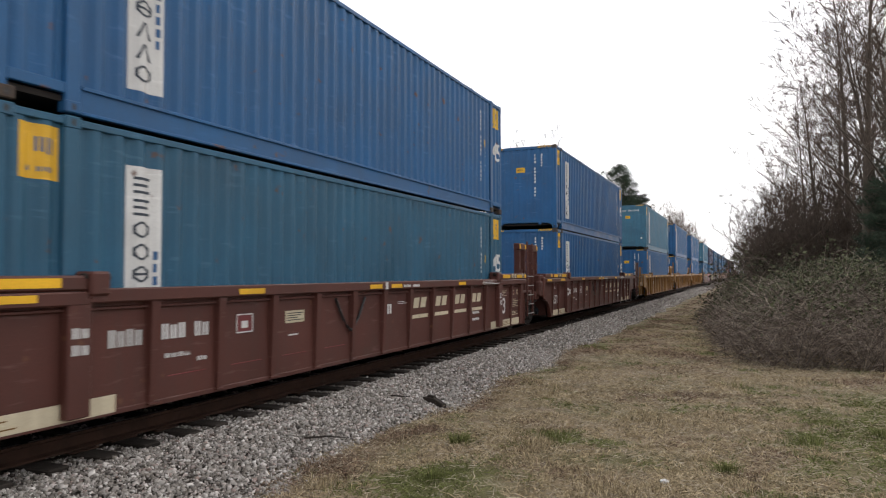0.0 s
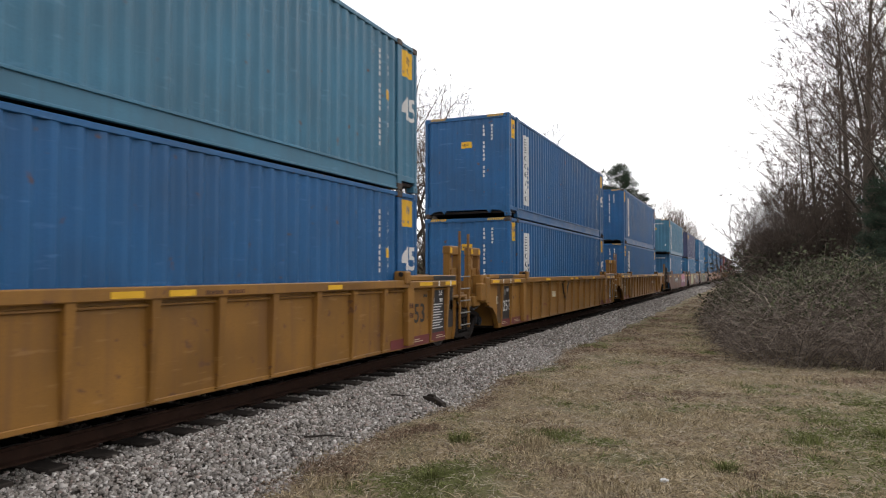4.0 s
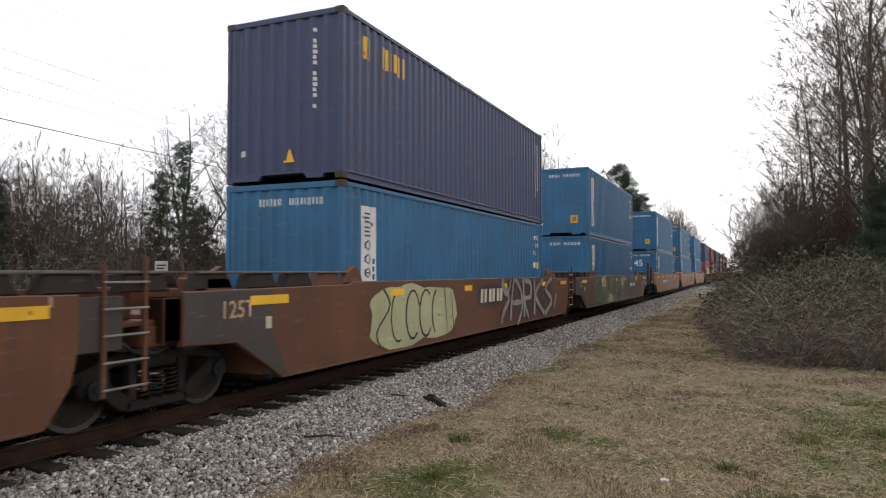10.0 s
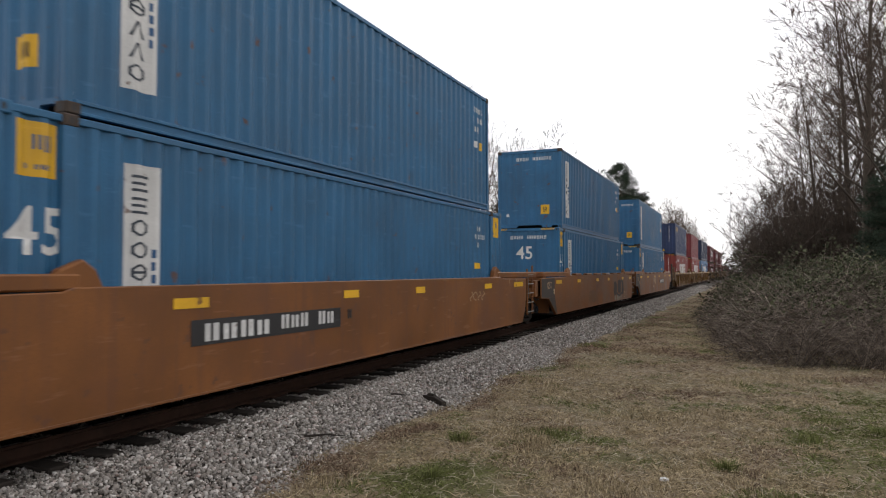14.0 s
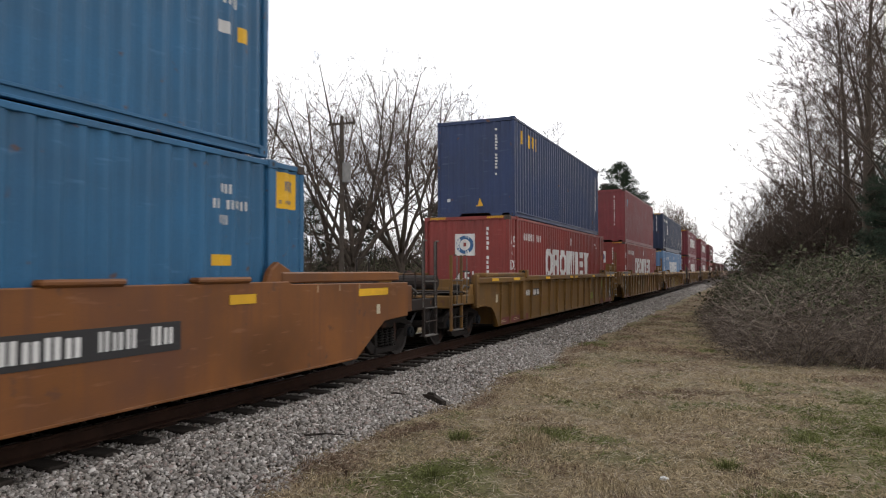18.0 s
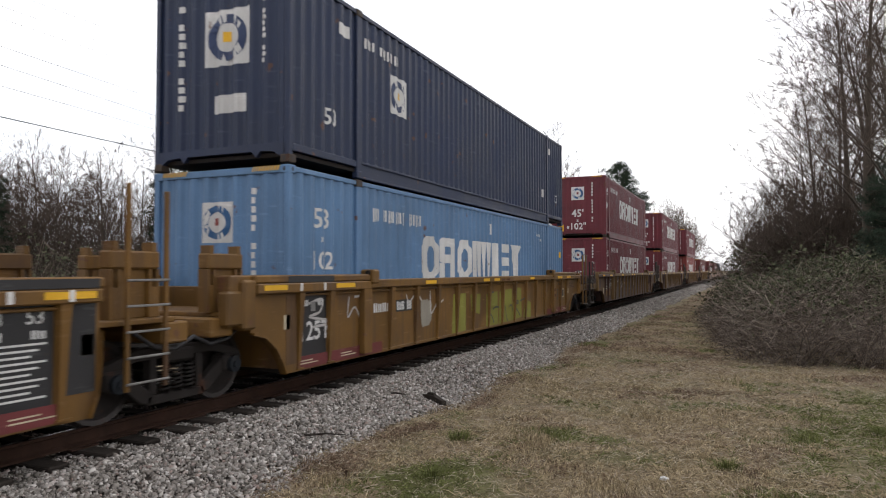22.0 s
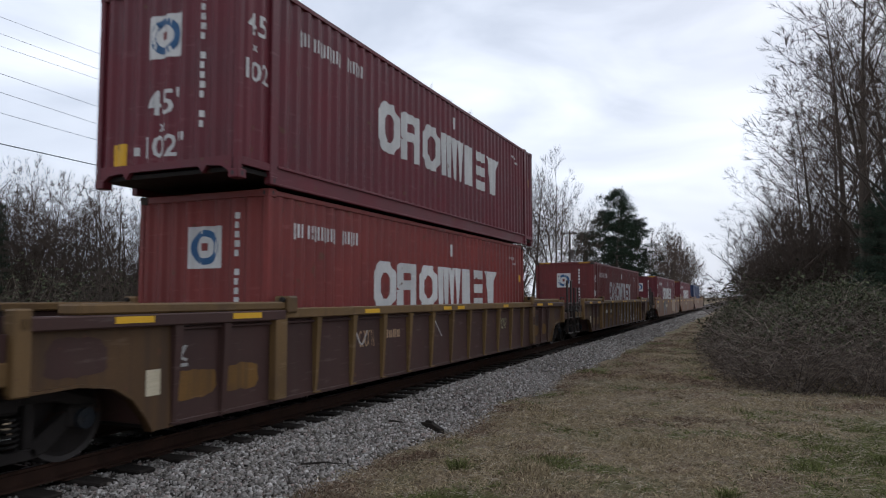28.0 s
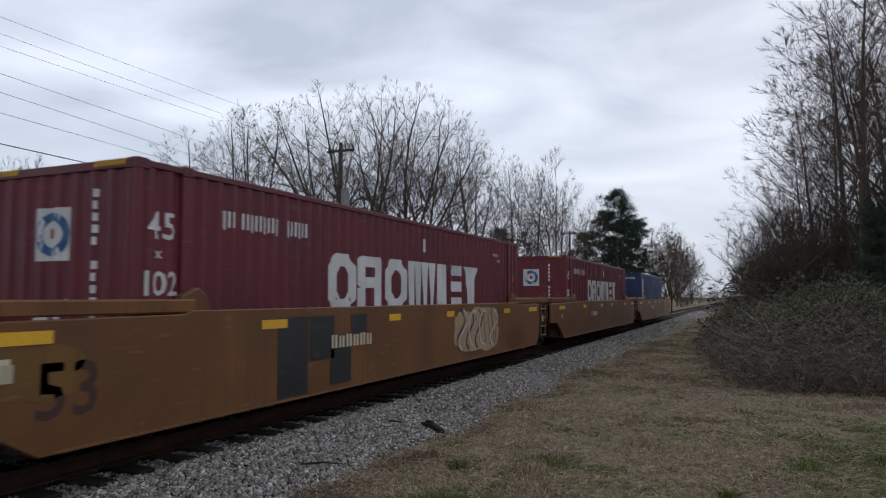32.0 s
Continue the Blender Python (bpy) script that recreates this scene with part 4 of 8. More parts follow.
def car_end(car, e, kind, mat, trim, rng, smooth=False):
    """One end of a car beyond its well. e = -1 leading, 1 trailing; kind: "joint" (shared truck) or "coupler"."""
    Y = lambda v: e * v

    def bx(x0, x1, ya, yb, z0, z1, bev=0.012):
        y0, y1 = sorted((Y(ya), Y(yb)))
        return box(x0, x1, y0, y1, z0, z1, bev)

    last = 9.45 if kind == "joint" else 11.15
    part("centre_sill", bx(-0.35, 0.35, 8.0, last, 0.78, 1.10, 0.02), mat, car)
    part("end_deck", bx(-1.34, 1.34, 8.45, 9.5 if kind == "joint" else 9.9, 1.10, 1.16, 0.01), mat, car)
    part("bolster_beam", bx(-1.35, 1.35, 9.3, 9.7, 0.86, 1.10, 0.02), mat, car)
    part("well_end", bx(-1.3, 1.3, 8.22, 8.3, 0.3, 1.45, 0.01), mat, car)
    if kind == "joint":
        part("articulated_joint", bx(-0.28, 0.28, 9.45, 9.82, 0.70, 1.0, 0.03), M["iron"], car)
        if e == 1:
            part("ladder_post", bx(1.41, 1.46, 8.72, 8.77, 0.42, 2.60 if not smooth else 1.75, 0.008), mat, car)
            part("ladder_post", bx(1.41, 1.46, 9.24, 9.29, 0.42, 2.56 if not smooth else 1.85, 0.008), mat, car)
            for i in range(5):
                part("rung", rod((1.465, Y(8.72), 0.50 + i * 0.27), (1.465, Y(9.29), 0.50 + i * 0.27), 0.014, 6), M["galv"], car)
            if not smooth:
                tall = {"paint_maroon": 2.56, "paint_yellow_ochre": 2.28}.get(mat.name, 1.9)
                portal(car, 1.12, Y(8.72), Y(9.4), mat, tall)
                portal(car, -1.02, Y(8.72), Y(9.4), mat, tall)
            else:
                part("locker", bx(0.4, 1.1, 8.8, 9.4, 1.16, 1.52, 0.02), mat, car)
        else:
            part("locker", bx(0.95, 1.42, 9.0, 9.45, 1.16, 1.62, 0.02), mat, car)
            part("bracket", bx(1.30, 1.47, 9.2, 9.55, 0.98, 1.42, 0.03), mat, car)
            if not smooth:
                tall = {"paint_maroon": 2.56, "paint_yellow_ochre": 2.28}.get(mat.name, 1.9)
                portal(car, 1.12, Y(8.95), Y(9.6), mat, tall)
                portal(car, -1.02, Y(8.95), Y(9.6), mat, tall)
        hose(car, 1.25, [(Y(9.0), 1.0), (Y(9.3), 0.82), (Y(9.6), 0.78), (Y(9.9), 0.9)], 0.025, "mark_black")
    else:
        if e == 1 and mat.name == "paint_yellow_ochre":
            part("end_bulkhead", bx(-0.95, -0.85, 9.75, 10.8, 1.16, 2.30, 0.015), M["webyellow"], car, "rusty brown end bulkhead plate")
        part("deck_plate", bx(-1.2, 1.2, 9.9, 10.7, 1.13, 1.17, 0.005), M["soot"], car)
        part("gusset", prism([(Y(9.95), 0.9), (Y(9.95), 1.36), (Y(10.05), 1.36), (Y(10.22), 1.12), (Y(10.22), 0.9)], 1.38, 1.43, 0.006), mat if not smooth else M["soot"], car)
        part("coupler", bx(-0.13, 0.13, 11.1, 11.62, 0.74, 0.98, 0.03), M["iron"], car, "rusty knuckle coupler")
        part("end_beam", bx(-1.35, 1.35, 11.0, 11.15, 0.84, 1.12, 0.02), mat, car)
        part("walkway", bx(-1.35, 1.35, 10.7, 11.05, 1.20, 1.23, 0.005), M["soot"], car, "sooty crossover walkway")
        hose(car, 0.42, [(Y(10.9), 0.8), (Y(11.2), 0.55), (Y(11.45), 0.42), (Y(11.62), 0.5)], 0.028, "mark_black")
        part("side_beam", bx(1.26, 1.44, 9.9, 11.1, 0.90, 1.12, 0.015), trim if e == -1 else mat, car)
        part("side_beam", bx(-1.44, -1.26, 9.9, 11.1, 0.90, 1.12, 0.015), mat, car)
        top = 2.28 if e == 1 else 2.02
        bare = mat if mat.name in ("paint_maroon", "paint_yellow_ochre", "paint_dirty_mustard") else M["soot"]
        for y in (10.72, 11.3):
            part("ladder_post", bx(1.40, 1.46, y - 0.028, y + 0.028, 0.36, top, 0.008), bare, car)
            hose(car, 1.50, [(Y(y - 0.16), 0.95), (Y(y - 0.17), 1.3), (Y(y - 0.17), top - 0.04), (Y(y - 0.12), top), (Y(y), top)], 0.014, "oldsteel", "grab_rail")
        part("tread", bx(1.34, 1.50, 10.72, 11.3, 0.36, 0.385, 0.004), M["oldsteel"], car)
        for i, z in enumerate((0.66, 0.93, 1.2, 1.46)):
            part("rung", rod((1.47, Y(10.72), z), (1.47, Y(11.3), z), 0.015, 6), M["oldsteel"] if i % 2 else M["soot"], car)
        part("ladder_panel", bx(1.38, 1.395, 10.72, 11.3, 0.9, 1.12, 0.004), bare, car)
        part("brake_rigging", bx(0.3, 0.9, 10.0, 10.6, 0.9, 1.08, 0.02), M["iron"], car)
        part("air_tank", rod((-0.5, Y(10.25), 1.40), (0.6, Y(10.25), 1.40), 0.17, 14), M["soot"], car)
        handrail(car, 1.36, Y(10.0), Y(10.5), 1.16, 1.66, M["iron"])
        handrail(car, -1.36, Y(10.0), Y(10.6), 1.16, 2.0, M["soot"])
        hose(car, 1.36, [(Y(9.9), 1.12), (Y(10.1), 1.3), (Y(10.35), 1.34), (Y(10.6), 1.22)], 0.022, "oldsteel")
        part("valve_body", bx(1.05, 1.3, 10.3, 10.55, 1.12, 1.36, 0.03), M["iron"], car)


RIBS = [-8.0, -7.2] + [-5.2 + 1.04 * k for k in range(11)] + [7.2, 8.0]


def rib_mesh(sx, y):
    """Side rib: broad and deep at the top sill, tapering to a narrow foot at the sheet's lower edge."""
    bm = bmesh.new()
    rings = []
    for z, w, x in ((1.395, 0.075, 1.497), (1.20, 0.060, 1.488), (0.42, 0.040, 1.446), (0.285, 0.036, 1.428)):
        rings.append([bm.verts.new(p) for p in ((sx * 1.396, y - w, z), (sx * x, y - w * 0.86, z), (sx * x, y + w * 0.86, z), (sx * 1.396, y + w, z))])
    for a, b in zip(rings, rings[1:]):
        for i in range(3):
            bm.faces.new((a[i], a[i + 1], b[i + 1], b[i]))
    bm.faces.new(rings[-1])
    # foot plate
    add_box(bm, *sorted((sx * 1.40, sx * 1.45)), y - 0.05, y + 0.11, 0.268, 0.288)
    bmesh.ops.recalc_face_normals(bm, faces=bm.faces)
    return bm


def ribbed_car(colour, trim, front, rear, own_front, label, rng):
    car = tagged(new("well_car"), label, "rail car", "double-stack well cars")
    mat, tm = M[colour], M[trim]
    for sx in (-1, 1):
        def bx(x0, x1, y0, y1, z0, z1, bev=0.01):
            a, b = sorted((sx * x0, sx * x1))
            return box(a, b, y0, y1, z0, z1, bev)
        part("side_sheet", bx(1.37, 1.40, -8.05, 8.05, 0.29, 1.40, 0.004), mat, car)
        part("top_sill", bx(1.34, 1.52, -6.05, 6.05, 1.39, SILL, 0.012), tm, car, "top chord of the well")
        part("bottom_sill", bx(1.30, 1.412, -8.25, 8.25, 0.24, 0.30, 0.008), mat, car)
        part("pipe", rod((sx * 1.43, -8.0, 1.33), (sx * 1.43, 8.0, 1.33), 0.02, 6), mat, car)
        for y in RIBS:
            part("rib", rib_mesh(sx, y), M["ribyellow"] if trim != colour and abs(y) < 6 else mat, car)
        for e in (-1, 1):
            y6 = sorted((e * 6.02, e * 6.28))
            part("main_post", bx(1.395, 1.515, *y6, 0.30, 1.44, 0.012), tm, car)
            short = (front if e < 0 else rear) == "joint"
            tail = 9.95 if not short else 9.05 if e < 0 else 8.42
            part("end_chord", bx(1.30, 1.52, *sorted((e * 6.06, e * (tail - 0.03))), 1.37, 1.505, 0.015), mat, car)
            part("guide_shelf", bx(1.18, 1.50, *sorted((e * 6.05, e * min(9.3, tail))), 1.51, 1.66 if colour == "maroon" else 1.62, 0.02), tm, car)
            part("hinge_block", bx(1.30, 1.56, *sorted((e * 5.84, e * 6.06)), 1.46, 1.70, 0.025), tm, car)
            part("hinge_pin", rod((sx * 1.46, e * 5.80, 1.64), (sx * 1.46, e * 6.1, 1.64), 0.045, 8), M["iron"], car)
            out = [(e * 8.0, 0.24), (e * 8.0, 1.38), (e * 9.95, 1.38), (e * 9.95, 0.80), (e * 9.25, 0.82), (e * 8.86, 0.76), (e * 8.62, 0.62), (e * 8.45, 0.42), (e * 8.34, 0.24)]
            arc = [(e * 9.95, 0.80), (e * 9.25, 0.82), (e * 8.86, 0.76), (e * 8.62, 0.62), (e * 8.45, 0.42), (e * 8.34, 0.24)]
            if short:
                arc = [(e * 9.05, 0.84), (e * 8.80, 0.78), (e * 8.58, 0.62), (e * 8.44, 0.42), (e * 8.34, 0.24)] if e < 0 else [(e * 8.42, 1.05), (e * 8.415, 0.75), (e * 8.38, 0.45), (e * 8.30, 0.24)]
                out = [(e * 8.0, 0.24), (e * 8.0, 1.38), (e * tail, 1.38)] + arc
            part("end_web", prism(out, *sorted((sx * 1.36, sx * 1.42))), M["webyellow"] if trim != colour else mat, car)
            bm = bmesh.new()
            for (ya, za), (yb, zb) in zip(arc, arc[1:]):
                a = [bm.verts.new((sx * xx, yy, zz)) for xx, yy, zz in ((1.36, ya, za), (1.48, ya, za), (1.48, yb, zb), (1.36, yb, zb))]
                b = [bm.verts.new((sx * xx, yy, zz)) for xx, yy, zz in ((1.36, ya, za + 0.03), (1.48, ya, za + 0.03), (1.48, yb, zb + 0.03), (1.36, yb, zb + 0.03))]
                for f in (a, b[::-1], (a[0], b[0], b[1], a[1]), (a[1], b[1], b[2], a[2]), (a[3], a[2], b[2], b[3])):
                    bm.faces.new(f)
            bmesh.ops.recalc_face_normals(bm, faces=bm.faces)
            part("arch_flange", bm, M["webyellow"] if trim != colour else mat, car)
            if not short:
                part("corner_post", bx(1.36, 1.52, *sorted((e * 9.78, e * 9.95)), 0.80, 1.58, 0.015), tm, car)
            elif e < 0:
                part("corner_bracket", bx(1.30, 1.50, -9.28, -9.02, 0.92, 1.56, 0.03), tm, car)
    part("well_floor", box(-1.3, 1.3, -8.2, 8.2, 0.24, 0.29), M["iron"], car)
    for e, kind, own in ((-1, front, own_front), (1, rear, True)):
        car_end(car, e, kind, mat, tm, rng)
        if own:
            truck(car, e * 9.82)
    for y0, y1 in ((-8.9, -8.4), (-7.15, -6.6), (-3.9, -3.4), (-0.62, -0.2), (0.15, 0.55), (3.3, 3.7), (6.5, 7.1), (7.75, 8.3)):
        if colour != "maroon" or y0 < 6:
            plate(car, 1.523, y0, y1, 1.415, 1.485, "mark_yellow", "reflector", "yellow reflective strip")
    return car


def smooth_car(colour, front, rear, own_front, label, rng):
    car = tagged(new("well_car"), label, "rail car", "double-stack well cars")
    mat = M[colour]
    for sx in (-1, 1):
        tail = [(8.05, 0.24), (9.0, 0.80), (9.9, 0.84), (9.9, 1.46)]
        if rear == "joint":
            tail = [(8.08, 0.24), (8.34, 0.60), (8.42, 0.95), (8.42, 1.47)]
            part("end_panel", box(*sorted((sx * 1.34, sx * 1.42)), 8.42, 9.0, 0.88, 1.44, 0.012), M["sootgrey"], car, "sooty grey end panel")
        out = [(-8.05, 0.24)] + tail + [(6.3, 1.49), (6.2, SILL), (-6.2, SILL), (-6.3, 1.49),
               (-9.9, 1.46), (-9.9, 0.84), (-9.0, 0.80)]
        part("side_panel", prism(out, *sorted((sx * 1.40, sx * 1.50)), 0.012), mat, car)
        for e in (-1, 1):
            if colour.endswith("brown"):
                part("guide_bar", box(*sorted((sx * 1.34, sx * 1.44)), *sorted((e * 6.3, e * 9.6)), 1.665, 1.70, 0.008), M["oldsteel"], car, "worn bare steel guide bar")
                for q in (6.75, 7.55, 8.4, 9.3):
                    part("guide_bracket", prism([(e * q - 0.34, 1.47), (e * q + 0.34, 1.47), (e * q + 0.22, 1.665), (e * q - 0.26, 1.665)], *sorted((sx * 1.22, sx * 1.42)), 0.02), M["soot"] if q > 7 else mat, car)
            else:
                part("guide_shelf", box(*sorted((sx * 1.20, sx * 1.47)), *sorted((e * 6.1, e * 9.6)), 1.50, 1.66, 0.02), mat, car)
            part("corner_hinge", prism([(e * 5.8, 1.50), (e * 6.45, 1.50), (e * 6.3, 1.70), (e * 6.05, 1.80), (e * 5.9, 1.70)], *sorted((sx * 1.33, sx * 1.45)), 0.02), mat, car)
            part("end_box", box(*sorted((sx * 1.1, sx * 1.46)), *sorted((e * 9.5, e * 10.15)), 0.90, 1.40, 0.015), mat, car)
    part("well_floor", box(-1.38, 1.38, -8.2, 8.2, 0.24, 0.29), M["iron"], car)
    for e, kind, own in ((-1, front, own_front), (1, rear, True)):
        car_end(car, e, kind, M["soot"] if kind == "coupler" else mat, mat, rng, True)
        if own:
            truck(car, e * 9.82)
    X = 1.503
    first = (-8.1, -7.35) if colour == "orange" else (-8.75, -7.95)
    for y0, y1 in (first, (-4.95, -4.4), (-1.4, -0.95), (1.2, 1.6), (5.0, 5.5), (7.3, 8.1) if rear == "joint" else (8.1, 9.1)):
        plate(car, X + 0.003, y0, y1, 1.26, 1.38, "mark_yellow", "reflector", "yellow reflective strip")
    for sx in (-1, 1):
        part("lower_seam", box(*sorted((sx * 1.498, sx * 1.512)), -7.9, 7.9, 0.245, 0.275, 0.004), mat, car)
    return car


# ---------------------------------------------------------------- ground
def ground_z(x, y):
    z = -0.42 + 0.05 * noise.noise((x * 0.35, y * 0.35, 3.1)) + 0.02 * noise.noise((x * 1.7, y * 1.7, 8.0))
    if x < -6:
        z -= min(0.5, (-6 - x) * 0.06)
    if x > 11:
        z += min(1.2, (x - 11) * 0.05)
    return z


def grass_material():
    m = bpy.data.materials.new("dry_winter_turf")
    m.use_nodes = True
    n, l = m.node_tree.nodes, m.node_tree.links
    b = n["Principled BSDF"]
    b.inputs["Roughness"].default_value = 0.95
    b.inputs["Specular IOR Level"].default_value = 0.1
    co = n.new("ShaderNodeTexCoord")

    def tex(s, d=5.0):
        t = n.new("ShaderNodeTexNoise")
        t.inputs["Scale"].default_value, t.inputs["Detail"].default_value = s, d
        l.new(co.outputs["Object"], t.inputs["Vector"])
        return t.outputs["Fac"]

    def ramp(f, *stops):
        r = n.new("ShaderNodeValToRGB")
        while len(r.color_ramp.elements) < len(stops):
            r.color_ramp.elements.new(0.5)
        for e, (p, c) in zip(r.color_ramp.elements, stops):
            e.position, e.color = p, (*c, 1)
        l.new(f, r.inputs["Fac"])
        return r.outputs["Color"]

    def mix(a, c, f, mode="MIX"):
        x = n.new("ShaderNodeMix")
        x.data_type, x.blend_type = "RGBA", mode
        l.new(a, x.inputs["A"])
        l.new(c, x.inputs["B"])
        if isinstance(f, float):
            x.inputs["Factor"].default_value = f
        else:
            l.new(f, x.inputs["Factor"])
        return x.outputs["Result"]

    straw = ramp(tex(2.2), (0.3, (0.132, 0.098, 0.064)), (0.5, (0.215, 0.163, 0.108)), (0.7, (0.285, 0.222, 0.15)))
    green = ramp(tex(9.0), (0.3, (0.06, 0.07, 0.025)), (0.7, (0.13, 0.14, 0.05)))
    mask = ramp(tex(0.7), (0.5, (0, 0, 0)), (0.64, (0.7, 0.7, 0.7)))
    col = mix(straw, green, mask)
    fine = ramp(tex(45.0, 8.0), (0.3, (0.35, 0.33, 0.3)), (0.62, (1.0, 1.0, 1.0)))
    col = mix(col, fine, 0.75, "MULTIPLY")
    l.new(col, b.inputs["Base Color"])
    bp = n.new("ShaderNodeBump")
    bp.inputs["Strength"].default_value, bp.inputs["Distance"].default_value = 0.8, 0.03
    l.new(tex(60.0, 6.0), bp.inputs["Height"])
    l.new(bp.outputs["Normal"], b.inputs["Normal"])
    return m


M["turf"] = grass_material()


def build_ground():
    xs = np.concatenate([[-900, -400, -200, -100, -60, -40], np.arange(-30, 2, 1.5), np.arange(2, 14, 0.3), np.arange(14, 40, 2), [60, 100, 200, 400, 900]])
    ys = np.concatenate([[-300, -100, -40, -15], np.arange(-6, 40, 0.4), np.arange(40, 120, 4), [160, 240, 400, 800, 1600, 3000]])
    verts = [(float(x), float(y), ground_z(x, y)) for y in ys for x in xs]
    w = len(xs)
    faces = [(j * w + i, j * w + i + 1, (j + 1) * w + i + 1, (j + 1) * w + i) for j in range(len(ys) - 1) for i in range(w - 1)]
    ob = new("ground", from_lists("ground", verts, faces, M["turf"], True))
    tagged(ob, "dry winter grass ground beside the railway", "ground", kind="structure")


def stone_material():
    m = material("crushed_granite", (0.30, 0.285, 0.27), 0.9, 0.0, 0.3, 9.0, 70.0, 0.3)
    n, l = m.node_tree.nodes, m.node_tree.links
    b = n["Principled BSDF"]
    old = b.inputs["Base Color"].links[0].from_socket
    geo = n.new("ShaderNodeNewGeometry")
    r = n.new("ShaderNodeValToRGB")
    cols = [(0.0, (0.080, 0.068, 0.060)), (0.2, (0.20, 0.178, 0.155)), (0.45, (0.31, 0.288, 0.262)), (0.62, (0.13, 0.108, 0.090)), (0.8, (0.52, 0.49, 0.455)), (1.0, (0.24, 0.17, 0.145))]
    while len(r.color_ramp.elements) < len(cols):
        r.color_ramp.elements.new(0.5)
    for e, (p, c) in zip(r.color_ramp.elements, cols):
        e.position, e.color = p, (*c, 1)
    l.new(geo.outputs["Random Per Island"], r.inputs["Fac"])
    x = n.new("ShaderNodeMix")
    x.data_type = "RGBA"
    x.inputs["Factor"].default_value = 0.88
    l.new(old, x.inputs["A"])
    l.new(r.outputs["Color"], x.inputs["B"])
    l.new(x.outputs["Result"], b.inputs["Base Color"])
    return m


M["stone"] = stone_material()
# bed coloured darker than the stones, as the shade in the gaps between them
M["ballast"] = material("ballast_bed_gravel", (0.060, 0.050, 0.043), 0.95, 0.0, 0.25, 1.3, 22.0, 1.0, (0.12, 0.11, 0.10), 0.3, 14.0)


def build_ballast(rng):
    prof = [(-3.6, -0.7), (-3.3, -0.47), (-1.75, -0.25), (1.75, -0.25), (3.3, -0.47), (3.6, -0.7)]
    ys = [-60, 0, 20, 60, 200, 700]
    verts = [(x, y, z) for y in ys for x, z in prof]
    w = len(prof)
    faces = [(j * w + i, j * w + i + 1, (j + 1) * w + i + 1, (j + 1) * w + i) for j in range(len(ys) - 1) for i in range(w - 1)]
    tagged(new("ballast_bed", from_lists("ballast_bed", verts, faces, M["ballast"])), "crushed stone ballast bed under the track, coloured dark as shade between stones", "ballast", kind="structure")
    # loose stones
    ico = np.array([(-1, -1, -1), (1, -1, -1), (1, 1, -1), (-1, 1, -1), (-1, -1, 1), (1, -1, 1), (1, 1, 1), (-1, 1, 1)]) * 0.72
    tri = np.array([(4, 5, 6), (4, 6, 7), (0, 1, 5), (0, 5, 4), (1, 2, 6), (1, 6, 5), (2, 3, 7), (2, 7, 6), (3, 0, 4), (3, 4, 7)])
    gen = np.random.default_rng(5)
    pos = []
    for y0, y1, dens in ((-12, 3.2, 170), (3.2, 11, 1250), (11, 18, 700), (18, 30, 300), (30, 48, 130), (48, 100, 45)):
        for x0, x1, share in ((0.78, 3.45, 1.0), (-0.66, 0.66, 0.35), (-2.2, -0.78, 0.25)):
            n = int((y1 - y0) * (x1 - x0) * dens * share)
            pos.append(np.c_[gen.uniform(x0, x1, n), gen.uniform(y0, y1, n)])
    pos = np.vstack(pos)
    keep = (pos[:, 0] < 2.95 + 0.2 * np.sin(pos[:, 1] * 1.3) + 0.25 * gen.random(len(pos)))
    pos = pos[keep]
    n = len(pos)
    size = (0.011 + 0.023 * gen.random(n) ** 1.5) * (1 + np.clip(pos[:, 1] - 16, 0, 60) * 0.025)
    ang = gen.uniform(0, 6.28, n)
    sc = np.stack([gen.uniform(0.7, 1.35, n), gen.uniform(0.7, 1.2, n), gen.uniform(0.5, 0.95, n)], 1) * size[:, None]
    v = ico[None] * (1 + gen.uniform(-0.95, 0.55, (n, len(ico), 3))) * sc[:, None]
    tip = gen.uniform(-0.7, 0.7, n)[:, None]
    v = np.stack([v[..., 0], v[..., 1] * np.cos(tip) - v[..., 2] * np.sin(tip), v[..., 1] * np.sin(tip) + v[..., 2] * np.cos(tip)], -1)
    c, s = np.cos(ang)[:, None], np.sin(ang)[:, None]
    v = np.stack([v[..., 0] * c - v[..., 1] * s, v[..., 0] * s + v[..., 1] * c, v[..., 2]], -1)
    z = np.where(np.abs(pos[:, 0]) < 1.36, -0.255, np.where(np.abs(pos[:, 0]) < 1.75, -0.225, -0.225 - (np.abs(pos[:, 0]) - 1.75) * 0.15)) + gen.uniform(-0.012, 0.018, n)
    v += np.c_[pos, z][:, None]
    f = (tri[None] + (np.arange(n) * len(ico))[:, None, None]).reshape(-1, 3)
    me = bpy.data.meshes.new("ballast_stones")
    me.vertices.add(n * len(ico))
    me.vertices.foreach_set("co", v.ravel())
    me.loops.add(len(f) * 3)
    me.loops.foreach_set("vertex_index", f.ravel())
    me.polygons.add(len(f))
    me.polygons.foreach_set("loop_start", np.arange(len(f)) * 3)
    me.update()
    me.validate()
    me.materials.append(M["stone"])
    tagged(new("ballast_stones", me), "loose grey and pink crushed granite ballast stones", "gravel", kind="stuff")


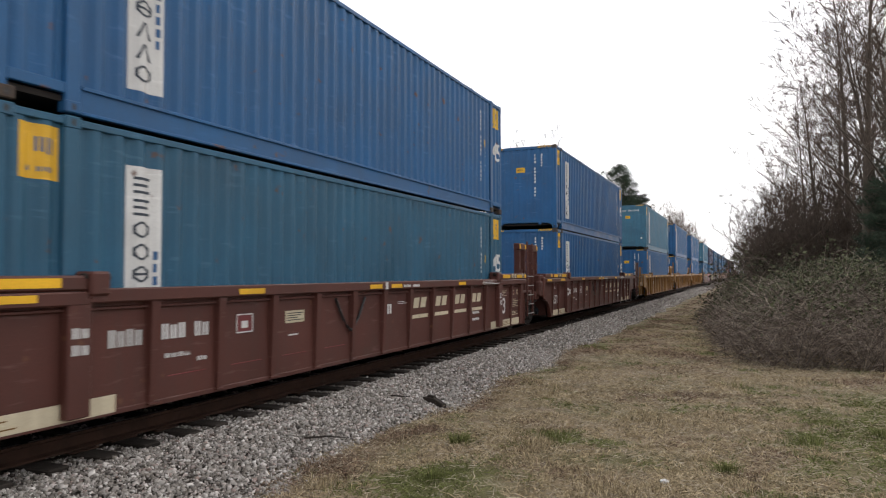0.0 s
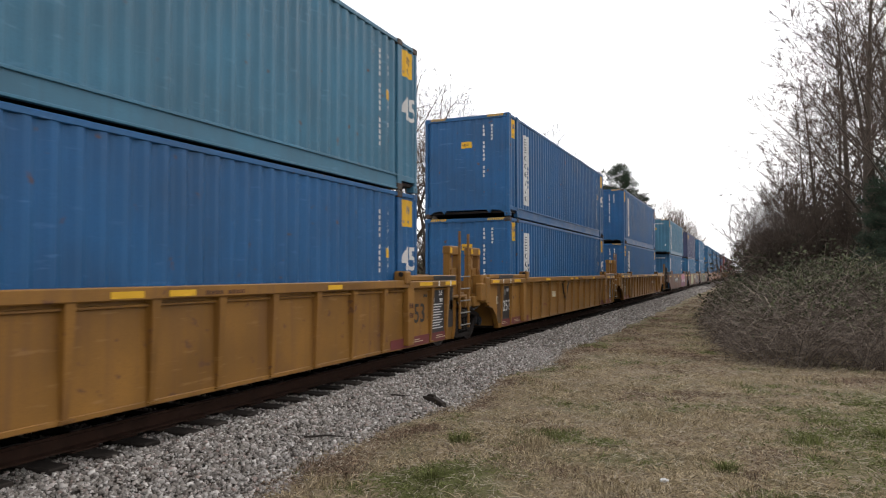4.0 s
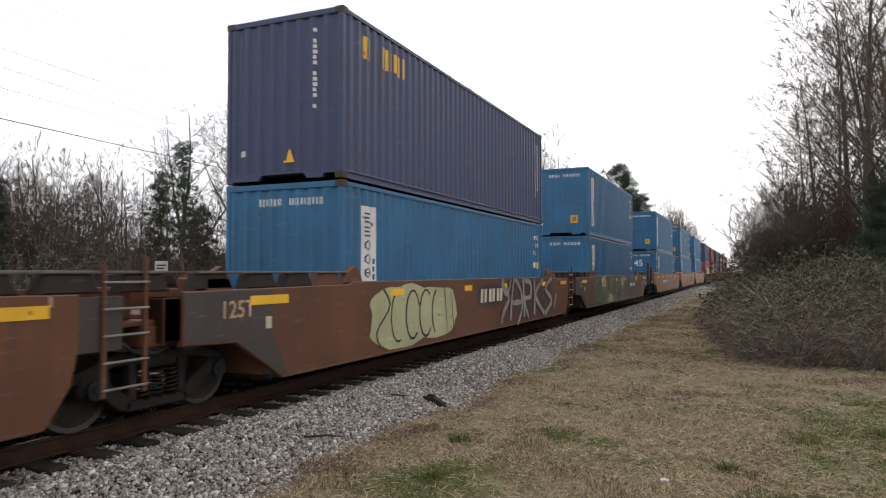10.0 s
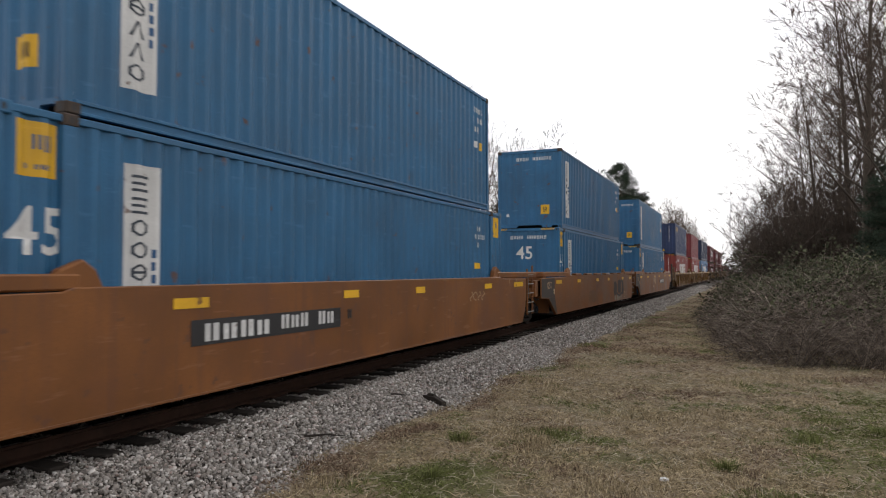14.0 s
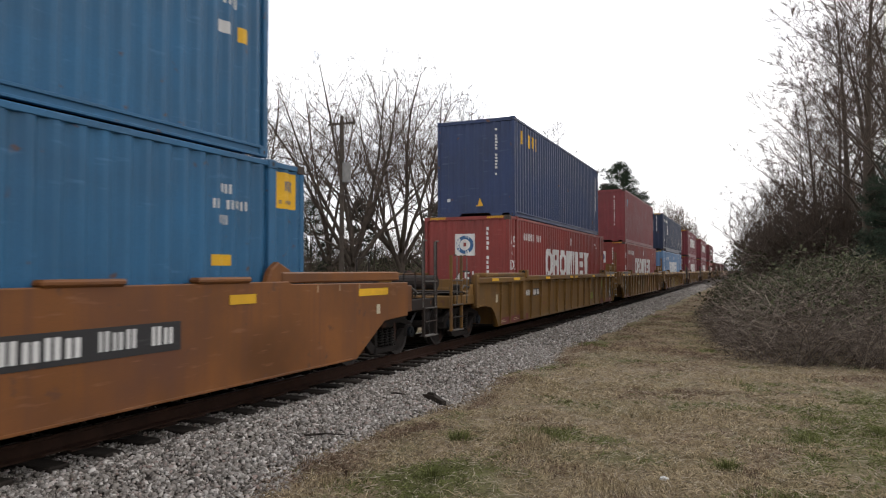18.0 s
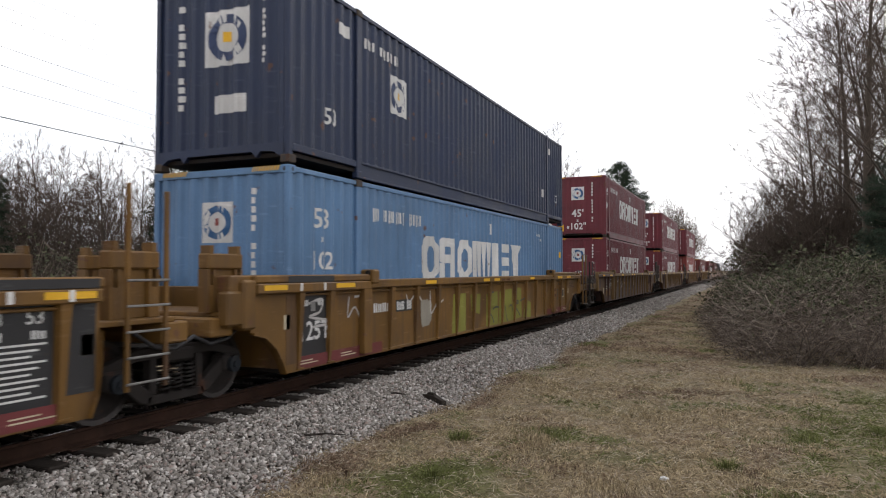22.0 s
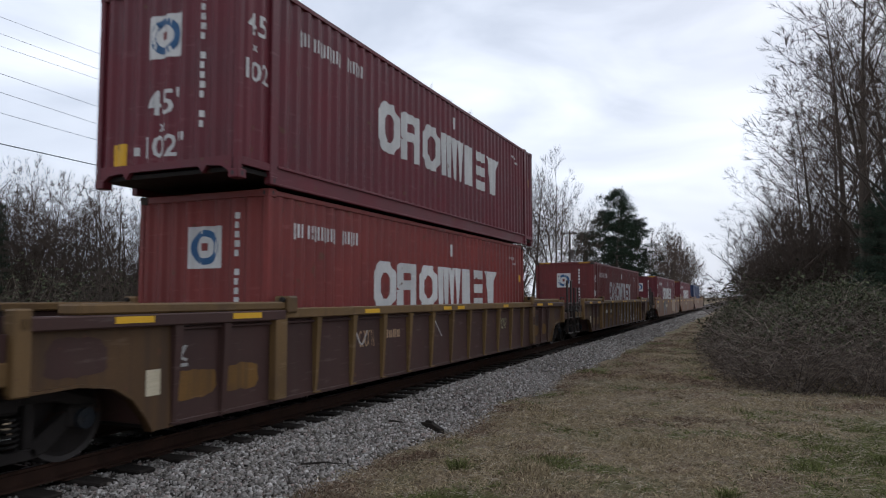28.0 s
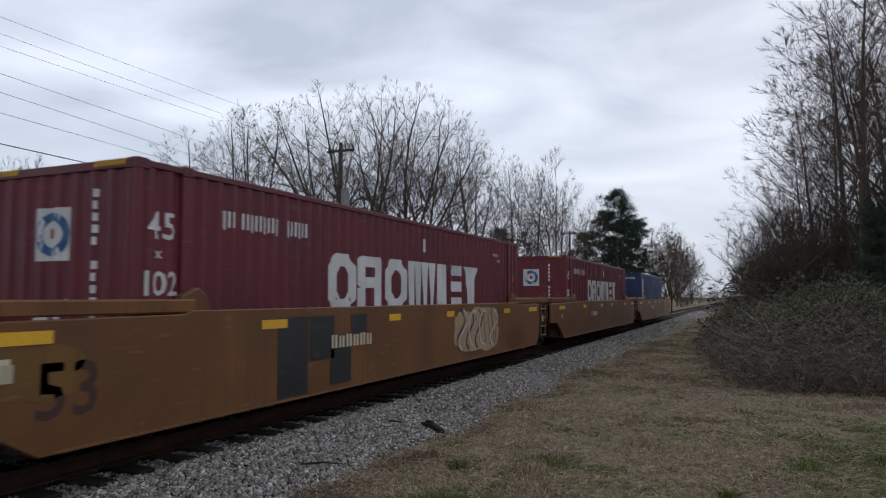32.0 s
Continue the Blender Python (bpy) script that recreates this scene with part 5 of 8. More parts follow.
def build_track(rng):
    track = tagged(new("track"), "rusty steel rails on dark creosoted timber ties", "railway track", kind="structure")
    prof = [(-0.07, -0.185), (0.07, -0.185), (0.07, -0.165), (0.012, -0.145), (0.012, -0.045), (0.037, -0.03), (0.037, -0.004), (0.028, 0.0), (-0.028, 0.0),
            (-0.037, -0.004), (-0.037, -0.03), (-0.012, -0.045), (-0.012, -0.145), (-0.07, -0.165)]
    for sx in (-1, 1):
        verts, faces = [], []
        for y in (-60.0, 700.0):
            verts += [(sx * 0.755 + x, y, z) for x, z in prof]
        n = len(prof)
        faces = [(i, (i + 1) % n, n + (i + 1) % n, n + i) for i in range(n)]
        part_ob = new("rail", from_lists("rail", verts, faces, M["rail"]))
        part_ob.parent = track
        head = new("rail_head", from_lists("rail_head", [(sx * 0.755 - 0.024, -60, 0.002), (sx * 0.755 + 0.024, -60, 0.002), (sx * 0.755 + 0.024, 700, 0.002), (sx * 0.755 - 0.024, 700, 0.002)], [(0, 1, 2, 3)], M["rail_top"]))
        head.parent = part_ob
    bm = box(-1.295, 1.295, -0.115, 0.115, -0.38, -0.19, 0.014)
    me = bpy.data.meshes.new("tie")
    bm.to_mesh(me)
    bm.free()
    me.materials.append(M["tie"])
    bm = box(-0.11, 0.11, -0.17, 0.17, -0.192, -0.176, 0.004)
    plate_me = bpy.data.meshes.new("tie_plate")
    bm.to_mesh(plate_me)
    bm.free()
    plate_me.materials.append(M["rail"])
    for k in range(150):
        y = -2.0 + k * 0.56
        t = shared("tie", me, track, pose(rng.uniform(-0.07, 0.05), y + rng.uniform(-0.03, 0.03), rng.uniform(-0.012, 0.004), 0, 0, rng.uniform(-1.2, 1.2)))
        if y < 30:
            shared("tie_plate", plate_me, t, Matrix.Translation((0.755, 0, 0)))
    bm = bmesh.new()
    for k in range(700):
        add = 82 + k * 0.56
        if add > 240:
            break
        v = [bm.verts.new(p) for p in ((-1.29, add, -0.19), (1.29, add, -0.19), (1.29, add + 0.23, -0.19), (-1.29, add + 0.23, -0.19))]
        bm.faces.new(v)
    far = part("far_ties", bm, M["tie"], track)
    tagged(far, kind="stuff")


# ---------------------------------------------------------------- grass
def blade_material(name, a, c):
    m = bpy.data.materials.new(name)
    m.use_nodes = True
    n, l = m.node_tree.nodes, m.node_tree.links
    b = n["Principled BSDF"]
    b.inputs["Roughness"].default_value = 0.8
    b.inputs["Specular IOR Level"].default_value = 0.12
    geo = n.new("ShaderNodeNewGeometry")
    r = n.new("ShaderNodeValToRGB")
    r.color_ramp.elements[0].color, r.color_ramp.elements[1].color = (*a, 1), (*c, 1)
    l.new(geo.outputs["Random Per Island"], r.inputs["Fac"])
    l.new(r.outputs["Color"], b.inputs["Base Color"])
    return m


M["straw"] = blade_material("straw_blades", (0.105, 0.080, 0.047), (0.49, 0.39, 0.245))
M["thatch"] = blade_material("brown_thatch", (0.062, 0.040, 0.029), (0.275, 0.19, 0.130))
M["green"] = blade_material("green_blades", (0.055, 0.062, 0.02), (0.17, 0.185, 0.062))
M["pale_straw"] = blade_material("pale_straws", (0.24, 0.20, 0.145), (0.46, 0.40, 0.31))
M["leaf"] = blade_material("bramble_leaves", (0.022, 0.026, 0.015), (0.122, 0.128, 0.072))
M["stem"] = blade_material("bramble_stems", (0.042, 0.031, 0.025), (0.26, 0.21, 0.17))


def ribbons(name, base, tip, width, mat, label, category, mid=None):
    """Thin bent blades from base to tip as two quads and a point each."""
    n = len(base)
    d = tip - base
    side = np.cross(d, np.random.default_rng(3).normal(size=d.shape))
    side /= np.linalg.norm(side, axis=1)[:, None] + 1e-9
    side *= width[:, None] / 2
    if mid is None:
        mid = base + d * 0.5
    v = np.stack([base - side, base + side, mid - side * 0.8, mid + side * 0.8, tip], 1)
    f4 = np.array([[0, 1, 3], [0, 3, 2], [2, 3, 4]])
    f = (f4[None] + (np.arange(n) * 5)[:, None, None]).reshape(-1, 3)
    me = bpy.data.meshes.new(name)
    me.vertices.add(n * 5)
    me.vertices.foreach_set("co", v.ravel())
    me.loops.add(len(f) * 3)
    me.loops.foreach_set("vertex_index", f.ravel())
    me.polygons.add(len(f))
    me.polygons.foreach_set("loop_start", np.arange(len(f)) * 3)
    me.update()
    me.materials.append(mat)
    return tagged(new(name, me), label, category, kind="stuff")


def edge_of(y):
    return 3.05 + 0.2 * np.sin(y * 0.9) + 0.1 * np.sin(y * 3.1) + np.clip((y - 15) * 0.025, 0, 0.6)


def build_grass():
    gen = np.random.default_rng(11)
    pts = []
    for y0, y1, dens in ((-8, 5.0, 220), (5.0, 9, 2600), (9, 13, 1700), (13, 20, 900), (20, 36, 330), (36, 75, 130)):
        x0, x1 = 2.7, min(4.8 + y1 * 0.48, 16)
        n = int((y1 - y0) * (x1 - x0) * dens)
        pts.append(np.c_[gen.uniform(x0, x1, n), gen.uniform(y0, y1, n)])
    p = np.vstack(pts)
    p = p[p[:, 0] > edge_of(p[:, 1]) - 0.35 * gen.random(len(p)) ** 2]
    clump = np.array([noise.noise((x * 0.9, y * 0.9, 0.0)) + 0.7 * noise.noise((x * 3.3, y * 3.3, 5.0)) for x, y in p])
    green = np.array([noise.noise((x * 0.75 + 7, y * 0.75, 2.0)) + 0.6 * noise.noise((x * 2.6, y * 2.6, 9.0)) for x, y in p])
    keep = clump + gen.uniform(-0.6, 0.6, len(p)) > -0.3
    p, clump, green = p[keep], clump[keep], green[keep]
    z = np.array([ground_z(x, y) for x, y in p])
    gmask = green + gen.uniform(-0.25, 0.25, len(p)) + 0.62 * np.clip((p[:, 0] - 7.0) * 0.7, 0, 1) * np.clip((15.5 - p[:, 1]) * 0.4, 0, 1) + 0.5 * np.exp(-(p[:, 0] - 4.2) ** 2 / 0.8 - (p[:, 1] - 6.4) ** 2 / 1.6) > 0.46
    side = np.array([noise.noise((x * 0.6, y * 0.6, 12.0)) + 0.6 * noise.noise((x * 2.1, y * 2.1, 15.0)) for x, y in p])
    # the bias past x = 8 adds brown blades to paint in vignetting on the right
    brown = ~gmask & (side + 0.9 * np.exp(-((p[:, 0] - edge_of(p[:, 1]) - 0.15) / 0.4) ** 2) + np.clip((p[:, 1] - 13.5) * 0.12, 0, 0.6) + 0.3 * np.clip((p[:, 0] - 8.0) * 0.6, 0, 1) + gen.uniform(-0.35, 0.35, len(p)) > 0.58)
    for mask, mat, name, label in ((brown, M["thatch"], "withered_grass", "withered brown grass and litter, thickened to darken the right side like vignetting"), (~gmask & ~brown, M["straw"], "dry_grass", "dry matted straw-coloured winter grass"), (gmask, M["green"], "green_grass", "small patches of fresh green grass")):
        q, zz, cl = p[mask], z[mask], clump[mask]
        n = len(q)
        tall = np.clip(cl, 0, 1)
        h = gen.uniform(0.012, 0.05, n) + gen.uniform(0, 0.10, n) * tall ** 1.5
        run = gen.normal(0, 1, (n, 2)) * (0.03 + 0.035 * gen.random((n, 1))) * (1.3 - 0.6 * tall[:, None])
        base = np.c_[q, zz - 0.005]
        tip = np.c_[q + run, zz + h]
        mid = np.c_[q + run * 0.45, zz + h * 0.75]
        ribbons(name, base, tip, gen.uniform(0.003, 0.008, n) * (1 + q[:, 1] * 0.035), mat, label, "grass", mid)
    # loose straws lying on the turf
    n = 20000
    q = np.c_[gen.uniform(3.0, 10, n), gen.uniform(5, 18, n)]
    zz = np.array([ground_z(x, y) for x, y in q])
    run = gen.normal(0, 0.09, (n, 2))
    ribbons("fallen_straw", np.c_[q, zz + 0.02], np.c_[q + run, zz + gen.uniform(0.01, 0.06, n)], gen.uniform(0.003, 0.007, n), M["pale_straw"], "pale fallen straw on the turf", "grass", np.c_[q + run * 0.5, zz + 0.035])
    # green tufts with dry blades, at the wood's side
    for x, y in ((9.25, 10.9), (8.85, 10.3), (9.5, 12.6), (9.9, 14.6), (4.1, 7.9), (4.35, 6.5), (7.1, 7.9)):
        n = 200
        a, r = gen.uniform(0, 6.28, n), np.abs(gen.normal(0, 0.09, n))
        b0 = np.c_[x + r * np.cos(a), y + r * np.sin(a)]
        g = ground_z(x, y)
        out = 0.04 + 0.10 * gen.random(n)
        hh = gen.uniform(0.04, 0.14, n)
        ribbons("grass_tuft", np.c_[b0, np.full(n, g - 0.01)], np.c_[b0 + np.c_[np.cos(a), np.sin(a)] * out[:, None], g + hh], np.full(n, 0.006), M["green"], "tuft of fresh green grass", "grass",
                np.c_[b0 + np.c_[np.cos(a), np.sin(a)] * out[:, None] * 0.3, g + hh * 0.8])


# ---------------------------------------------------------------- trees
def tube(verts, faces, pts, radii, seg):
    start = len(verts)
    for k, (p, r) in enumerate(zip(pts, radii)):
        d = (pts[min(k + 1, len(pts) - 1)] - pts[max(k - 1, 0)]).normalized()
        a = d.orthogonal().normalized()
        b = d.cross(a)
        for i in range(seg):
            t = 2 * math.pi * i / seg
            verts.append(p + a * (r * math.cos(t)) + b * (r * math.sin(t)))
    for k in range(len(pts) - 1):
        for i in range(seg):
            j = (i + 1) % seg
            o = start + k * seg
            faces.append((o + i, o + j, o + seg + j, o + seg + i))


def spray(out, rng, p, d, length, width):
    """One fine bent twig."""
    v, f = out
    o = d.cross(Vector((rng.gauss(0, 1), rng.gauss(0, 1), rng.gauss(0, 1)))).normalized() * (width / 2)
    m = p + d * (length * 0.55)
    e = p + (d + Vector((rng.uniform(-0.5, 0.5), rng.uniform(-0.5, 0.5), rng.uniform(-0.15, 0.55)))) * (length * 0.95)
    i = len(v)
    v += [p - o, p + o, m - o * 0.75, m + o * 0.75, e]
    f += [(i, i + 1, i + 3, i + 2), (i + 2, i + 3, i + 4)]


def sprays(out, rng, pts, n, length, width, spread=0.8):
    for k in range(n):
        u = rng.random() ** 0.7 * (len(pts) - 1.001)
        i = int(u)
        at = pts[i].lerp(pts[i + 1], u - i)
        ax = (pts[i + 1] - pts[i]).normalized()
        d = (ax + Vector((rng.uniform(-1, 1), rng.uniform(-1, 1), rng.uniform(-0.7, 1.0))) * spread).normalized()
        spray(out, rng, at, d, length * rng.uniform(0.5, 1.2), width)


def limb(rng, p, d, length, radius, end, wander, lift, steps):
    pts, radii = [p.copy()], [radius]
    for k in range(steps):
        d = (d + Vector((rng.uniform(-1, 1), rng.uniform(-1, 1), rng.uniform(-1, 1))) * wander + Vector((0, 0, lift))).normalized()
        p = p + d * (length / steps)
        pts.append(p.copy())
        radii.append(radius + (end - radius) * (k + 1) / steps)
    return pts, radii, d


def finish(out, height):
    top = max(v.z for v in out["twig"][0])
    k = height / top
    for key in out:
        for v in out[key][0]:
            v *= k
    return (from_lists("trunk", *out["wood"], M["bark"], True), from_lists("crown", *out["twig"], M["twig"]))


def limb_tree(seed, height, crown, base, bole, leader=True, limbs=15, profile=0.5, twig=0.013, dense=1.0):
    """Leafless tree: straight ascending limbs that branch three times and end in fine twigs, within a rounded crown.
    crown: radius over height; base: where the crown begins; profile: height of its widest part; leader: whether the stem runs to the top."""
    rng = random.Random(seed)
    out = {"wood": ([], []), "twig": ([], [])}
    bend = math.log(0.5) / math.log(profile)
    lobes = [rng.uniform(0, 6.28) for k in range(3)]

    def outside(p):
        u = (p.z / height - base) / (1 - base)
        if u >= 1.0:
            return True
        a = math.atan2(p.y, p.x)
        w = math.sin(math.pi * max(u, 0.02) ** bend) ** 0.6
        w *= 1 + 0.13 * math.sin(2 * a + lobes[0] + 4 * u) + 0.10 * math.sin(3 * a + lobes[1] - 5 * u) + 0.07 * math.sin(6 * a + lobes[2] + 8 * u)
        return math.hypot(p.x, p.y) > w * crown * height

    def grow(p, d, length, radius, level):
        if level >= 3:
            end = p + d * length
            spray(out["twig"], rng, p, d, length * 1.15, twig * 1.2)
            for k in range(5):
                nd = (d + Vector((rng.uniform(-1, 1), rng.uniform(-1, 1), rng.uniform(-0.6, 0.9))) * 0.6).normalized()
                spray(out["twig"], rng, p.lerp(end, rng.uniform(0.15, 0.9)), nd, max(0.32, length * 0.62) * rng.uniform(0.6, 1.2), twig * 0.72)
            return
        n = 0
        while outside(p + d * length) and n < 14 and length > 0.25:
            length *= 0.88
            n += 1
        steps = max(3, min(9, int(length / (0.55, 0.5, 0.4, 0.3)[level])))
        pts, radii, end = limb(rng, p, d, length, radius, radius * (0.22 if level < 2 else 0.4), (0.09, 0.13, 0.15, 0.14)[level], (0.03, 0.03, 0.015, 0.01)[level], steps)
        tube(*out["wood" if radius > 0.03 else "twig"], pts, radii, 6 if radius > 0.07 else 4 if radius > 0.02 else 3)
        kids = max(3, int(length / (0.75, 0.42, 0.22)[level] * dense))
        turn = rng.uniform(0, 6.28)
        for k in range(kids):
            u = 0.22 + 0.76 * (k + rng.random()) / kids
            i = min(int(u * steps), steps - 1)
            at = pts[i].lerp(pts[i + 1], u * steps - i)
            ax = (pts[i + 1] - pts[i]).normalized()
            o = ax.orthogonal().normalized()
            o.rotate(Matrix.Rotation(turn + k * 2.4 + rng.uniform(-0.5, 0.5), 3, ax))
            tilt = rng.uniform(0.55, 1.15)
            nd = (ax * math.cos(tilt) + o * math.sin(tilt) + Vector((0, 0, 0.05))).normalized()
            ln = length * (1.0 - 0.62 * u) * (0.62, 0.58, 0.55)[level] * rng.uniform(0.7, 1.2)
            if ln > 0.22:
                grow(at, nd, ln, max(0.008, radii[i] * rng.uniform(0.42, 0.6)), level + 1)
        for k in range(2):
            tilt = rng.uniform(0.15, 0.45)
            o = end.orthogonal().normalized()
            o.rotate(Matrix.Rotation(turn + k * 3.1, 3, end))
            grow(pts[-1], (end * math.cos(tilt) + o * math.sin(tilt)).normalized(), max(0.35, length * 0.28), max(0.008, radii[-1] * 0.8), min(3, level + 1))

    stem = height * (0.95 if leader else base + 0.10 * (1 - base))
    lean = Vector((rng.uniform(-0.05, 0.05), rng.uniform(-0.05, 0.05), 1)).normalized()
    steps = 12 if leader else 5
    pts, radii, end = limb(rng, Vector((0, 0, -0.4)), lean, stem, bole, 0.012 if leader else bole * 0.7, 0.04, 0.03, steps)
    tube(*out["wood"], pts, radii, 8)
    first = base if leader else 0.55
    for k in range(limbs):
        if leader:
            u = first + (0.96 - first) * (k + rng.random()) / limbs
            tilt = 1.05 - 0.6 * u + rng.uniform(-0.15, 0.15)
        else:
            u = rng.uniform(first, 0.99) if k > 2 else 0.99
            tilt = rng.uniform(0.12, 0.3) if k < 2 else rng.uniform(0.35, 1.2)
        i = min(int(u * steps), steps - 1)
        at = pts[i].lerp(pts[i + 1], u * steps - i)
        a = k * 2.4 + rng.uniform(-0.4, 0.4)
        nd = Vector((math.cos(a) * math.sin(tilt), math.sin(a) * math.sin(tilt), math.cos(tilt)))
        ln = height * (1 - base) * 0.95 if not leader else height * max(0.16, crown * 1.25 * (1.1 - 0.55 * u))
        grow(at, nd, ln, max(0.02, min(bole * 0.55, radii[i] * (0.42 if leader else 0.62))), 0 if not leader or u < 0.75 else 1)
    return from_lists("trunk", *out["wood"], M["bark"], True), from_lists("crown", *out["twig"], M["twig"])


def shrub_meshes(seed, height, stems=16, twigs=16, wide=0.5):
    """Dense leafless shrub of many stems and very fine twigs."""
    rng = random.Random(seed)
    out = {"wood": ([], []), "twig": ([], [])}
    for s in range(stems):
        a = rng.uniform(0, 6.28)
        lean = Vector((math.cos(a) * rng.random() * wide, math.sin(a) * rng.random() * wide, 1)).normalized()
        at = Vector((rng.gauss(0, 0.1), rng.gauss(0, 0.1), -0.03)) * height
        pts, radii, d = limb(rng, at, lean, height * rng.uniform(0.6, 1.0), 0.022, 0.006, 0.1, 0.04, 6)
        tube(*out["wood"], pts, radii, 3)
        for q in range(8):
            i = rng.randrange(0, 6)
            sd = (Vector((rng.uniform(-1, 1), rng.uniform(-1, 1), rng.uniform(0, 0.9)))).normalized()
            b, br, bd = limb(rng, pts[i].lerp(pts[i + 1], rng.random()), sd, height * rng.uniform(0.14, 0.26), 0.01, 0.005, 0.2, 0.08, 3)
            tube(*out["twig"], b, br, 3)
            sprays(out["twig"], rng, b, twigs, 0.4, 0.011)
    return finish(out, height)


def plant_tree(meshes, x, y, z, turn, size, label, name="bare_tree", category="tree"):
    ob = new(name)
    tagged(ob, label, category)
    ob.matrix_basis = pose(x, y, z, 0, 0, turn) @ Matrix.Scale(size, 4)
    for me in meshes:
        kid = shared(me.name.split(".")[0], me, ob)
        if me.name.startswith(("stem_tangle", "foliage", "crown")):
            kid["kind"] = "stuff"
    return ob


def tuft_cloud(rng, centres, radius, count, size, verts, faces):
    for c in centres:
        for k in range(count):
            v = Vector((rng.gauss(0, 1), rng.gauss(0, 1), rng.gauss(0, 0.6)))
            p = c + v * radius * 0.5
            d = Vector((rng.uniform(-1, 1), rng.uniform(-1, 1), rng.uniform(-0.5, 1))).normalized()
            o = d.orthogonal().normalized()
            s = size * rng.uniform(0.6, 1.3)
            i = len(verts)
            verts += [p - o * s * 0.12, p + o * s * 0.12, p + d * s]
            faces.append((i, i + 1, i + 2))


def pine_meshes(seed, height, reach=0.2, first=0.35, tufts=34):
    """Pine with a bare lower stem and uneven tufted limbs with gaps between them."""
    rng = random.Random(seed)
    wood, need = ([], []), ([], [])
    pts = [Vector((0.15 * math.sin(k * 1.3), 0.12 * math.cos(k * 0.9), height * k / 8 - 0.2)) for k in range(9)]
    tube(*wood, pts, [0.2 * (1 - k / 8.6) for k in range(9)], 7)
    for k in range(40):
        u = first + (0.99 - first) * (k + rng.random()) / 40
        base = Vector((0, 0, height * u))
        a = k * 2.4 + rng.uniform(-0.6, 0.6)
        ln = (0.10 + 1.05 * (1 - u) ** 0.62) * height * reach * rng.uniform(0.5, 1.12)
        end = base + Vector((math.cos(a) * ln, math.sin(a) * ln, ln * rng.uniform(0.1, 0.65)))
        tube(*wood, [base, base.lerp(end, 0.5) + Vector((0, 0, -0.08 * ln)), end], [0.045, 0.03, 0.012], 4)
        clumps = []
        for t in (0.45, 0.62, 0.78, 0.92, 1.02):
            clumps.append(base.lerp(end, t) + Vector((rng.gauss(0, 0.32), rng.gauss(0, 0.32), rng.gauss(0.12, 0.22))))
        tuft_cloud(rng, clumps, 0.6 if reach > 0.2 else 0.34, tufts, 0.27, *need)
    return from_lists("trunk", *wood, M["bark"], True), from_lists("foliage", *need, M["needle"])


def thicket_meshes(seed, w, h, stems, leaves):
    """A tangle of thin stems with some small leaves, w wide and h high."""
    rng = random.Random(seed)
    sv, sf, lv, lf = [], [], [], []
    for k in range(stems):
        a = Vector((rng.gauss(0, w * 0.3), rng.gauss(0, w * 0.3), -0.1))
        up = rng.uniform(0.35, 1.0) * h * math.exp(-(a.x * a.x + a.y * a.y) / (w * w * 0.55))
        out = Vector((rng.uniform(-1, 1), rng.uniform(-1, 1), 0)) * up * 0.7
        pts = [a, a + out * 0.25 + Vector((0, 0, up * 0.6)), a + out * 0.65 + Vector((0, 0, up)), a + out * 1.15 + Vector((0, 0, up * rng.uniform(0.6, 1.05)))]
        r = rng.uniform(0.005, 0.013)
        tube(sv, sf, pts, [r, r * 0.85, r * 0.6, r * 0.3], 3)
        for q in range(leaves):
            i = rng.randrange(3)
            p = pts[i].lerp(pts[i + 1], rng.random()) + Vector((rng.gauss(0, 0.05), rng.gauss(0, 0.05), rng.gauss(0, 0.05)))
            d = Vector((rng.uniform(-1, 1), rng.uniform(-1, 1), rng.uniform(-0.4, 0.7))).normalized()
            o = d.orthogonal().normalized()
            s = rng.uniform(0.045, 0.095)
            j = len(lv)
            lv += [p, p + d * s * 0.5 + o * s * 0.35, p + d * s, p + d * s * 0.5 - o * s * 0.35]
            lf.append((j, j + 1, j + 2, j + 3))
    return from_lists("stem_tangle", sv, sf, M["stem"]), from_lists("foliage", lv, lf, M["leaf"])


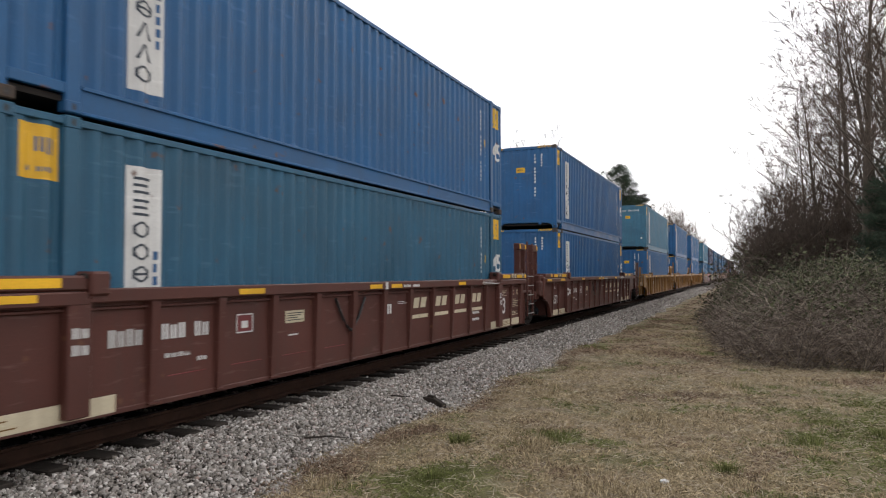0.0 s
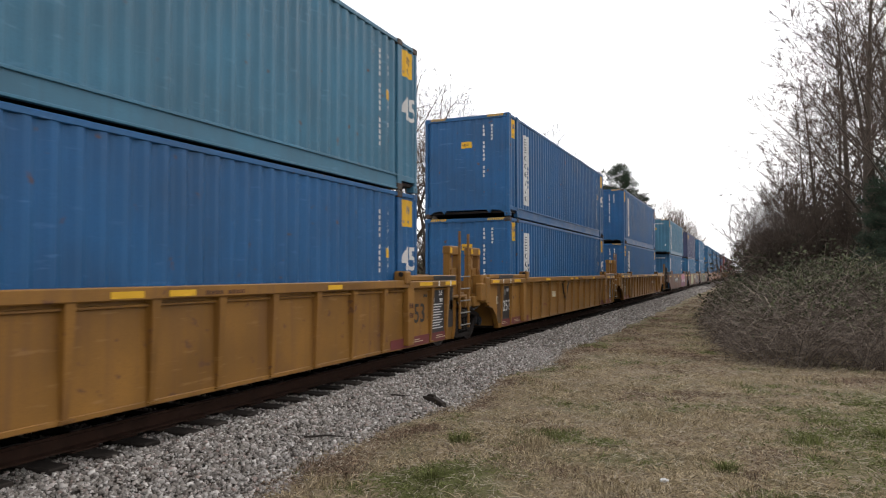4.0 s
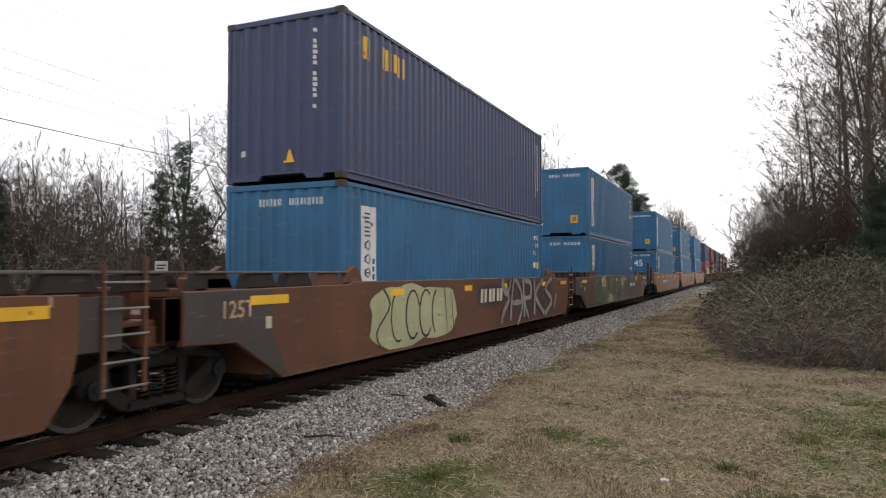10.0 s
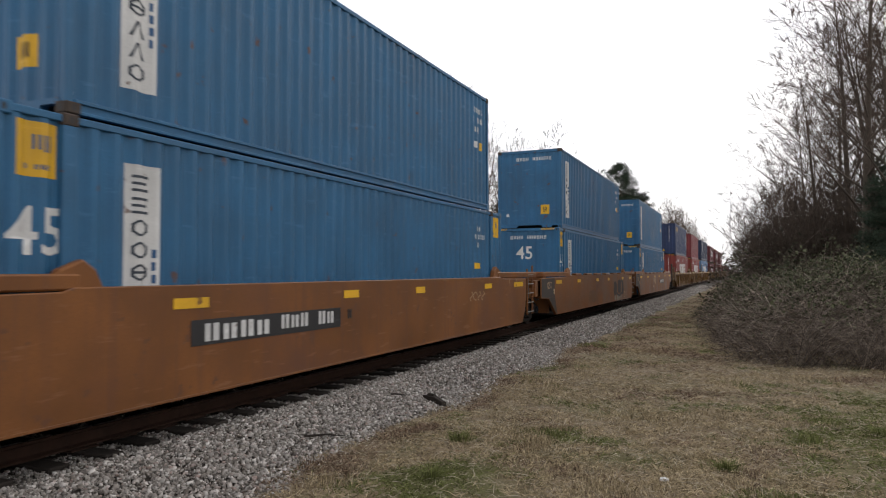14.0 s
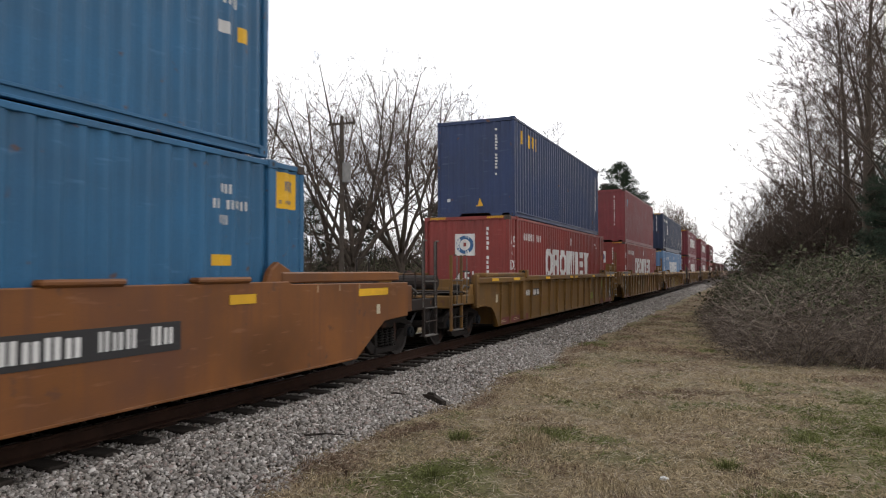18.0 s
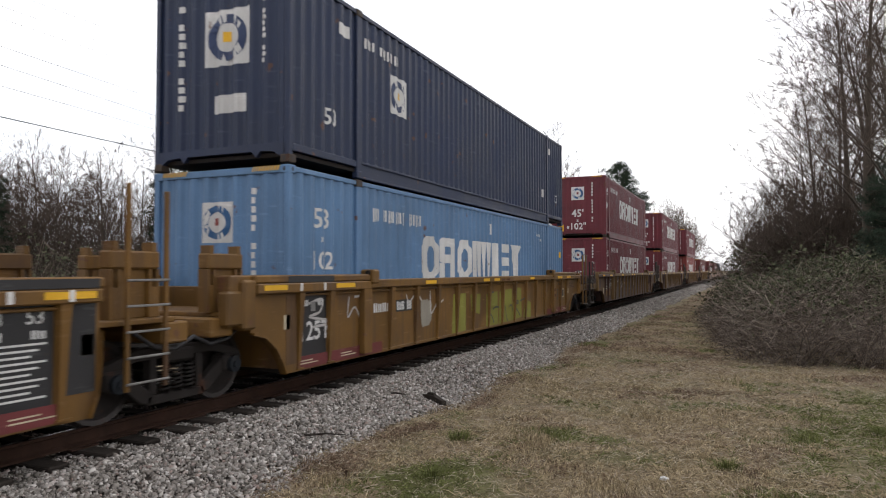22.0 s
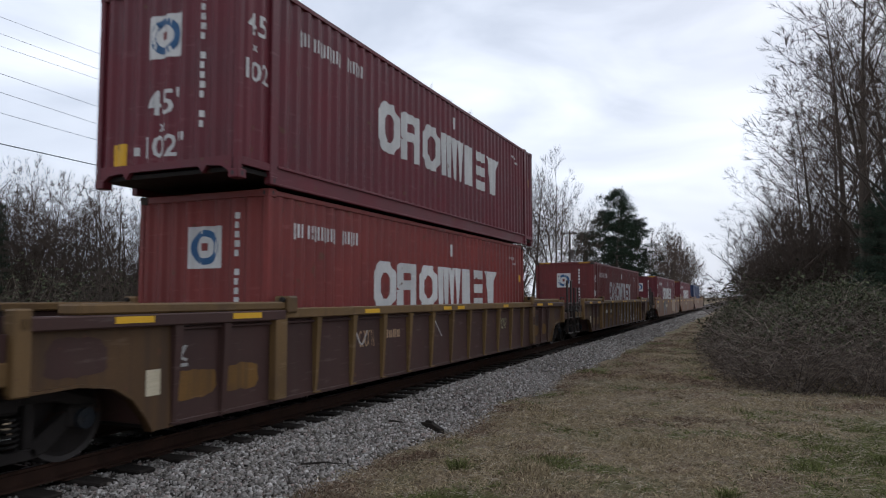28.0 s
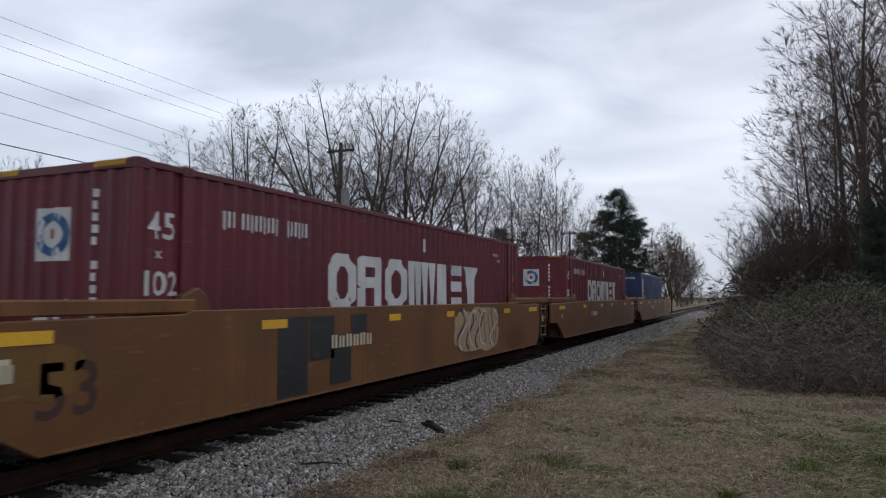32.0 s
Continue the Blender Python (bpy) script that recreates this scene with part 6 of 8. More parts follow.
def build_brambles():
    """Mound of arching stems with leaves over its top, beside the grass."""
    gen = np.random.default_rng(33)

    def mound(x, y):
        rag = np.array([noise.noise((a * 0.9, b * 0.9, 9.0)) + 0.5 * noise.noise((a * 2.3, b * 2.3, 3.0)) for a, b in zip(x, y)])
        edge = np.interp(y, [16, 17.5, 29, 42, 60], [7.8, 6.8, 5.3, 5.2, 5.8])
        d = np.clip(np.minimum((x - edge) * 0.9 + rag * 0.45, (y - 16.4) * 0.62 + rag * 0.6), 0, None)
        lump = np.array([noise.noise((a * 0.55, b * 0.55, 1.0)) + 0.6 * noise.noise((a * 1.7, b * 1.7, 4.0)) for a, b in zip(x, y)])
        return 1.95 * (1 - np.exp(-d / 1.2)) * (1 + 0.34 * lump) * np.clip(1.12 - np.maximum(y - 30, 0) * 0.006, 0.8, 1.1), d

    for y0, y1, n_stem, n_leaf in ((15.6, 18.5, 8000, 2500), (18.5, 21.5, 10000, 10000), (21.5, 26, 9000, 15000), (26, 32, 6000, 18000), (32, 42, 4500, 13000), (42, 62, 3000, 9000)):
        x = gen.uniform(5.2, 9.0 + y1 * 0.2, n_stem)
        y = gen.uniform(y0, y1, n_stem)
        h, d = mound(x, y)
        ok = (h > 0.05) & (gen.random(n_stem) < np.clip(0.25 + d * 1.4, 0, 1))
        x, y, h = x[ok], y[ok], h[ok]
        g = np.array([ground_z(a, b) for a, b in zip(x, y)])
        n = len(x)
        base = np.c_[x, y, g + h * gen.random(n) ** 0.7 * 0.95]
        a = gen.uniform(0, 6.28, n)
        ln = gen.uniform(0.3, 1.0, n) * np.clip(h, 0.35, 1.1)
        up = gen.normal(0.08, 0.4, n)
        run = np.c_[np.cos(a) * ln, np.sin(a) * ln, up * ln]
        mid = base + run * 0.5 + np.c_[np.zeros(n), np.zeros(n), ln * gen.uniform(0.02, 0.22, n)]
        tip = base + run
        tip[:, 2] = np.maximum(tip[:, 2], g + 0.02)
        ribbons("bramble_thicket", base, tip, gen.uniform(0.006, 0.017, n) * (1 + (y - 17) * 0.025), M["stem"], "tangled brown and grey bramble stems", "bush", mid)
        x = gen.uniform(5.2, 9.0 + y1 * 0.2, n_leaf)
        y = gen.uniform(y0, y1, n_leaf)
        h, d = mound(x, y)
        patch = np.array([noise.noise((a * 0.9, b * 0.9, 7.0)) for a, b in zip(x, y)])
        ok = (h > 0.6) & (gen.random(n_leaf) < np.clip((h - 0.7) * 1.0 + patch * 0.9, 0.05, 1))
        x, y, h = x[ok], y[ok], h[ok]
        g = np.array([ground_z(a, b) for a, b in zip(x, y)])
        n = len(x)
        base = np.c_[x, y, g + h * (1.04 - 0.4 * gen.random(n) ** 1.6)]
        v = gen.normal(0, 1, (n, 3))
        v /= np.linalg.norm(v, axis=1)[:, None]
        s = gen.uniform(0.04, 0.095, n)
        ribbons("bramble_leaves", base, base + v * s[:, None], s * 0.75, M["leaf"], "dull olive bramble leaves over the thicket", "leaves", base + v * s[:, None] * 0.5 + 0.01)


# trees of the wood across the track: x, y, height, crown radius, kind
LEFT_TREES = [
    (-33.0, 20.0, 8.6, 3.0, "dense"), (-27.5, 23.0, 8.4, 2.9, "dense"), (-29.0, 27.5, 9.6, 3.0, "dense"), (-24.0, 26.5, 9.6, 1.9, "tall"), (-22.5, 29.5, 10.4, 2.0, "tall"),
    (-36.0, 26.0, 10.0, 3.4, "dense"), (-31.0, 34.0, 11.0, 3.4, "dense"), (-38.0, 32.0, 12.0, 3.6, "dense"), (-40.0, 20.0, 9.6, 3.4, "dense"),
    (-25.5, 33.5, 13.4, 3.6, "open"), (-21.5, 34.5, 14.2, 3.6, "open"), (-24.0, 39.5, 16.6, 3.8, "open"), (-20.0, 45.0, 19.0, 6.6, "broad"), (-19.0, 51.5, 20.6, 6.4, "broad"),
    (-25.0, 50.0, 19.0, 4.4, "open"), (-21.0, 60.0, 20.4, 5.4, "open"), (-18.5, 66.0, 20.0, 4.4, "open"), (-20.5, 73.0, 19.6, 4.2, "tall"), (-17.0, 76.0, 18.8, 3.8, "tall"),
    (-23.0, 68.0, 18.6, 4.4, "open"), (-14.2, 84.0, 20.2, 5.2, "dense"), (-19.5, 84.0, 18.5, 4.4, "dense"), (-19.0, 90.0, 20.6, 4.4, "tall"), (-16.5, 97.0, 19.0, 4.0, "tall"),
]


def build_woods():
    rng = random.Random(21)
    kinds = {
        "broad": [limb_tree(sd, 18, 0.36, 0.14, 0.36, False, 10, 0.56, 0.014, 0.70) for sd in (1, 2)],
        "open": [limb_tree(sd, 16, 0.25, 0.20, 0.27, False, 8, 0.55, 0.014, 0.82) for sd in (3, 4)],
        "tall": [limb_tree(sd, 16, 0.20, 0.22, 0.165, True, 24, 0.5, 0.014, 1.0) for sd in (6, 7)],
        "dense": [limb_tree(sd, 9, 0.34, 0.08, 0.15, False, 11, 0.5, 0.014, 1.2) for sd in (8, 9)],
        "fan": [limb_tree(sd, 18, 0.25, 0.12, 0.16, True, 26, 0.45, 0.011, 0.85) for sd in (10, 17)],
    }
    size = {"broad": (18, 0.34), "open": (16, 0.25), "tall": (16, 0.20), "dense": (9, 0.34), "fan": (18, 0.25)}
    slim = [limb_tree(sd, 14, 0.12, 0.28, 0.11, True, 20, 0.55, 0.014, 0.85) for sd in (11, 12, 13)]
    round_shrub = [limb_tree(sd, 5, 0.32, 0.02, 0.06, False, 12, 0.42, 0.010, 1.45) for sd in (31, 32)]
    loose = [shrub_meshes(sd, 5, 14, 10) for sd in (33, 34)]
    pines = [pine_meshes(sd, 14, 0.115, 0.38) for sd in (41, 43)]
    broad_pine = [pine_meshes(sd, 14, 0.30, 0.26, 95) for sd in (44, 45)]
    green = [thicket_meshes(sd, 1.6, 1.8, 110, 18) for sd in (61, 62)]
    put = lambda ms, x, y, k, label, name="bare_tree", cat="tree": plant_tree(rng.choice(ms), x, y, ground_z(x, y), rng.uniform(0, 360), k, label, name, cat)

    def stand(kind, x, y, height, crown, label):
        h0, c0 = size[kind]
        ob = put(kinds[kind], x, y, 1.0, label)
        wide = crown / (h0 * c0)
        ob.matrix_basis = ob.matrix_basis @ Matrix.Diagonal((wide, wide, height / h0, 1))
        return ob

    bl = "leafless grey deciduous tree in the wood across the track"
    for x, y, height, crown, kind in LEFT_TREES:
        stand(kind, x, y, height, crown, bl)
    for k in range(30):
        y = rng.uniform(16, 108)
        put(slim, rng.uniform(-38, -22), y, (6.0 + min(y, 60) * 0.11) / 14 * rng.uniform(0.7, 0.95), "slender leafless tree in the wood across the track")
    for k in range(22):
        put(slim, rng.uniform(-40, -24), rng.uniform(12, 36), rng.uniform(0.5, 0.72), "slender leafless tree in the wood across the track")
        put(loose, rng.uniform(-34, -20), rng.uniform(9, 40), rng.uniform(0.8, 1.1), "leafless brown understorey shrub below the trees", "bare_shrub", "shrub")
    for k in range(26):
        put(round_shrub, rng.uniform(-48, -37), 4 + k * 2.4 + rng.uniform(-1, 1), rng.uniform(1.3, 1.7), "tall leafless thicket deep in the wood", "bare_shrub", "shrub")
    for k in range(36):
        put(round_shrub, rng.uniform(-33, -24), 30 + k * 2.3 + rng.uniform(-1, 1), rng.uniform(1.0, 1.5), "tall leafless thicket deep in the wood", "bare_shrub", "shrub")
    for x, y, k in ((-27, 50, 0.6), (-29, 62, 0.7), (-26, 74, 0.7), (-24, 92, 0.85), (-28, 38, 0.5)):
        put(broad_pine, x, y, k, "dark evergreen pine among bare trees", "pine_tree")
    for x, y, k in ((-21.5, 29.6, 0.70), (-24.5, 21.0, 0.5), (-25.0, 31.5, 0.62), (-23.5, 19.0, 0.42)):
        put(pines, x, y, k, "dark evergreen pine among bare trees", "pine_tree")
    for x, y, k in ((-12.6, 121, 1.44), (-15.6, 125, 1.25), (-10.4, 129, 1.15), (-17.8, 118, 0.95), (-13.5, 134, 1.2)):
        put(broad_pine, x, y, k, "dark evergreen pine at the end of the wood", "pine_tree")
    for k in range(74):
        put(loose, rng.uniform(-27, -16.5), 8 + k * 1.5, rng.uniform(0.55, 0.95), "leafless brown understorey shrub below the trees", "bare_shrub", "shrub")
    for k in range(56):
        put(green, rng.uniform(-22, -16.5), 7 + k * 1.9 + rng.uniform(-1, 1), rng.uniform(1.2, 2.1), "dull evergreen undergrowth bush below the trees", "evergreen_bush", "bush")
    for k in range(34):
        put(green, rng.uniform(-33, -25), 9 + k * 3.0 + rng.uniform(-1, 1), rng.uniform(2.2, 3.2), "dark evergreen thicket deep in the wood", "evergreen_bush", "bush")
    for k in range(60):
        put(green, rng.uniform(-37, -30), 6 + k * 1.8 + rng.uniform(-1, 1), rng.uniform(2.4, 3.4), "dark evergreen thicket deep in the wood", "evergreen_bush", "bush")
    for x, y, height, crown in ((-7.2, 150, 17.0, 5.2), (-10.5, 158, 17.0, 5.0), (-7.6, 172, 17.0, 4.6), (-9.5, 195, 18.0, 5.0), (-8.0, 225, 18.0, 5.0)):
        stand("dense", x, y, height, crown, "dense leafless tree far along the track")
        put(round_shrub, x + 2.0, y + 3, 1.3, "leafless shrub far along the track", "bare_shrub", "shrub")
    # the wood beside the grass
    rl = "leafless tree at the edge of the wood beside the grass"
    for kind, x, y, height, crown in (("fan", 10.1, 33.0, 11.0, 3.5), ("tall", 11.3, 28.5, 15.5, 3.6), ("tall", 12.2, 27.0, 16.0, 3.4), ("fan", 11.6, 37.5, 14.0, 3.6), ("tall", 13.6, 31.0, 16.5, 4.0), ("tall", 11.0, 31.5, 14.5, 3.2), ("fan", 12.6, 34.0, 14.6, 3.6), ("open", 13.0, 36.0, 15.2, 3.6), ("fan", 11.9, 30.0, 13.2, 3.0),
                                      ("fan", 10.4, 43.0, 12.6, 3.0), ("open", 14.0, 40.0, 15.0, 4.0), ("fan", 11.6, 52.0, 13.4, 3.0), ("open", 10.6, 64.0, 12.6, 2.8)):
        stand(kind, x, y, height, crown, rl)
    for k in range(14):
        y = rng.uniform(32, 80)
        put(slim, rng.uniform(11.0, 11.0 + y * 0.14), y, rng.uniform(0.55, 0.8), rl)
    for x, y, k in ((8.15, 31.0, 1.12), (8.75, 30.2, 1.05), (8.5, 32.6, 1.2), (9.2, 31.6, 1.15), (9.8, 30.4, 1.0), (8.3, 35.0, 1.1), (9.0, 36.0, 1.15), (10.4, 31.8, 1.1), (11.0, 30.2, 1.0), (11.8, 31.0, 1.1), (12.4, 29.6, 1.05),
                    (9.8, 35.0, 1.1), (10.9, 34.0, 1.2), (12.0, 34.5, 1.2), (8.4, 41.0, 1.1), (9.6, 40.0, 1.2), (11.5, 39.0, 1.3), (12.8, 36.5, 1.2), (8.3, 47, 1.1), (8.6, 54, 1.2), (10, 52, 1.3), (8.4, 62, 1.2), (10, 66, 1.3), (12.6, 44, 1.3), (8.2, 75, 1.2), (13.4, 30.5, 1.1)):
        put(round_shrub, x, y, k, "dense leafless brown shrub at the wood's edge", "bare_shrub", "shrub")
    for x, y, k in ((8.6, 31.5, 2.0), (9.3, 30.6, 2.0), (10.2, 30.0, 2.1), (8.8, 33.5, 2.3), (9.7, 32.5, 2.3), (10.8, 30.5, 2.2), (11.5, 30.5, 2.3), (12.4, 30.5, 2.4), (10.6, 33, 2.4), (11.9, 33, 2.5), (8.9, 37, 2.4), (10.0, 37, 2.5)):
        put(green, x, y, k, "tall dull brown-green thicket at the wood's edge", "evergreen_bush", "bush")
    for x, y, k in ((11.6, 26.6, 0.36), (12.2, 27.4, 0.42), (11.9, 25.0, 0.3)):
        put(broad_pine, x, y, k, "dark evergreen sapling in the undergrowth", "pine_tree")
    for k in range(56):
        y = 24.0 + 46 * (k / 56) ** 1.6
        x0 = max(7.7, 8.9 - (y - 24) * 0.05)
        put(green, x0 + rng.random() * (3.6 + (y - 24) * 0.12), y, rng.uniform(1.2, 1.7), "dull green undergrowth at the wood's edge", "evergreen_bush", "bush")
    for k in range(24):
        x = -34 + k * 2.9
        if abs(x) > 3:
            put(loose, x, 255 + rng.uniform(0, 25), rng.uniform(0.7, 1.0), "leafless brown shrub far along the track", "bare_shrub", "shrub")
    for k in range(16):
        put(loose, -42 + k * 3.1, 430 + rng.uniform(0, 50), rng.uniform(1.2, 1.7), "hazy leafless shrub on the far horizon", "bare_shrub", "shrub")
    # low woods on the horizon, far beyond the end of the track
    gen = random.Random(8)
    for k in range(44):
        x = -160 + k * 8.4 + gen.uniform(-2, 2)
        put(slim, x, 420 + gen.uniform(0, 60), gen.uniform(0.6, 0.95), "hazy leafless tree on the far horizon", "bare_tree") if k % 2 else put(loose, x, 420 + gen.uniform(0, 60), gen.uniform(1.6, 2.4), "hazy leafless shrub on the far horizon", "bare_shrub", "shrub")


# ---------------------------------------------------------------- poles and wires
def build_poles():
    for y in (-22.0, 33.7, 90.0):
        pole = tagged(new("utility_pole"), "weathered wooden utility pole with a transformer", "utility pole", "utility poles")
        pole.matrix_basis = pose(-13.7, y, -0.9)
        part("shaft", rod((0, 0, -0.5), (0, 0, 11.4), 0.16, 10, 0.11), M["pole"], pole, smooth=False)
        part("crossarm", box(-0.9, 0.9, -0.06, 0.06, 10.9, 11.02, 0.01), M["pole"], pole)
        part("transformer", rod((0.32, 0, 7.6), (0.32, 0, 8.7), 0.24, 14), M["galv"], pole)
        for x in (-0.8, -0.3, 0.3, 0.8):
            part("insulator", rod((x, 0, 11.02), (x, 0, 11.2), 0.035, 8), M["iron"], pole)
    wires = [(-14.5, 11.2, 10.75, 10.9, 0.0055), (-14.1, 10.6, 10.05, 9.9, 0.0055), (-13.7, 10.0, 9.5, 9.5, 0.0055), (-13.6, 9.5, 8.6, 7.7, 0.007), (-13.55, 9.0, 8.0, 6.8, 0.007), (-13.5, 8.2, 7.35, 6.6, 0.007),
             (-13.4, 6.9, 6.38, 6.0, 0.017)]
    for x, za, zm, zb, r in wires:
        bm_v, bm_f = [], []
        pts = []
        for k in range(25):
            y = -22.0 + 55.7 * k / 24
            u, m = k / 24, 36.0 / 55.7
            z = za * (u - m) * (u - 1) / m + zm * u * (u - 1) / (m * (m - 1)) + zb * u * (u - m) / (1 - m)
            pts.append(Vector((x, y, z)))
        for k in range(1, 13):
            u = k / 12
            pts.append(Vector((x, 33.7 + 56.3 * u, zb + 0.3 * u - 1.6 * u * (1 - u))))
        tube(bm_v, bm_f, pts, [r] * len(pts), 5)
        ob = new("overhead_wire", from_lists("overhead_wire", bm_v, bm_f, M["mark_black"]))
        tagged(ob, "black overhead cable strung between utility poles", "cable", "overhead wires")


def build_sign():
    sign = tagged(new("trackside_sign"), "small white sign on a steel post across the track", "sign")
    sign.matrix_basis = pose(-6.0, 13.0, -0.55, 0, 0, 45)
    part("post", rod((0, 0, 0), (0, 0, 2.5), 0.03, 8), M["galv"], sign)
    plate_ob = part("panel", box(-0.15, 0.15, -0.045, -0.032, 2.02, 2.52, 0.004), M["sign"], sign)
    bm = bmesh.new()
    for k in range(5):
        add_box(bm, -0.11, 0.11 - 0.04 * (k % 2), -0.048, -0.0455, 2.10 + k * 0.075, 2.135 + k * 0.075)
    tagged(part("lettering", bm, M["mark_black"], plate_ob), kind="stuff")


def build_litter():
    rng = random.Random(91)
    # broken timber on the ballast
    log = tagged(new("broken_timber"), "dark broken piece of timber lying on the ballast", "debris")
    log.matrix_basis = pose(2.75, 10.05, -0.36, 4, 6, 62)
    part("splinter", prism([(-0.3, -0.03), (0.24, -0.04), (0.33, 0.0), (0.2, 0.05), (-0.05, 0.075), (-0.28, 0.04)], -0.05, 0.05, 0.01), M["tie"], log)
    part("splinter", prism([(-0.1, 0.03), (0.16, 0.05), (0.1, 0.1), (-0.02, 0.11)], -0.03, 0.035, 0.008), M["tie"], log)
    for x, y, ln, turn in ((2.62, 7.2, 0.5, 35), (2.3, 9.8, 0.3, 20)):
        st = tagged(new("fallen_stick"), "dark fallen stick lying on the ballast", "debris", "fallen sticks")
        st.matrix_basis = pose(x, y, -0.225 - (x - 1.75) * 0.15 + 0.045, 0, 3, turn)
        vs, fs = [], []
        tube(vs, fs, [Vector((ln * (k / 4 - 0.5), rng.uniform(-0.02, 0.02), rng.uniform(0, 0.015))) for k in range(5)], [0.014, 0.013, 0.012, 0.009, 0.005], 5)
        ob = new("stick", from_lists("stick", vs, fs, M["tie"]))
        ob.parent = st
    # dead stalks leaning out of the brambles
    for cx, cy, n, ln in ((8.5, 17.2, 90, 1.7), (7.5, 18.2, 60, 1.3), (9.6, 17.0, 70, 1.5), (10.9, 16.9, 70, 1.4), (6.7, 22.0, 50, 1.3), (8.0, 19.5, 60, 1.6)):
        vs, fs = [], []
        for k in range(n):
            a = Vector((rng.gauss(0, 0.28), rng.gauss(0, 0.22), 0))
            d = Vector((rng.uniform(-0.9, 1.1), rng.uniform(-0.8, 0.2), rng.uniform(0.25, 0.9))).normalized() * ln * rng.uniform(0.5, 1.0)
            m = a + d * 0.55 + Vector((0, 0, 0.16 * ln))
            tube(vs, fs, [a, a + d * 0.28 + Vector((0, 0, 0.12 * ln)), m, a + d], [0.007, 0.0065, 0.005, 0.002], 3)
        ob = new("dead_stalks", from_lists("dead_stalks", vs, fs, M["stem"]))
        ob.matrix_basis = pose(cx, cy, ground_z(cx, cy))
        tagged(ob, "grey-brown dead stalks leaning out of the brambles", "dead plants", kind="stuff")
    st = tagged(new("stone"), "single pale stone lying in the grass", "stone")
    bm = bmesh.new()
    bmesh.ops.create_icosphere(bm, subdivisions=1, radius=0.045, matrix=Matrix.Diagonal((1.2, 0.9, 0.6, 1)))
    part("stone_body", bm, M["sign"], st)
    st.matrix_basis = pose(6.55, 7.25, ground_z(6.55, 7.25) + 0.03)


# ---------------------------------------------------------------- train
STATIONS = [10.47, 30.06, 53.42, 73.03, 92.55, 116.05, 135.70, 155.20, 178.76, 198.70, 218.40, 241.83, 261.56, 281.33, 304.64, 327.85,
            351.30, 374.40, 397.80, 417.45, 437.10]
TRAVEL = [(0.0, -0.37), (1.0, 11.84), (2.0, 23.75), (3.0, 35.79), (4.5, 53.77), (6.0, 71.80), (7.0, 83.70), (8.0, 95.74), (9.0, 107.69), (10.0, 119.78), (11.0, 131.86),
          (12.0, 143.83), (13.0, 155.99), (14.0, 167.94), (15.5, 186.15), (17.0, 204.40), (18.0, 216.62), (19.0, 228.60), (20.0, 240.80), (21.0, 252.84), (22.0, 265.00), (23.0, 277.24),
          (24.0, 289.25), (25.0, 301.36), (26.5, 319.35), (28.0, 337.28), (29.0, 349.21), (30.0, 361.20), (31.0, 373.25), (32.0, 385.40)]
A, B, C = 40 * FT, 45 * FT, 53 * FT
P_BLUE = "royal blue corrugated shipping container with white name panel"
P_STEEL = "sea-blue corrugated shipping container with white name panel"
P_TEAL = "faded teal corrugated shipping container with white name panel"
P_RED = "brick-red corrugated shipping container with large white block shapes"
P_WINE = "wine-red corrugated shipping container with large white block shapes"
# (lower, upper): length, colour, kind of markings, style, label
LOADS = [
    ((B, "deep", "port", "blue", P_STEEL), (B, "blue", "port", "blue", P_BLUE)),
    ((B, "blue", "port", "blue", P_BLUE), (B, "blue", "port", "blue", P_BLUE)),
    ((B, "blue", "port", "blue", P_BLUE), (B, "teal", "port", "teal", P_TEAL)),
    ((B, "blue", "port", "blue", P_BLUE), (B, "blue", "port", "blue", P_BLUE)),
    ((B, "blue", "port", "blue", P_BLUE), (B, "blue", "port", "blue", P_BLUE)),
    ((A, "steel", "port", "steel", P_STEEL), (B, "teal", "port", "teal", P_TEAL)),
    ((A, "steel", "port", "steel", P_STEEL), (A, "violet", "dark", "seaborne", "dark slate-violet shipping container with yellow name shapes")),
    ((A, "steel", "port", "steel", P_STEEL), (A, "steel", "port", "steel", P_STEEL)),
    ((B, "steel", "port", "steel", P_STEEL), (A, "steel", "port", "steel", P_STEEL)),
    ((B, "steel", "port", "steel", P_STEEL), (A, "steel", "port", "steel", P_STEEL)),
    ((B, "steel", "port", "steel", P_STEEL), (A, "steel", "port", "steel", P_STEEL)),
    ((B, "brick", "liner", "lower", P_RED), (A, "navy", "dark", "seaborne", "navy blue shipping container with yellow name shapes")),
    ((B, "brick", "liner", "lower", P_RED), (A, "rose", "dark", "dot", "faded red corrugated shipping container with round emblem")),
    ((C, "sky", "liner", "long", "light blue shipping container with large white block shapes"), (C, "black", "dark", "ring", "blue-black long shipping container with white square emblems")),
    ((B, "wine", "liner", "lower", P_WINE), (B, "wine", "liner", "upper", P_WINE)),
    ((B, "wine", "liner", "lower", P_WINE), (B, "wine", "liner", "upper", P_WINE)),
    ((A, "brick", "liner", "short", P_RED), (B, "wine", "liner", "upper", P_WINE)),
    ((B, "oxide", "liner", "worn", "brick-red shipping container with worn, peeling white block shapes"),),
    ((B, "wine", "liner", "lower", P_WINE),),
    ((B, "wine", "liner", "lower", P_WINE),),
    ((A, "navy", "port", "steel", "dark blue corrugated shipping container at the end of the train"),),
]
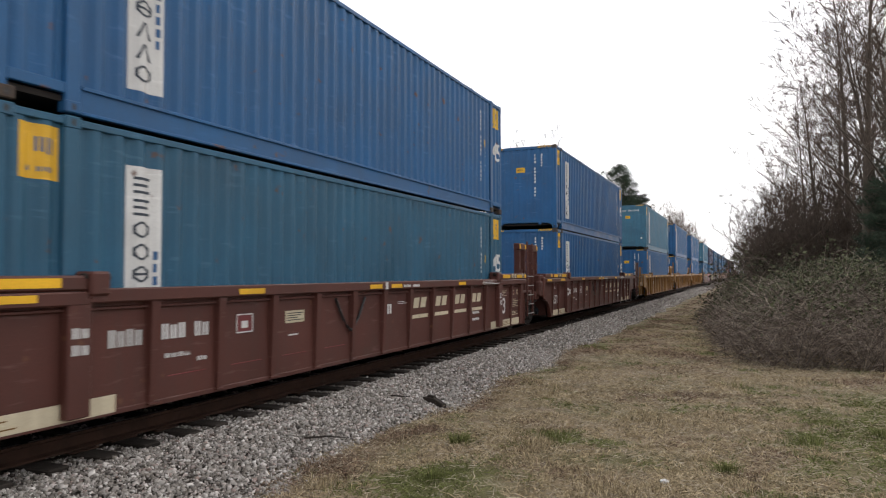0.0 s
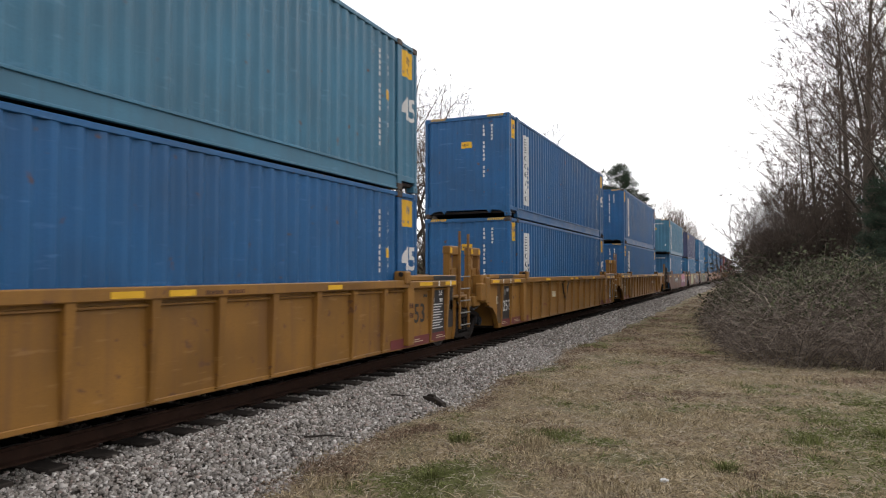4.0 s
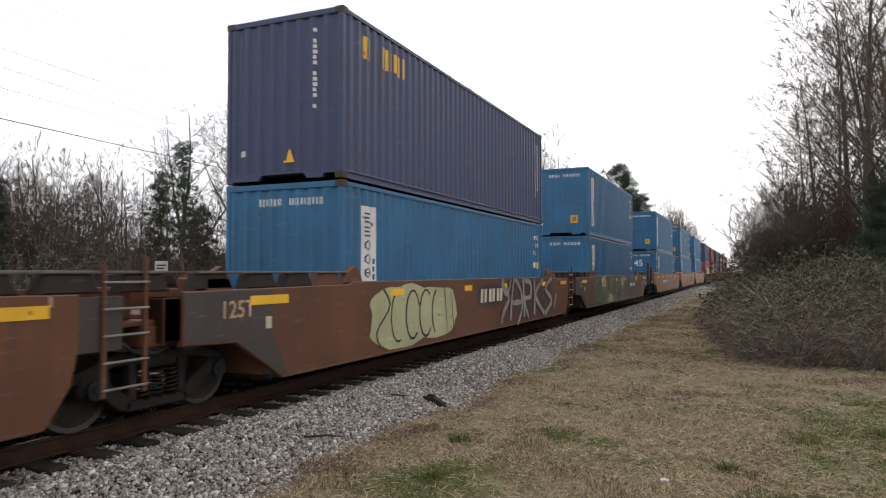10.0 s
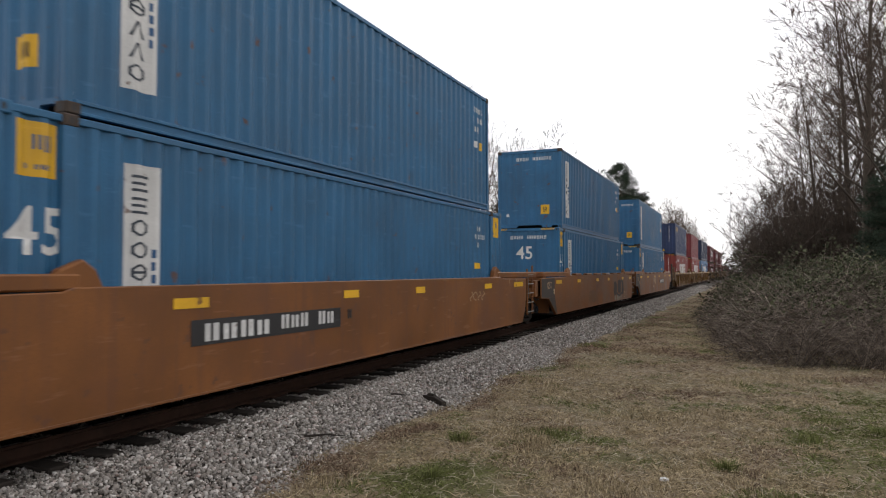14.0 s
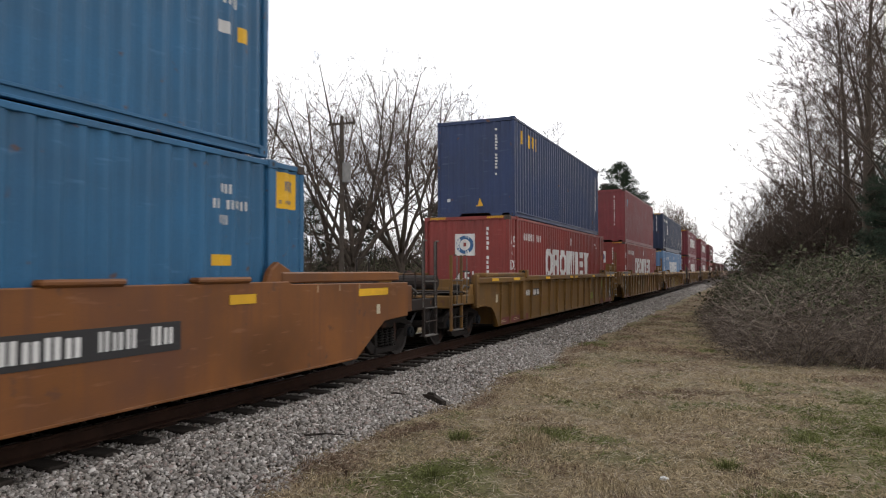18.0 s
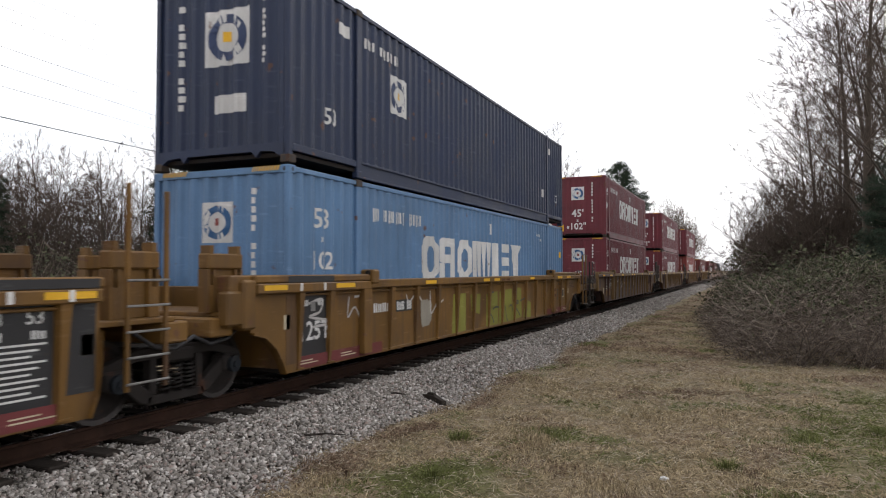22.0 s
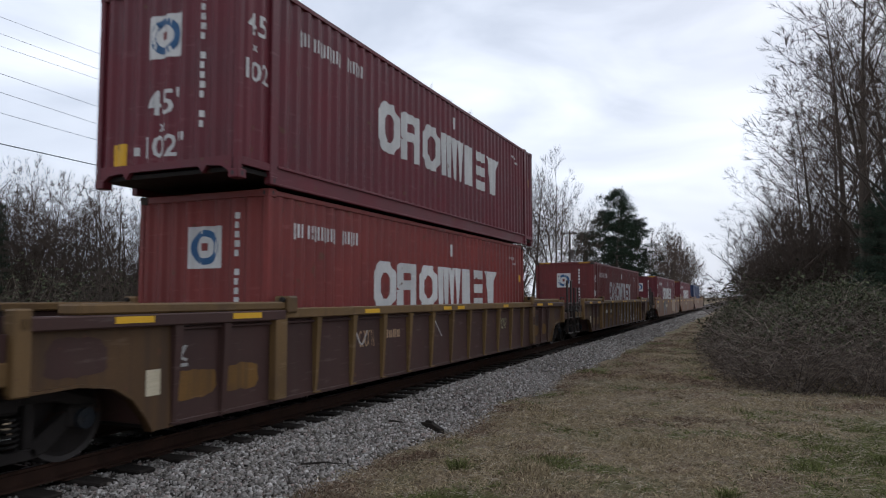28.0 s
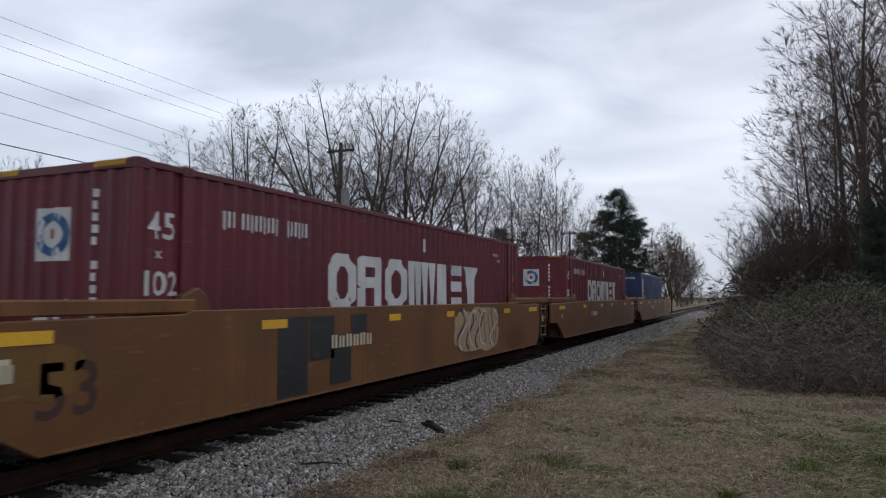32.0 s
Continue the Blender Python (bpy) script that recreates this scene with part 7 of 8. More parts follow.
CAR_LABEL = {
    "maroon": "maroon ribbed double-stack well car with white stencils",
    "yellow": "yellow-ochre ribbed double-stack well car with dark stencils",
    "mustard": "dirty mustard-yellow ribbed well car with faint graffiti",
    "umber": "brown ribbed well car with yellow top sill and graffiti",
    "brown": "rust-brown smooth-sided well car covered in graffiti",
    "orange": "burnt-orange smooth-sided well car with black number panel",
    "ochre": "brown-ochre smooth-sided well car with dark graffiti",
}
TRAIN = []


def build_train():
    rng = random.Random(77)
    kinds = (["maroon"] * 2 + ["yellow"] * 3 + ["brown"] * 3 + ["orange"] * 3 + ["mustard"] * 3 + ["umber"] * 4 + ["ochre"] * 3)
    first = {0, 2, 5, 8, 11, 14, 15, 16, 17, 18}
    for i, kind in enumerate(kinds):
        front = "coupler" if i in first and i != 0 else "joint"
        rear = "coupler" if i + 1 in first or i == 20 else "joint"
        own = front == "coupler" or i == 0
        if kind in ("brown", "orange", "ochre"):
            car = smooth_car("darkbrown" if i == 7 else kind, front, rear, own, CAR_LABEL[kind], rng)
        else:
            trim = {"umber": "oldyellow"}.get(kind, kind)
            car = ribbed_car(kind, trim, front, rear, own, CAR_LABEL[kind], rng)
        TRAIN.append((car, STATIONS[i], 0.0))
        dress_car(car, i, kind, rng)
        z = 0.325
        for k, (L, colour, marks, style, label) in enumerate(LOADS[i]):
            c = container(L, colour, marks, style, k == 1, label, rng)
            TRAIN.append((c, STATIONS[i], z))
            z += CH + 0.034


SHEET, RIB, POST, FLAT = 1.4035, 1.4785, 1.5175, 1.5035


def slanted(car, x, y, z, w, h, mat, lean=0.16):
    """One leaning block, in place of a letter of a railway's name."""
    bm = bmesh.new()
    for a, b, z0, z1 in ((0.0, 0.42, 0.0, 1.0), (0.58, 1.0, 0.0, 1.0)):
        add_box(bm, x - 0.002, x + 0.002, y + a * w, y + b * w, z + z0 * h, z + z1 * h)
    for v in bm.verts:
        v.co.y += (v.co.z - z) * lean
    part("name_block", bm, M[mat], car)


def v_hose(car, y0, y1):
    n = 9
    pts = []
    for k in range(n):
        u = k / (n - 1)
        pts.append((y0 + (y1 - y0) * u, 1.28 - 0.52 * (1 - abs(2 * u - 1) ** 1.5)))
    hose(car, 1.44, pts, 0.022, "mark_black")


def dress_ribbed(car, i, kind, rng):
    if kind == "maroon":
        for e in (-1, 1):
            y0, y1 = sorted((e * 5.65, e * 8.2))
            plate(car, 1.4145, y0, y1, 0.27, 0.45, "cream", "reflective_band", "cream band along the bottom sill")
            lines_of_text(car, 1.4175, y0 + 0.9, y0 + 1.5, 0.30, 0.41, 3, "mustard")
        text_at(car, SHEET, 6.30, 0.62, 0.40, "53", "white")
        lines_of_text(car, SHEET, 6.32, 6.95, 1.06, 1.22, 4, "cream")
        lines_of_text(car, SHEET, 7.32, 7.95, 0.74, 0.98, 5, "cream")
        lines_of_text(car, SHEET, 7.32, 7.9, 0.52, 0.64, 3, "cream")
        for y in (7.52, 7.86):
            bm = bmesh.new()
            bmesh.ops.create_circle(bm, cap_ends=True, segments=18, radius=0.075, matrix=Matrix.Translation((SHEET + 0.002, y, 1.15)) @ Matrix.Rotation(math.pi / 2, 4, "Y"))
            part("round_emblem", bm, M["cream"], car)
            bm = bmesh.new()
            bmesh.ops.create_circle(bm, cap_ends=True, segments=14, radius=0.048, matrix=Matrix.Translation((SHEET + 0.005, y, 1.15)) @ Matrix.Rotation(math.pi / 2, 4, "Y"))
            part("emblem_centre", bm, M["mark_dark_red"], car)
        text_at(car, POST, 6.06, 1.04, 0.13, "20", "white")
        text_at(car, POST, 6.06, 0.86, 0.13, "40", "white")
        lines_of_text(car, 1.5235, 4.8, 6.0, 1.40, 1.50, 3, "white")
        for k in range(4):
            y = 1.25 + 1.04 * k
            slanted(car, SHEET, y, 1.0, 0.55, 0.2, "cream", 0.35)
            plate(car, SHEET, y - 0.05, y + 0.68, 0.80, 0.87, "cream", "underline")
        bars(car, SHEET, 4.4, 4.85, 0.72, 0.78, 4, "white")
        bars(car, SHEET, 4.4, 4.85, 0.56, 0.62, 4, "white")
        bars(car, SHEET, -5.75, -5.3, 0.92, 1.1, 4, "white")
        bars(car, SHEET, -5.05, -4.3, 0.95, 1.12, 6, "white")
        bars(car, SHEET, -5.0, -4.6, 0.74, 0.79, 4, "white")
        bars(car, SHEET, -4.5, -4.25, 0.66, 0.71, 3, "white")
        plate(car, SHEET, -3.82, -3.5, 0.92, 1.16, "mark_dark_red", "emblem_panel")
        bm = bmesh.new()
        for y0, y1, z0, z1 in ((-3.82, -3.5, 1.145, 1.16), (-3.82, -3.5, 0.92, 0.935), (-3.82, -3.805, 0.92, 1.16), (-3.515, -3.5, 0.92, 1.16), (-3.72, -3.6, 0.98, 1.07)):
            add_box(bm, SHEET + 0.002, SHEET + 0.006, y0, y1, z0, z1)
        part("emblem_outline", bm, M["white"], car)
        pl = plate(car, SHEET, -2.8, -2.35, 0.98, 1.15, "cream", "notice_plate")
        lines_of_text(pl, SHEET + 0.004, -2.77, -2.38, 1.0, 1.13, 4, "mark_black")
        plate(car, SHEET, -2.72, -2.5, 0.80, 0.82, "white", "stencil_line")
        bars(car, SHEET, 0.18, 0.38, 0.95, 1.12, 1, "white")
        lines_of_text(car, SHEET, 0.62, 0.98, 1.10, 1.16, 2, "white")
        v_hose(car, -1.55, -0.65)
        for k in range(4):
            plate(car, SHEET, -4.95 + k * 1.04, -4.35 + k * 1.04, 0.535, 0.545, "rose", "chalk_line")
        plate(car, 1.5235, -0.07, 0.02, 1.395, 1.52, "white", "centre_tick")
        bars(car, 1.5235, 0.62, 1.3, 1.42, 1.47, 9, "white")
        bars(car, POST, -6.25, -6.05, 1.06, 1.16, 2, "white")
        bars(car, POST, -6.25, -6.05, 0.9, 1.0, 2, "white")
        if i == 1:
            text_at(car, SHEET, -7.93, 0.66, 0.27, "125T", "white")
            bars(car, SHEET, -7.85, -7.35, 1.14, 1.24, 3, "white")
        else:
            text_at(car, SHEET, -7.93, 0.66, 0.27, "125T", "white")
        for e in (-1, 1):
            for y, ln in ((6.35, 0.6), (7.55, 0.45), (8.25, 0.15)):
                a, b = sorted((e * y, e * (y + ln)))
                plate(car, 1.5035, a, b, 1.545, 1.635, "mark_yellow", "reflector")
            for y, word in ((7.06, "/45 48/"), (8.03, "53/")):
                text_at(car, 1.5045, e * y - (0.45 if e < 0 else 0), 1.55, 0.105, word, "cream")
        return
    # yellow, mustard and brown cars
    if kind in ("yellow", "mustard"):
        for e in (-1, 1):
            y0, y1 = sorted((e * 5.5, e * 8.2))
            plate(car, 1.4145, y0, y1, 0.262, 0.44, "mark_dark_red", "red_band", "faded dark red band on the bottom sill")
            for q in (6.4, 7.5):
                a, b = sorted((e * q, e * (q + 0.45)))
                lines_of_text(car, 1.4175, a, b, 0.31, 0.39, 2, "cream")
        text_at(car, SHEET, 6.50, 0.70, 0.36, "53", "mark_black")
        bars(car, SHEET, 6.9, 7.1, 1.18, 1.24, 2, "mark_black")
        bars(car, POST, 6.06, 6.24, 1.0, 1.1, 2, "brown")
        bars(car, POST, 6.06, 6.24, 0.82, 0.92, 2, "brown")
        if i not in (4, 13):
            bp = plate(car, SHEET, 7.27, 7.93, 0.435, 1.385, "mark_black", "notice_panel", "black notice panel with white stencils")
            lines_of_text(bp, SHEET + 0.004, 7.34, 7.86, 0.50, 1.04, 10, "white")
            text_at(bp, SHEET + 0.004, 7.36, 1.20, 0.11, "8", "white")
            bars(bp, SHEET + 0.004, 7.36, 7.44, 1.06, 1.14, 1, "white")
            bars(bp, SHEET + 0.004, 7.7, 7.86, 1.06, 1.14, 2, "white")
            plate(car, 1.4235, 8.03, 8.37, 0.50, 1.37, "mark_black", "black_wrap")
            text_at(bp, SHEET + 0.004, 7.66, 1.20, 0.13, "53", "white")
            for a, b in ((7.2, 8.35),):
                plate(car, 1.5035, a, b, 1.515, 1.605, "mark_black", "black_wrap")
                for q in (7.4, 8.0):
                    plate(car, 1.524, q, q + 0.06, 1.39, 1.50, "white", "tick")
        else:
            plate(car, SHEET, 7.4, 7.75, 0.75, 1.05, "cream", "notice_frame")
            plate(car, SHEET + 0.003, 7.44, 7.71, 0.79, 1.01, "mark_black", "notice_plate")
            lines_of_text(car, 1.4235, 8.5, 9.2, 1.05, 1.28, 4, "umber")
        if i in (3, 4, 12, 13):
            bp = plate(car, SHEET, -7.93, -7.27, 0.435, 1.385, "mark_black", "notice_panel", "black notice panel with white stencils")
            text_at(bp, SHEET + 0.004, -7.92, 0.66, 0.27, "125T", "white")
            bars(bp, SHEET + 0.004, -7.86, -7.74, 1.16, 1.25, 1, "white")
            bars(bp, SHEET + 0.004, -7.5, -7.34, 1.16, 1.25, 2, "white")
            plate(bp, SHEET + 0.003, -7.68, -7.56, 1.08, 1.22, "galv", "round_plate")
            plate(car, 1.5035, -8.35, -7.2, 1.515, 1.605, "mark_black", "black_wrap")
            plate(car, 1.4235, -8.30, -8.02, 0.36, 1.37, "webyellow", "worn_patch")
            for q in (-7.5, -8.1):
                plate(car, 1.524, q, q + 0.06, 1.39, 1.50, "white", "tick")
        if i in (2, 4, 11, 13):
            bp = plate(car, SHEET, -4.95, -4.3, 0.92, 1.14, "mark_black", "number_panel") if i != 4 else plate(car, SHEET, 4.3, 5.05, 0.92, 1.14, "mark_black", "number_panel")
            q = 4.3 if i == 4 else -4.95
            bars(car, SHEET + 0.004, q + 0.02, q + 0.63, 0.95, 1.11, 6, "white")
            bars(car, SHEET, q - 0.85, q - 0.22, 0.95, 1.11, 4, "white")
        if i in (3, 12):
            v_hose(car, -1.5, -0.65)
        pl = plate(car, SHEET, -2.72, -2.3, 0.86, 1.05, "cream", "notice_plate") if i in (3, 12) else None
        lines_of_text(car, SHEET, -3.8, -3.4, 0.62, 0.7, 2, "mark_dark_red")
        bars(car, 1.5235, 0.7, 1.4, 1.42, 1.47, 9, "brown")
        for e in (-1, 1):
            plate(car, 1.4235, e * 8.28 - 0.07, e * 8.28 + 0.07, 0.86, 1.06, "cream", "tag_plate")
        if i == 13:
            fields(car, SHEET + 0.001, [[(-0.13, 1.09), (0.13, 1.12), (0.7, 1.14), (0.75, 0.28), (-0.16, 0.3)], [(0.86, 1.13), (1.18, 1.16), (1.9, 1.18), (1.86, 0.32), (0.79, 0.3)], [(2.05, 1.21), (2.73, 1.19), (2.79, 0.36), (1.89, 0.32)], [(3.08, 0.85), (3.7, 0.74), (3.7, 0.29), (2.96, 0.34)]], "dulllime")
            fields(car, SHEET + 0.001, [[(-2.24, 1.16), (-1.49, 1.16), (-1.5, 0.31), (-2.32, 0.3)], [(-1.21, 1.12), (-0.53, 1.12), (-0.61, 0.63), (-1.15, 0.73)]], "dulllime")
            blob(car, SHEET + 0.003, -3.92, -3.38, 0.56, 1.12, "chalk", rng)
            strokes(car, SHEET + 0.005, [[(0.34, 0.7), (0.56, 0.75), (0.82, 0.73)], [(-0.03, 0.74), (0.27, 0.52), (0.42, 0.35)], [(1.32, 0.76), (1.41, 0.43), (1.54, 0.33)], [(1.67, 0.7), (1.81, 0.74), (1.96, 0.59)], [(2.05, 1.15), (2.1, 0.86)], [(2.2, 0.68), (2.63, 0.4)], [(2.62, 0.82), (3.08, 0.88)], [(2.31, 0.82), (2.46, 0.83), (2.43, 0.75), (2.29, 0.78)], [(0.98, 1.2), (1.1, 1.01), (1.23, 1.14)], [(-0.07, 1.07), (0.13, 1.12), (0.41, 1.13)]], "mark_black", 0.045, rng)
        if i == 12:
            scrawl(car, SHEET, -7.05, -6.4, 0.55, 1.25, "mark_black", rng, 3, 0.03)
            scrawl(car, SHEET, -5.9, -5.3, 0.7, 1.2, "mark_black", rng, 3, 0.03)
            scrawl(car, SHEET, -5.05, -4.3, 0.7, 1.25, "mark_black", rng, 3, 0.03)
            blob(car, SHEET + 0.001, 1.2, 2.0, 0.75, 1.3, "rose", rng)
            scrawl(car, SHEET + 0.003, 1.1, 1.9, 0.6, 1.2, "tan", rng, 3, 0.08)
            scrawl(car, SHEET + 0.003, 2.25, 2.95, 0.7, 1.25, "pale", rng, 2, 0.08)
        if i == 11:
            blob(car, SHEET + 0.001, 5.28, 5.8, 0.92, 1.3, "lime", rng)
            blob(car, SHEET + 0.001, 3.35, 3.9, 0.5, 0.8, "dulllime", rng)
            lines_of_text(car, SHEET, 5.3, 5.75, 0.6, 0.8, 2, "umber")
        return
    # brown single cars with white scrawls
    bays = [(-7.9, -7.3), (-7.05, -6.4), (-5.05, -4.3), (-4.0, -3.25), (-1.9, -1.15), (0.15, 0.9), (1.2, 2.0), (3.3, 4.0), (4.3, 5.0), (6.45, 7.05)]
    for k, (y0, y1) in enumerate(bays):
        if (k * 3 + i) % 4 == 1 and i != 17:
            scrawl(car, SHEET + 0.002, y0 + 0.1, y1 - 0.15, 0.75 + 0.1 * (k % 2), 1.12, ("silver", "tan", "pale")[(i + k) % 3], rng, 4 + k % 2, 0.03)
    if i in (14, 15):
        strokes(car, SHEET + 0.004, [[(-31.05, 1.19), (-30.69, 1.25), (-30.75, 1.06), (-31.03, 1.0), (-30.56, 0.93)], [(-30.93, 0.84), (-30.56, 0.85), (-30.62, 0.74)], [(-29.91, 1.26), (-29.95, 0.93), (-29.73, 1.08), (-29.51, 0.81)], [(-29.74, 1.25), (-29.27, 1.25), (-29.58, 0.99), (-29.24, 0.88)], [(-27.86, 1.23), (-27.72, 1.09), (-27.4, 1.24), (-27.18, 1.09)], [(-26.77, 1.27), (-26.72, 0.81), (-26.35, 1.12)], [(-26.53, 0.93), (-26.1, 1.06)]], "silver", 0.04, rng)
    if i == 16:
        strokes(car, SHEET + 0.004, [[(-8.19, 1.15), (-8.16, 1.01), (-8.07, 1.12), (-8.15, 1.05)], [(-8.03, 1.18), (-7.96, 0.96), (-7.81, 1.13), (-7.93, 1.03), (-7.79, 0.96)], [(-8.12, 0.91), (-7.78, 0.91)], [(-4.05, 1.18), (-3.82, 0.89), (-3.63, 1.12)], [(-0.82, 1.19), (-0.47, 0.86)]], "silver", 0.035, rng)
    if i == 17:
        strokes(car, SHEET + 0.004, [[(-1.08, 1.34), (-1.15, 0.96), (-0.98, 0.46)], [(-1.11, 1.31), (-0.73, 1.32), (-0.56, 1.15), (-0.72, 0.92), (-0.48, 0.73), (-0.57, 0.5), (-1.02, 0.45)], [(-0.91, 1.1), (-0.8, 1.03), (-0.91, 0.94)], [(0.32, 1.28), (0.3, 0.84), (0.11, 0.49), (0.7, 0.46)], [(0.56, 0.87), (0.76, 0.64)], [(1.28, 1.24), (1.19, 0.68), (1.44, 0.37), (1.73, 0.63), (1.67, 1.23)], [(1.47, 1.07), (1.45, 0.57)], [(2.19, 1.22), (2.25, 0.49), (2.04, 0.41)], [(2.24, 1.16), (2.71, 1.18), (2.62, 0.91), (2.28, 0.85), (2.9, 0.43)], [(2.83, 1.23), (2.53, 1.01)], [(3.18, 0.45), (4.0, 0.42)]], "silver", 0.06, rng)
        blob(car, SHEET + 0.001, 6.42, 7.02, 0.70, 1.26, "mustard", rng)
        for k, y in enumerate((4.32, 5.32)):
            slanted(car, SHEET + 0.002, y, 0.82, 0.6, 0.24, "softtan", 0.1)
        scrawl(car, SHEET + 0.003, 3.3, 3.95, 0.5, 0.72, "silver", rng, 4, 0.03)
        scrawl(car, SHEET + 0.003, 4.3, 4.95, 0.46, 0.62, "silver", rng, 5, 0.025)
        bars(car, SHEET, -5.0, -4.35, 0.94, 1.1, 4, "white")
        bars(car, SHEET, -4.0, -3.2, 0.94, 1.1, 6, "white")
        blob(car, SHEET + 0.001, -3.95, -3.3, 0.66, 0.86, "mustard", rng)
    else:
        bars(car, SHEET, -3.0, -2.4, 0.95, 1.1, 4, "tan")
    text_at(car, SHEET + 0.003, 6.52, 0.80, 0.34, "53", "mark_black")
    for q in (-7.7, -6.9, 6.6, 7.5):
        blob(car, SHEET + 0.0005, q - 0.3, q + 0.4, 0.5, 0.85, "mustard", rng)
    blob(car, 1.4235, -9.6, -8.9, 0.9, 1.3, "umber", rng)
    blob(car, 1.4235, 8.9, 9.6, 0.9, 1.3, "umber", rng)
    plate(car, 1.4235, -8.4, -8.2, 0.62, 0.9, "cream", "tag_plate")
    bars(car, POST, 6.06, 6.24, 0.86, 1.1, 2, "umber")


def dress_smooth(car, i, kind, rng):
    X = FLAT
    if i in (6, 7, 9, 10):
        fields(car, X + 0.001, [[(-9.88, 0.87), (-9.02, 0.83), (-8.3, 0.90), (-8.3, 1.45), (-9.88, 1.44)], [(-9.0, 0.82), (-8.08, 0.275), (-7.98, 0.30), (-8.3, 0.90)]], "sootgrey", "sooty_end")
        text_at(car, X + 0.004, -9.25, 1.12, 0.21, "125T", "tan")
    for y in (-8.38,) if i in (5, 6, 8, 9) else (-8.38, 8.75):
        plate(car, X + 0.003, y - 0.06, y + 0.06, 0.94, 1.10, "cream", "tag_plate")
    for k in range(3):
        plate(car, X, 6.9 + k * 0.6, 6.93 + k * 0.6, 1.36, 1.46, "tan", "gauge_tick")
    if i == 5:
        blob(car, X, -4.9, -2.0, 0.80, 1.12, "mark_black", rng)
        strokes(car, X + 0.003, [[(-2.69, 1.22), (-2.39, 1.48), (-2.01, 1.51), (-1.54, 1.5), (-1.12, 1.34), (-0.81, 1.11)], [(-0.9, 1.51), (-0.8, 0.88), (-0.92, 0.53), (-1.27, 0.33)], [(-3.03, 1.47), (-3.33, 1.25), (-3.57, 1.1)], [(-3.97, 0.75), (-3.69, 0.91), (-3.39, 0.94), (-3.33, 0.81), (-3.51, 0.7), (-3.8, 0.65), (-4.02, 0.65)], [(-0.17, 1.51), (-0.25, 1.04)], [(1.11, 1.51), (0.46, 1.28), (0.1, 1.15)], [(1.14, 1.51), (1.38, 1.32), (1.08, 1.1), (0.64, 0.84)], [(-3.25, 0.31), (-2.87, 0.46), (-2.37, 0.32)], [(-0.47, 0.46), (-0.09, 0.7), (0.35, 0.38)], [(1.08, 0.56), (1.28, 0.36)], [(-2.91, 0.48), (-2.68, 0.56), (-2.46, 0.9)]], "softtan", 0.06, rng)
        strokes(car, X + 0.007, [[(-1.8, 1.24), (-1.6, 1.12), (-1.58, 0.95), (-1.67, 0.81), (-1.84, 0.76), (-1.99, 0.88), (-2.0, 1.08), (-1.9, 1.2), (-1.8, 1.24)]], "chalk", 0.13, rng)
        blob(car, X, 1.35, 5.6, 0.27, 1.0, "mauve", rng)
        blob(car, X + 0.002, 1.7, 5.6, 0.80, 1.5, "pink", rng)
        strokes(car, X + 0.004, [[(1.77, 1.42), (1.63, 1.15), (1.45, 0.79), (1.28, 0.34)], [(1.86, 1.51), (2.76, 1.51), (2.97, 1.34), (2.55, 1.26), (1.96, 1.13), (2.05, 0.89)], [(3.43, 1.51), (3.31, 1.08), (3.67, 0.95), (4.04, 1.26), (4.04, 1.51)], [(4.44, 1.51), (4.38, 0.97)], [(4.38, 1.14), (5.14, 1.47)], [(4.57, 1.23), (5.59, 0.86)]], "mark_black", 0.06, rng)
        scrawl(car, X + 0.008, 1.9, 5.5, 0.72, 0.92, "silver", rng, 9, 0.07)
        bars(car, X + 0.008, -3.45, -2.1, 0.94, 1.14, 6, "white")
        bars(car, X + 0.008, -4.25, -3.6, 0.9, 1.12, 2, "white")
        bars(car, X + 0.008, -1.85, -1.65, 0.95, 1.12, 1, "mark_black")
    elif i == 6:
        blob(car, X, -5.7, -1.9, 0.30, 1.45, "pale", rng)
        scrawl(car, X + 0.003, -5.5, -2.0, 0.38, 1.38, "mark_black", rng, 6, 0.05)
        blob(car, X, -0.6, 1.4, 0.85, 1.38, "mark_black", rng)
        for k in range(3):
            slanted(car, X + 0.004, -0.4 + k * 0.58, 0.95, 0.42, 0.32, "cream", 0.1)
        blob(car, X, 1.7, 6.2, 0.3, 1.48, "umber", rng)
        strokes(car, X + 0.003, [[(1.29, 1.51), (1.21, 1.32), (1.54, 1.1), (1.8, 1.3), (1.89, 1.49)], [(1.29, 1.32), (1.72, 0.98), (1.3, 0.65), (1.1, 0.35)], [(2.18, 1.51), (1.99, 1.02), (1.86, 0.38)], [(2.27, 1.51), (2.79, 1.15), (2.9, 0.67), (2.48, 0.25)], [(2.04, 0.85), (2.79, 0.85)], [(3.01, 1.5), (3.07, 0.95), (3.12, 0.4)], [(3.12, 1.44), (3.72, 1.36), (3.72, 0.98), (3.12, 0.89), (3.54, 0.36)], [(4.11, 1.48), (4.17, 0.89), (4.11, 0.43)], [(5.11, 1.47), (4.24, 1.01), (5.19, 0.4)], [(6.11, 1.49), (5.35, 1.17), (6.11, 0.77), (5.27, 0.39)], [(6.66, 0.97), (6.38, 0.48)]], "mark_black", 0.22, rng)
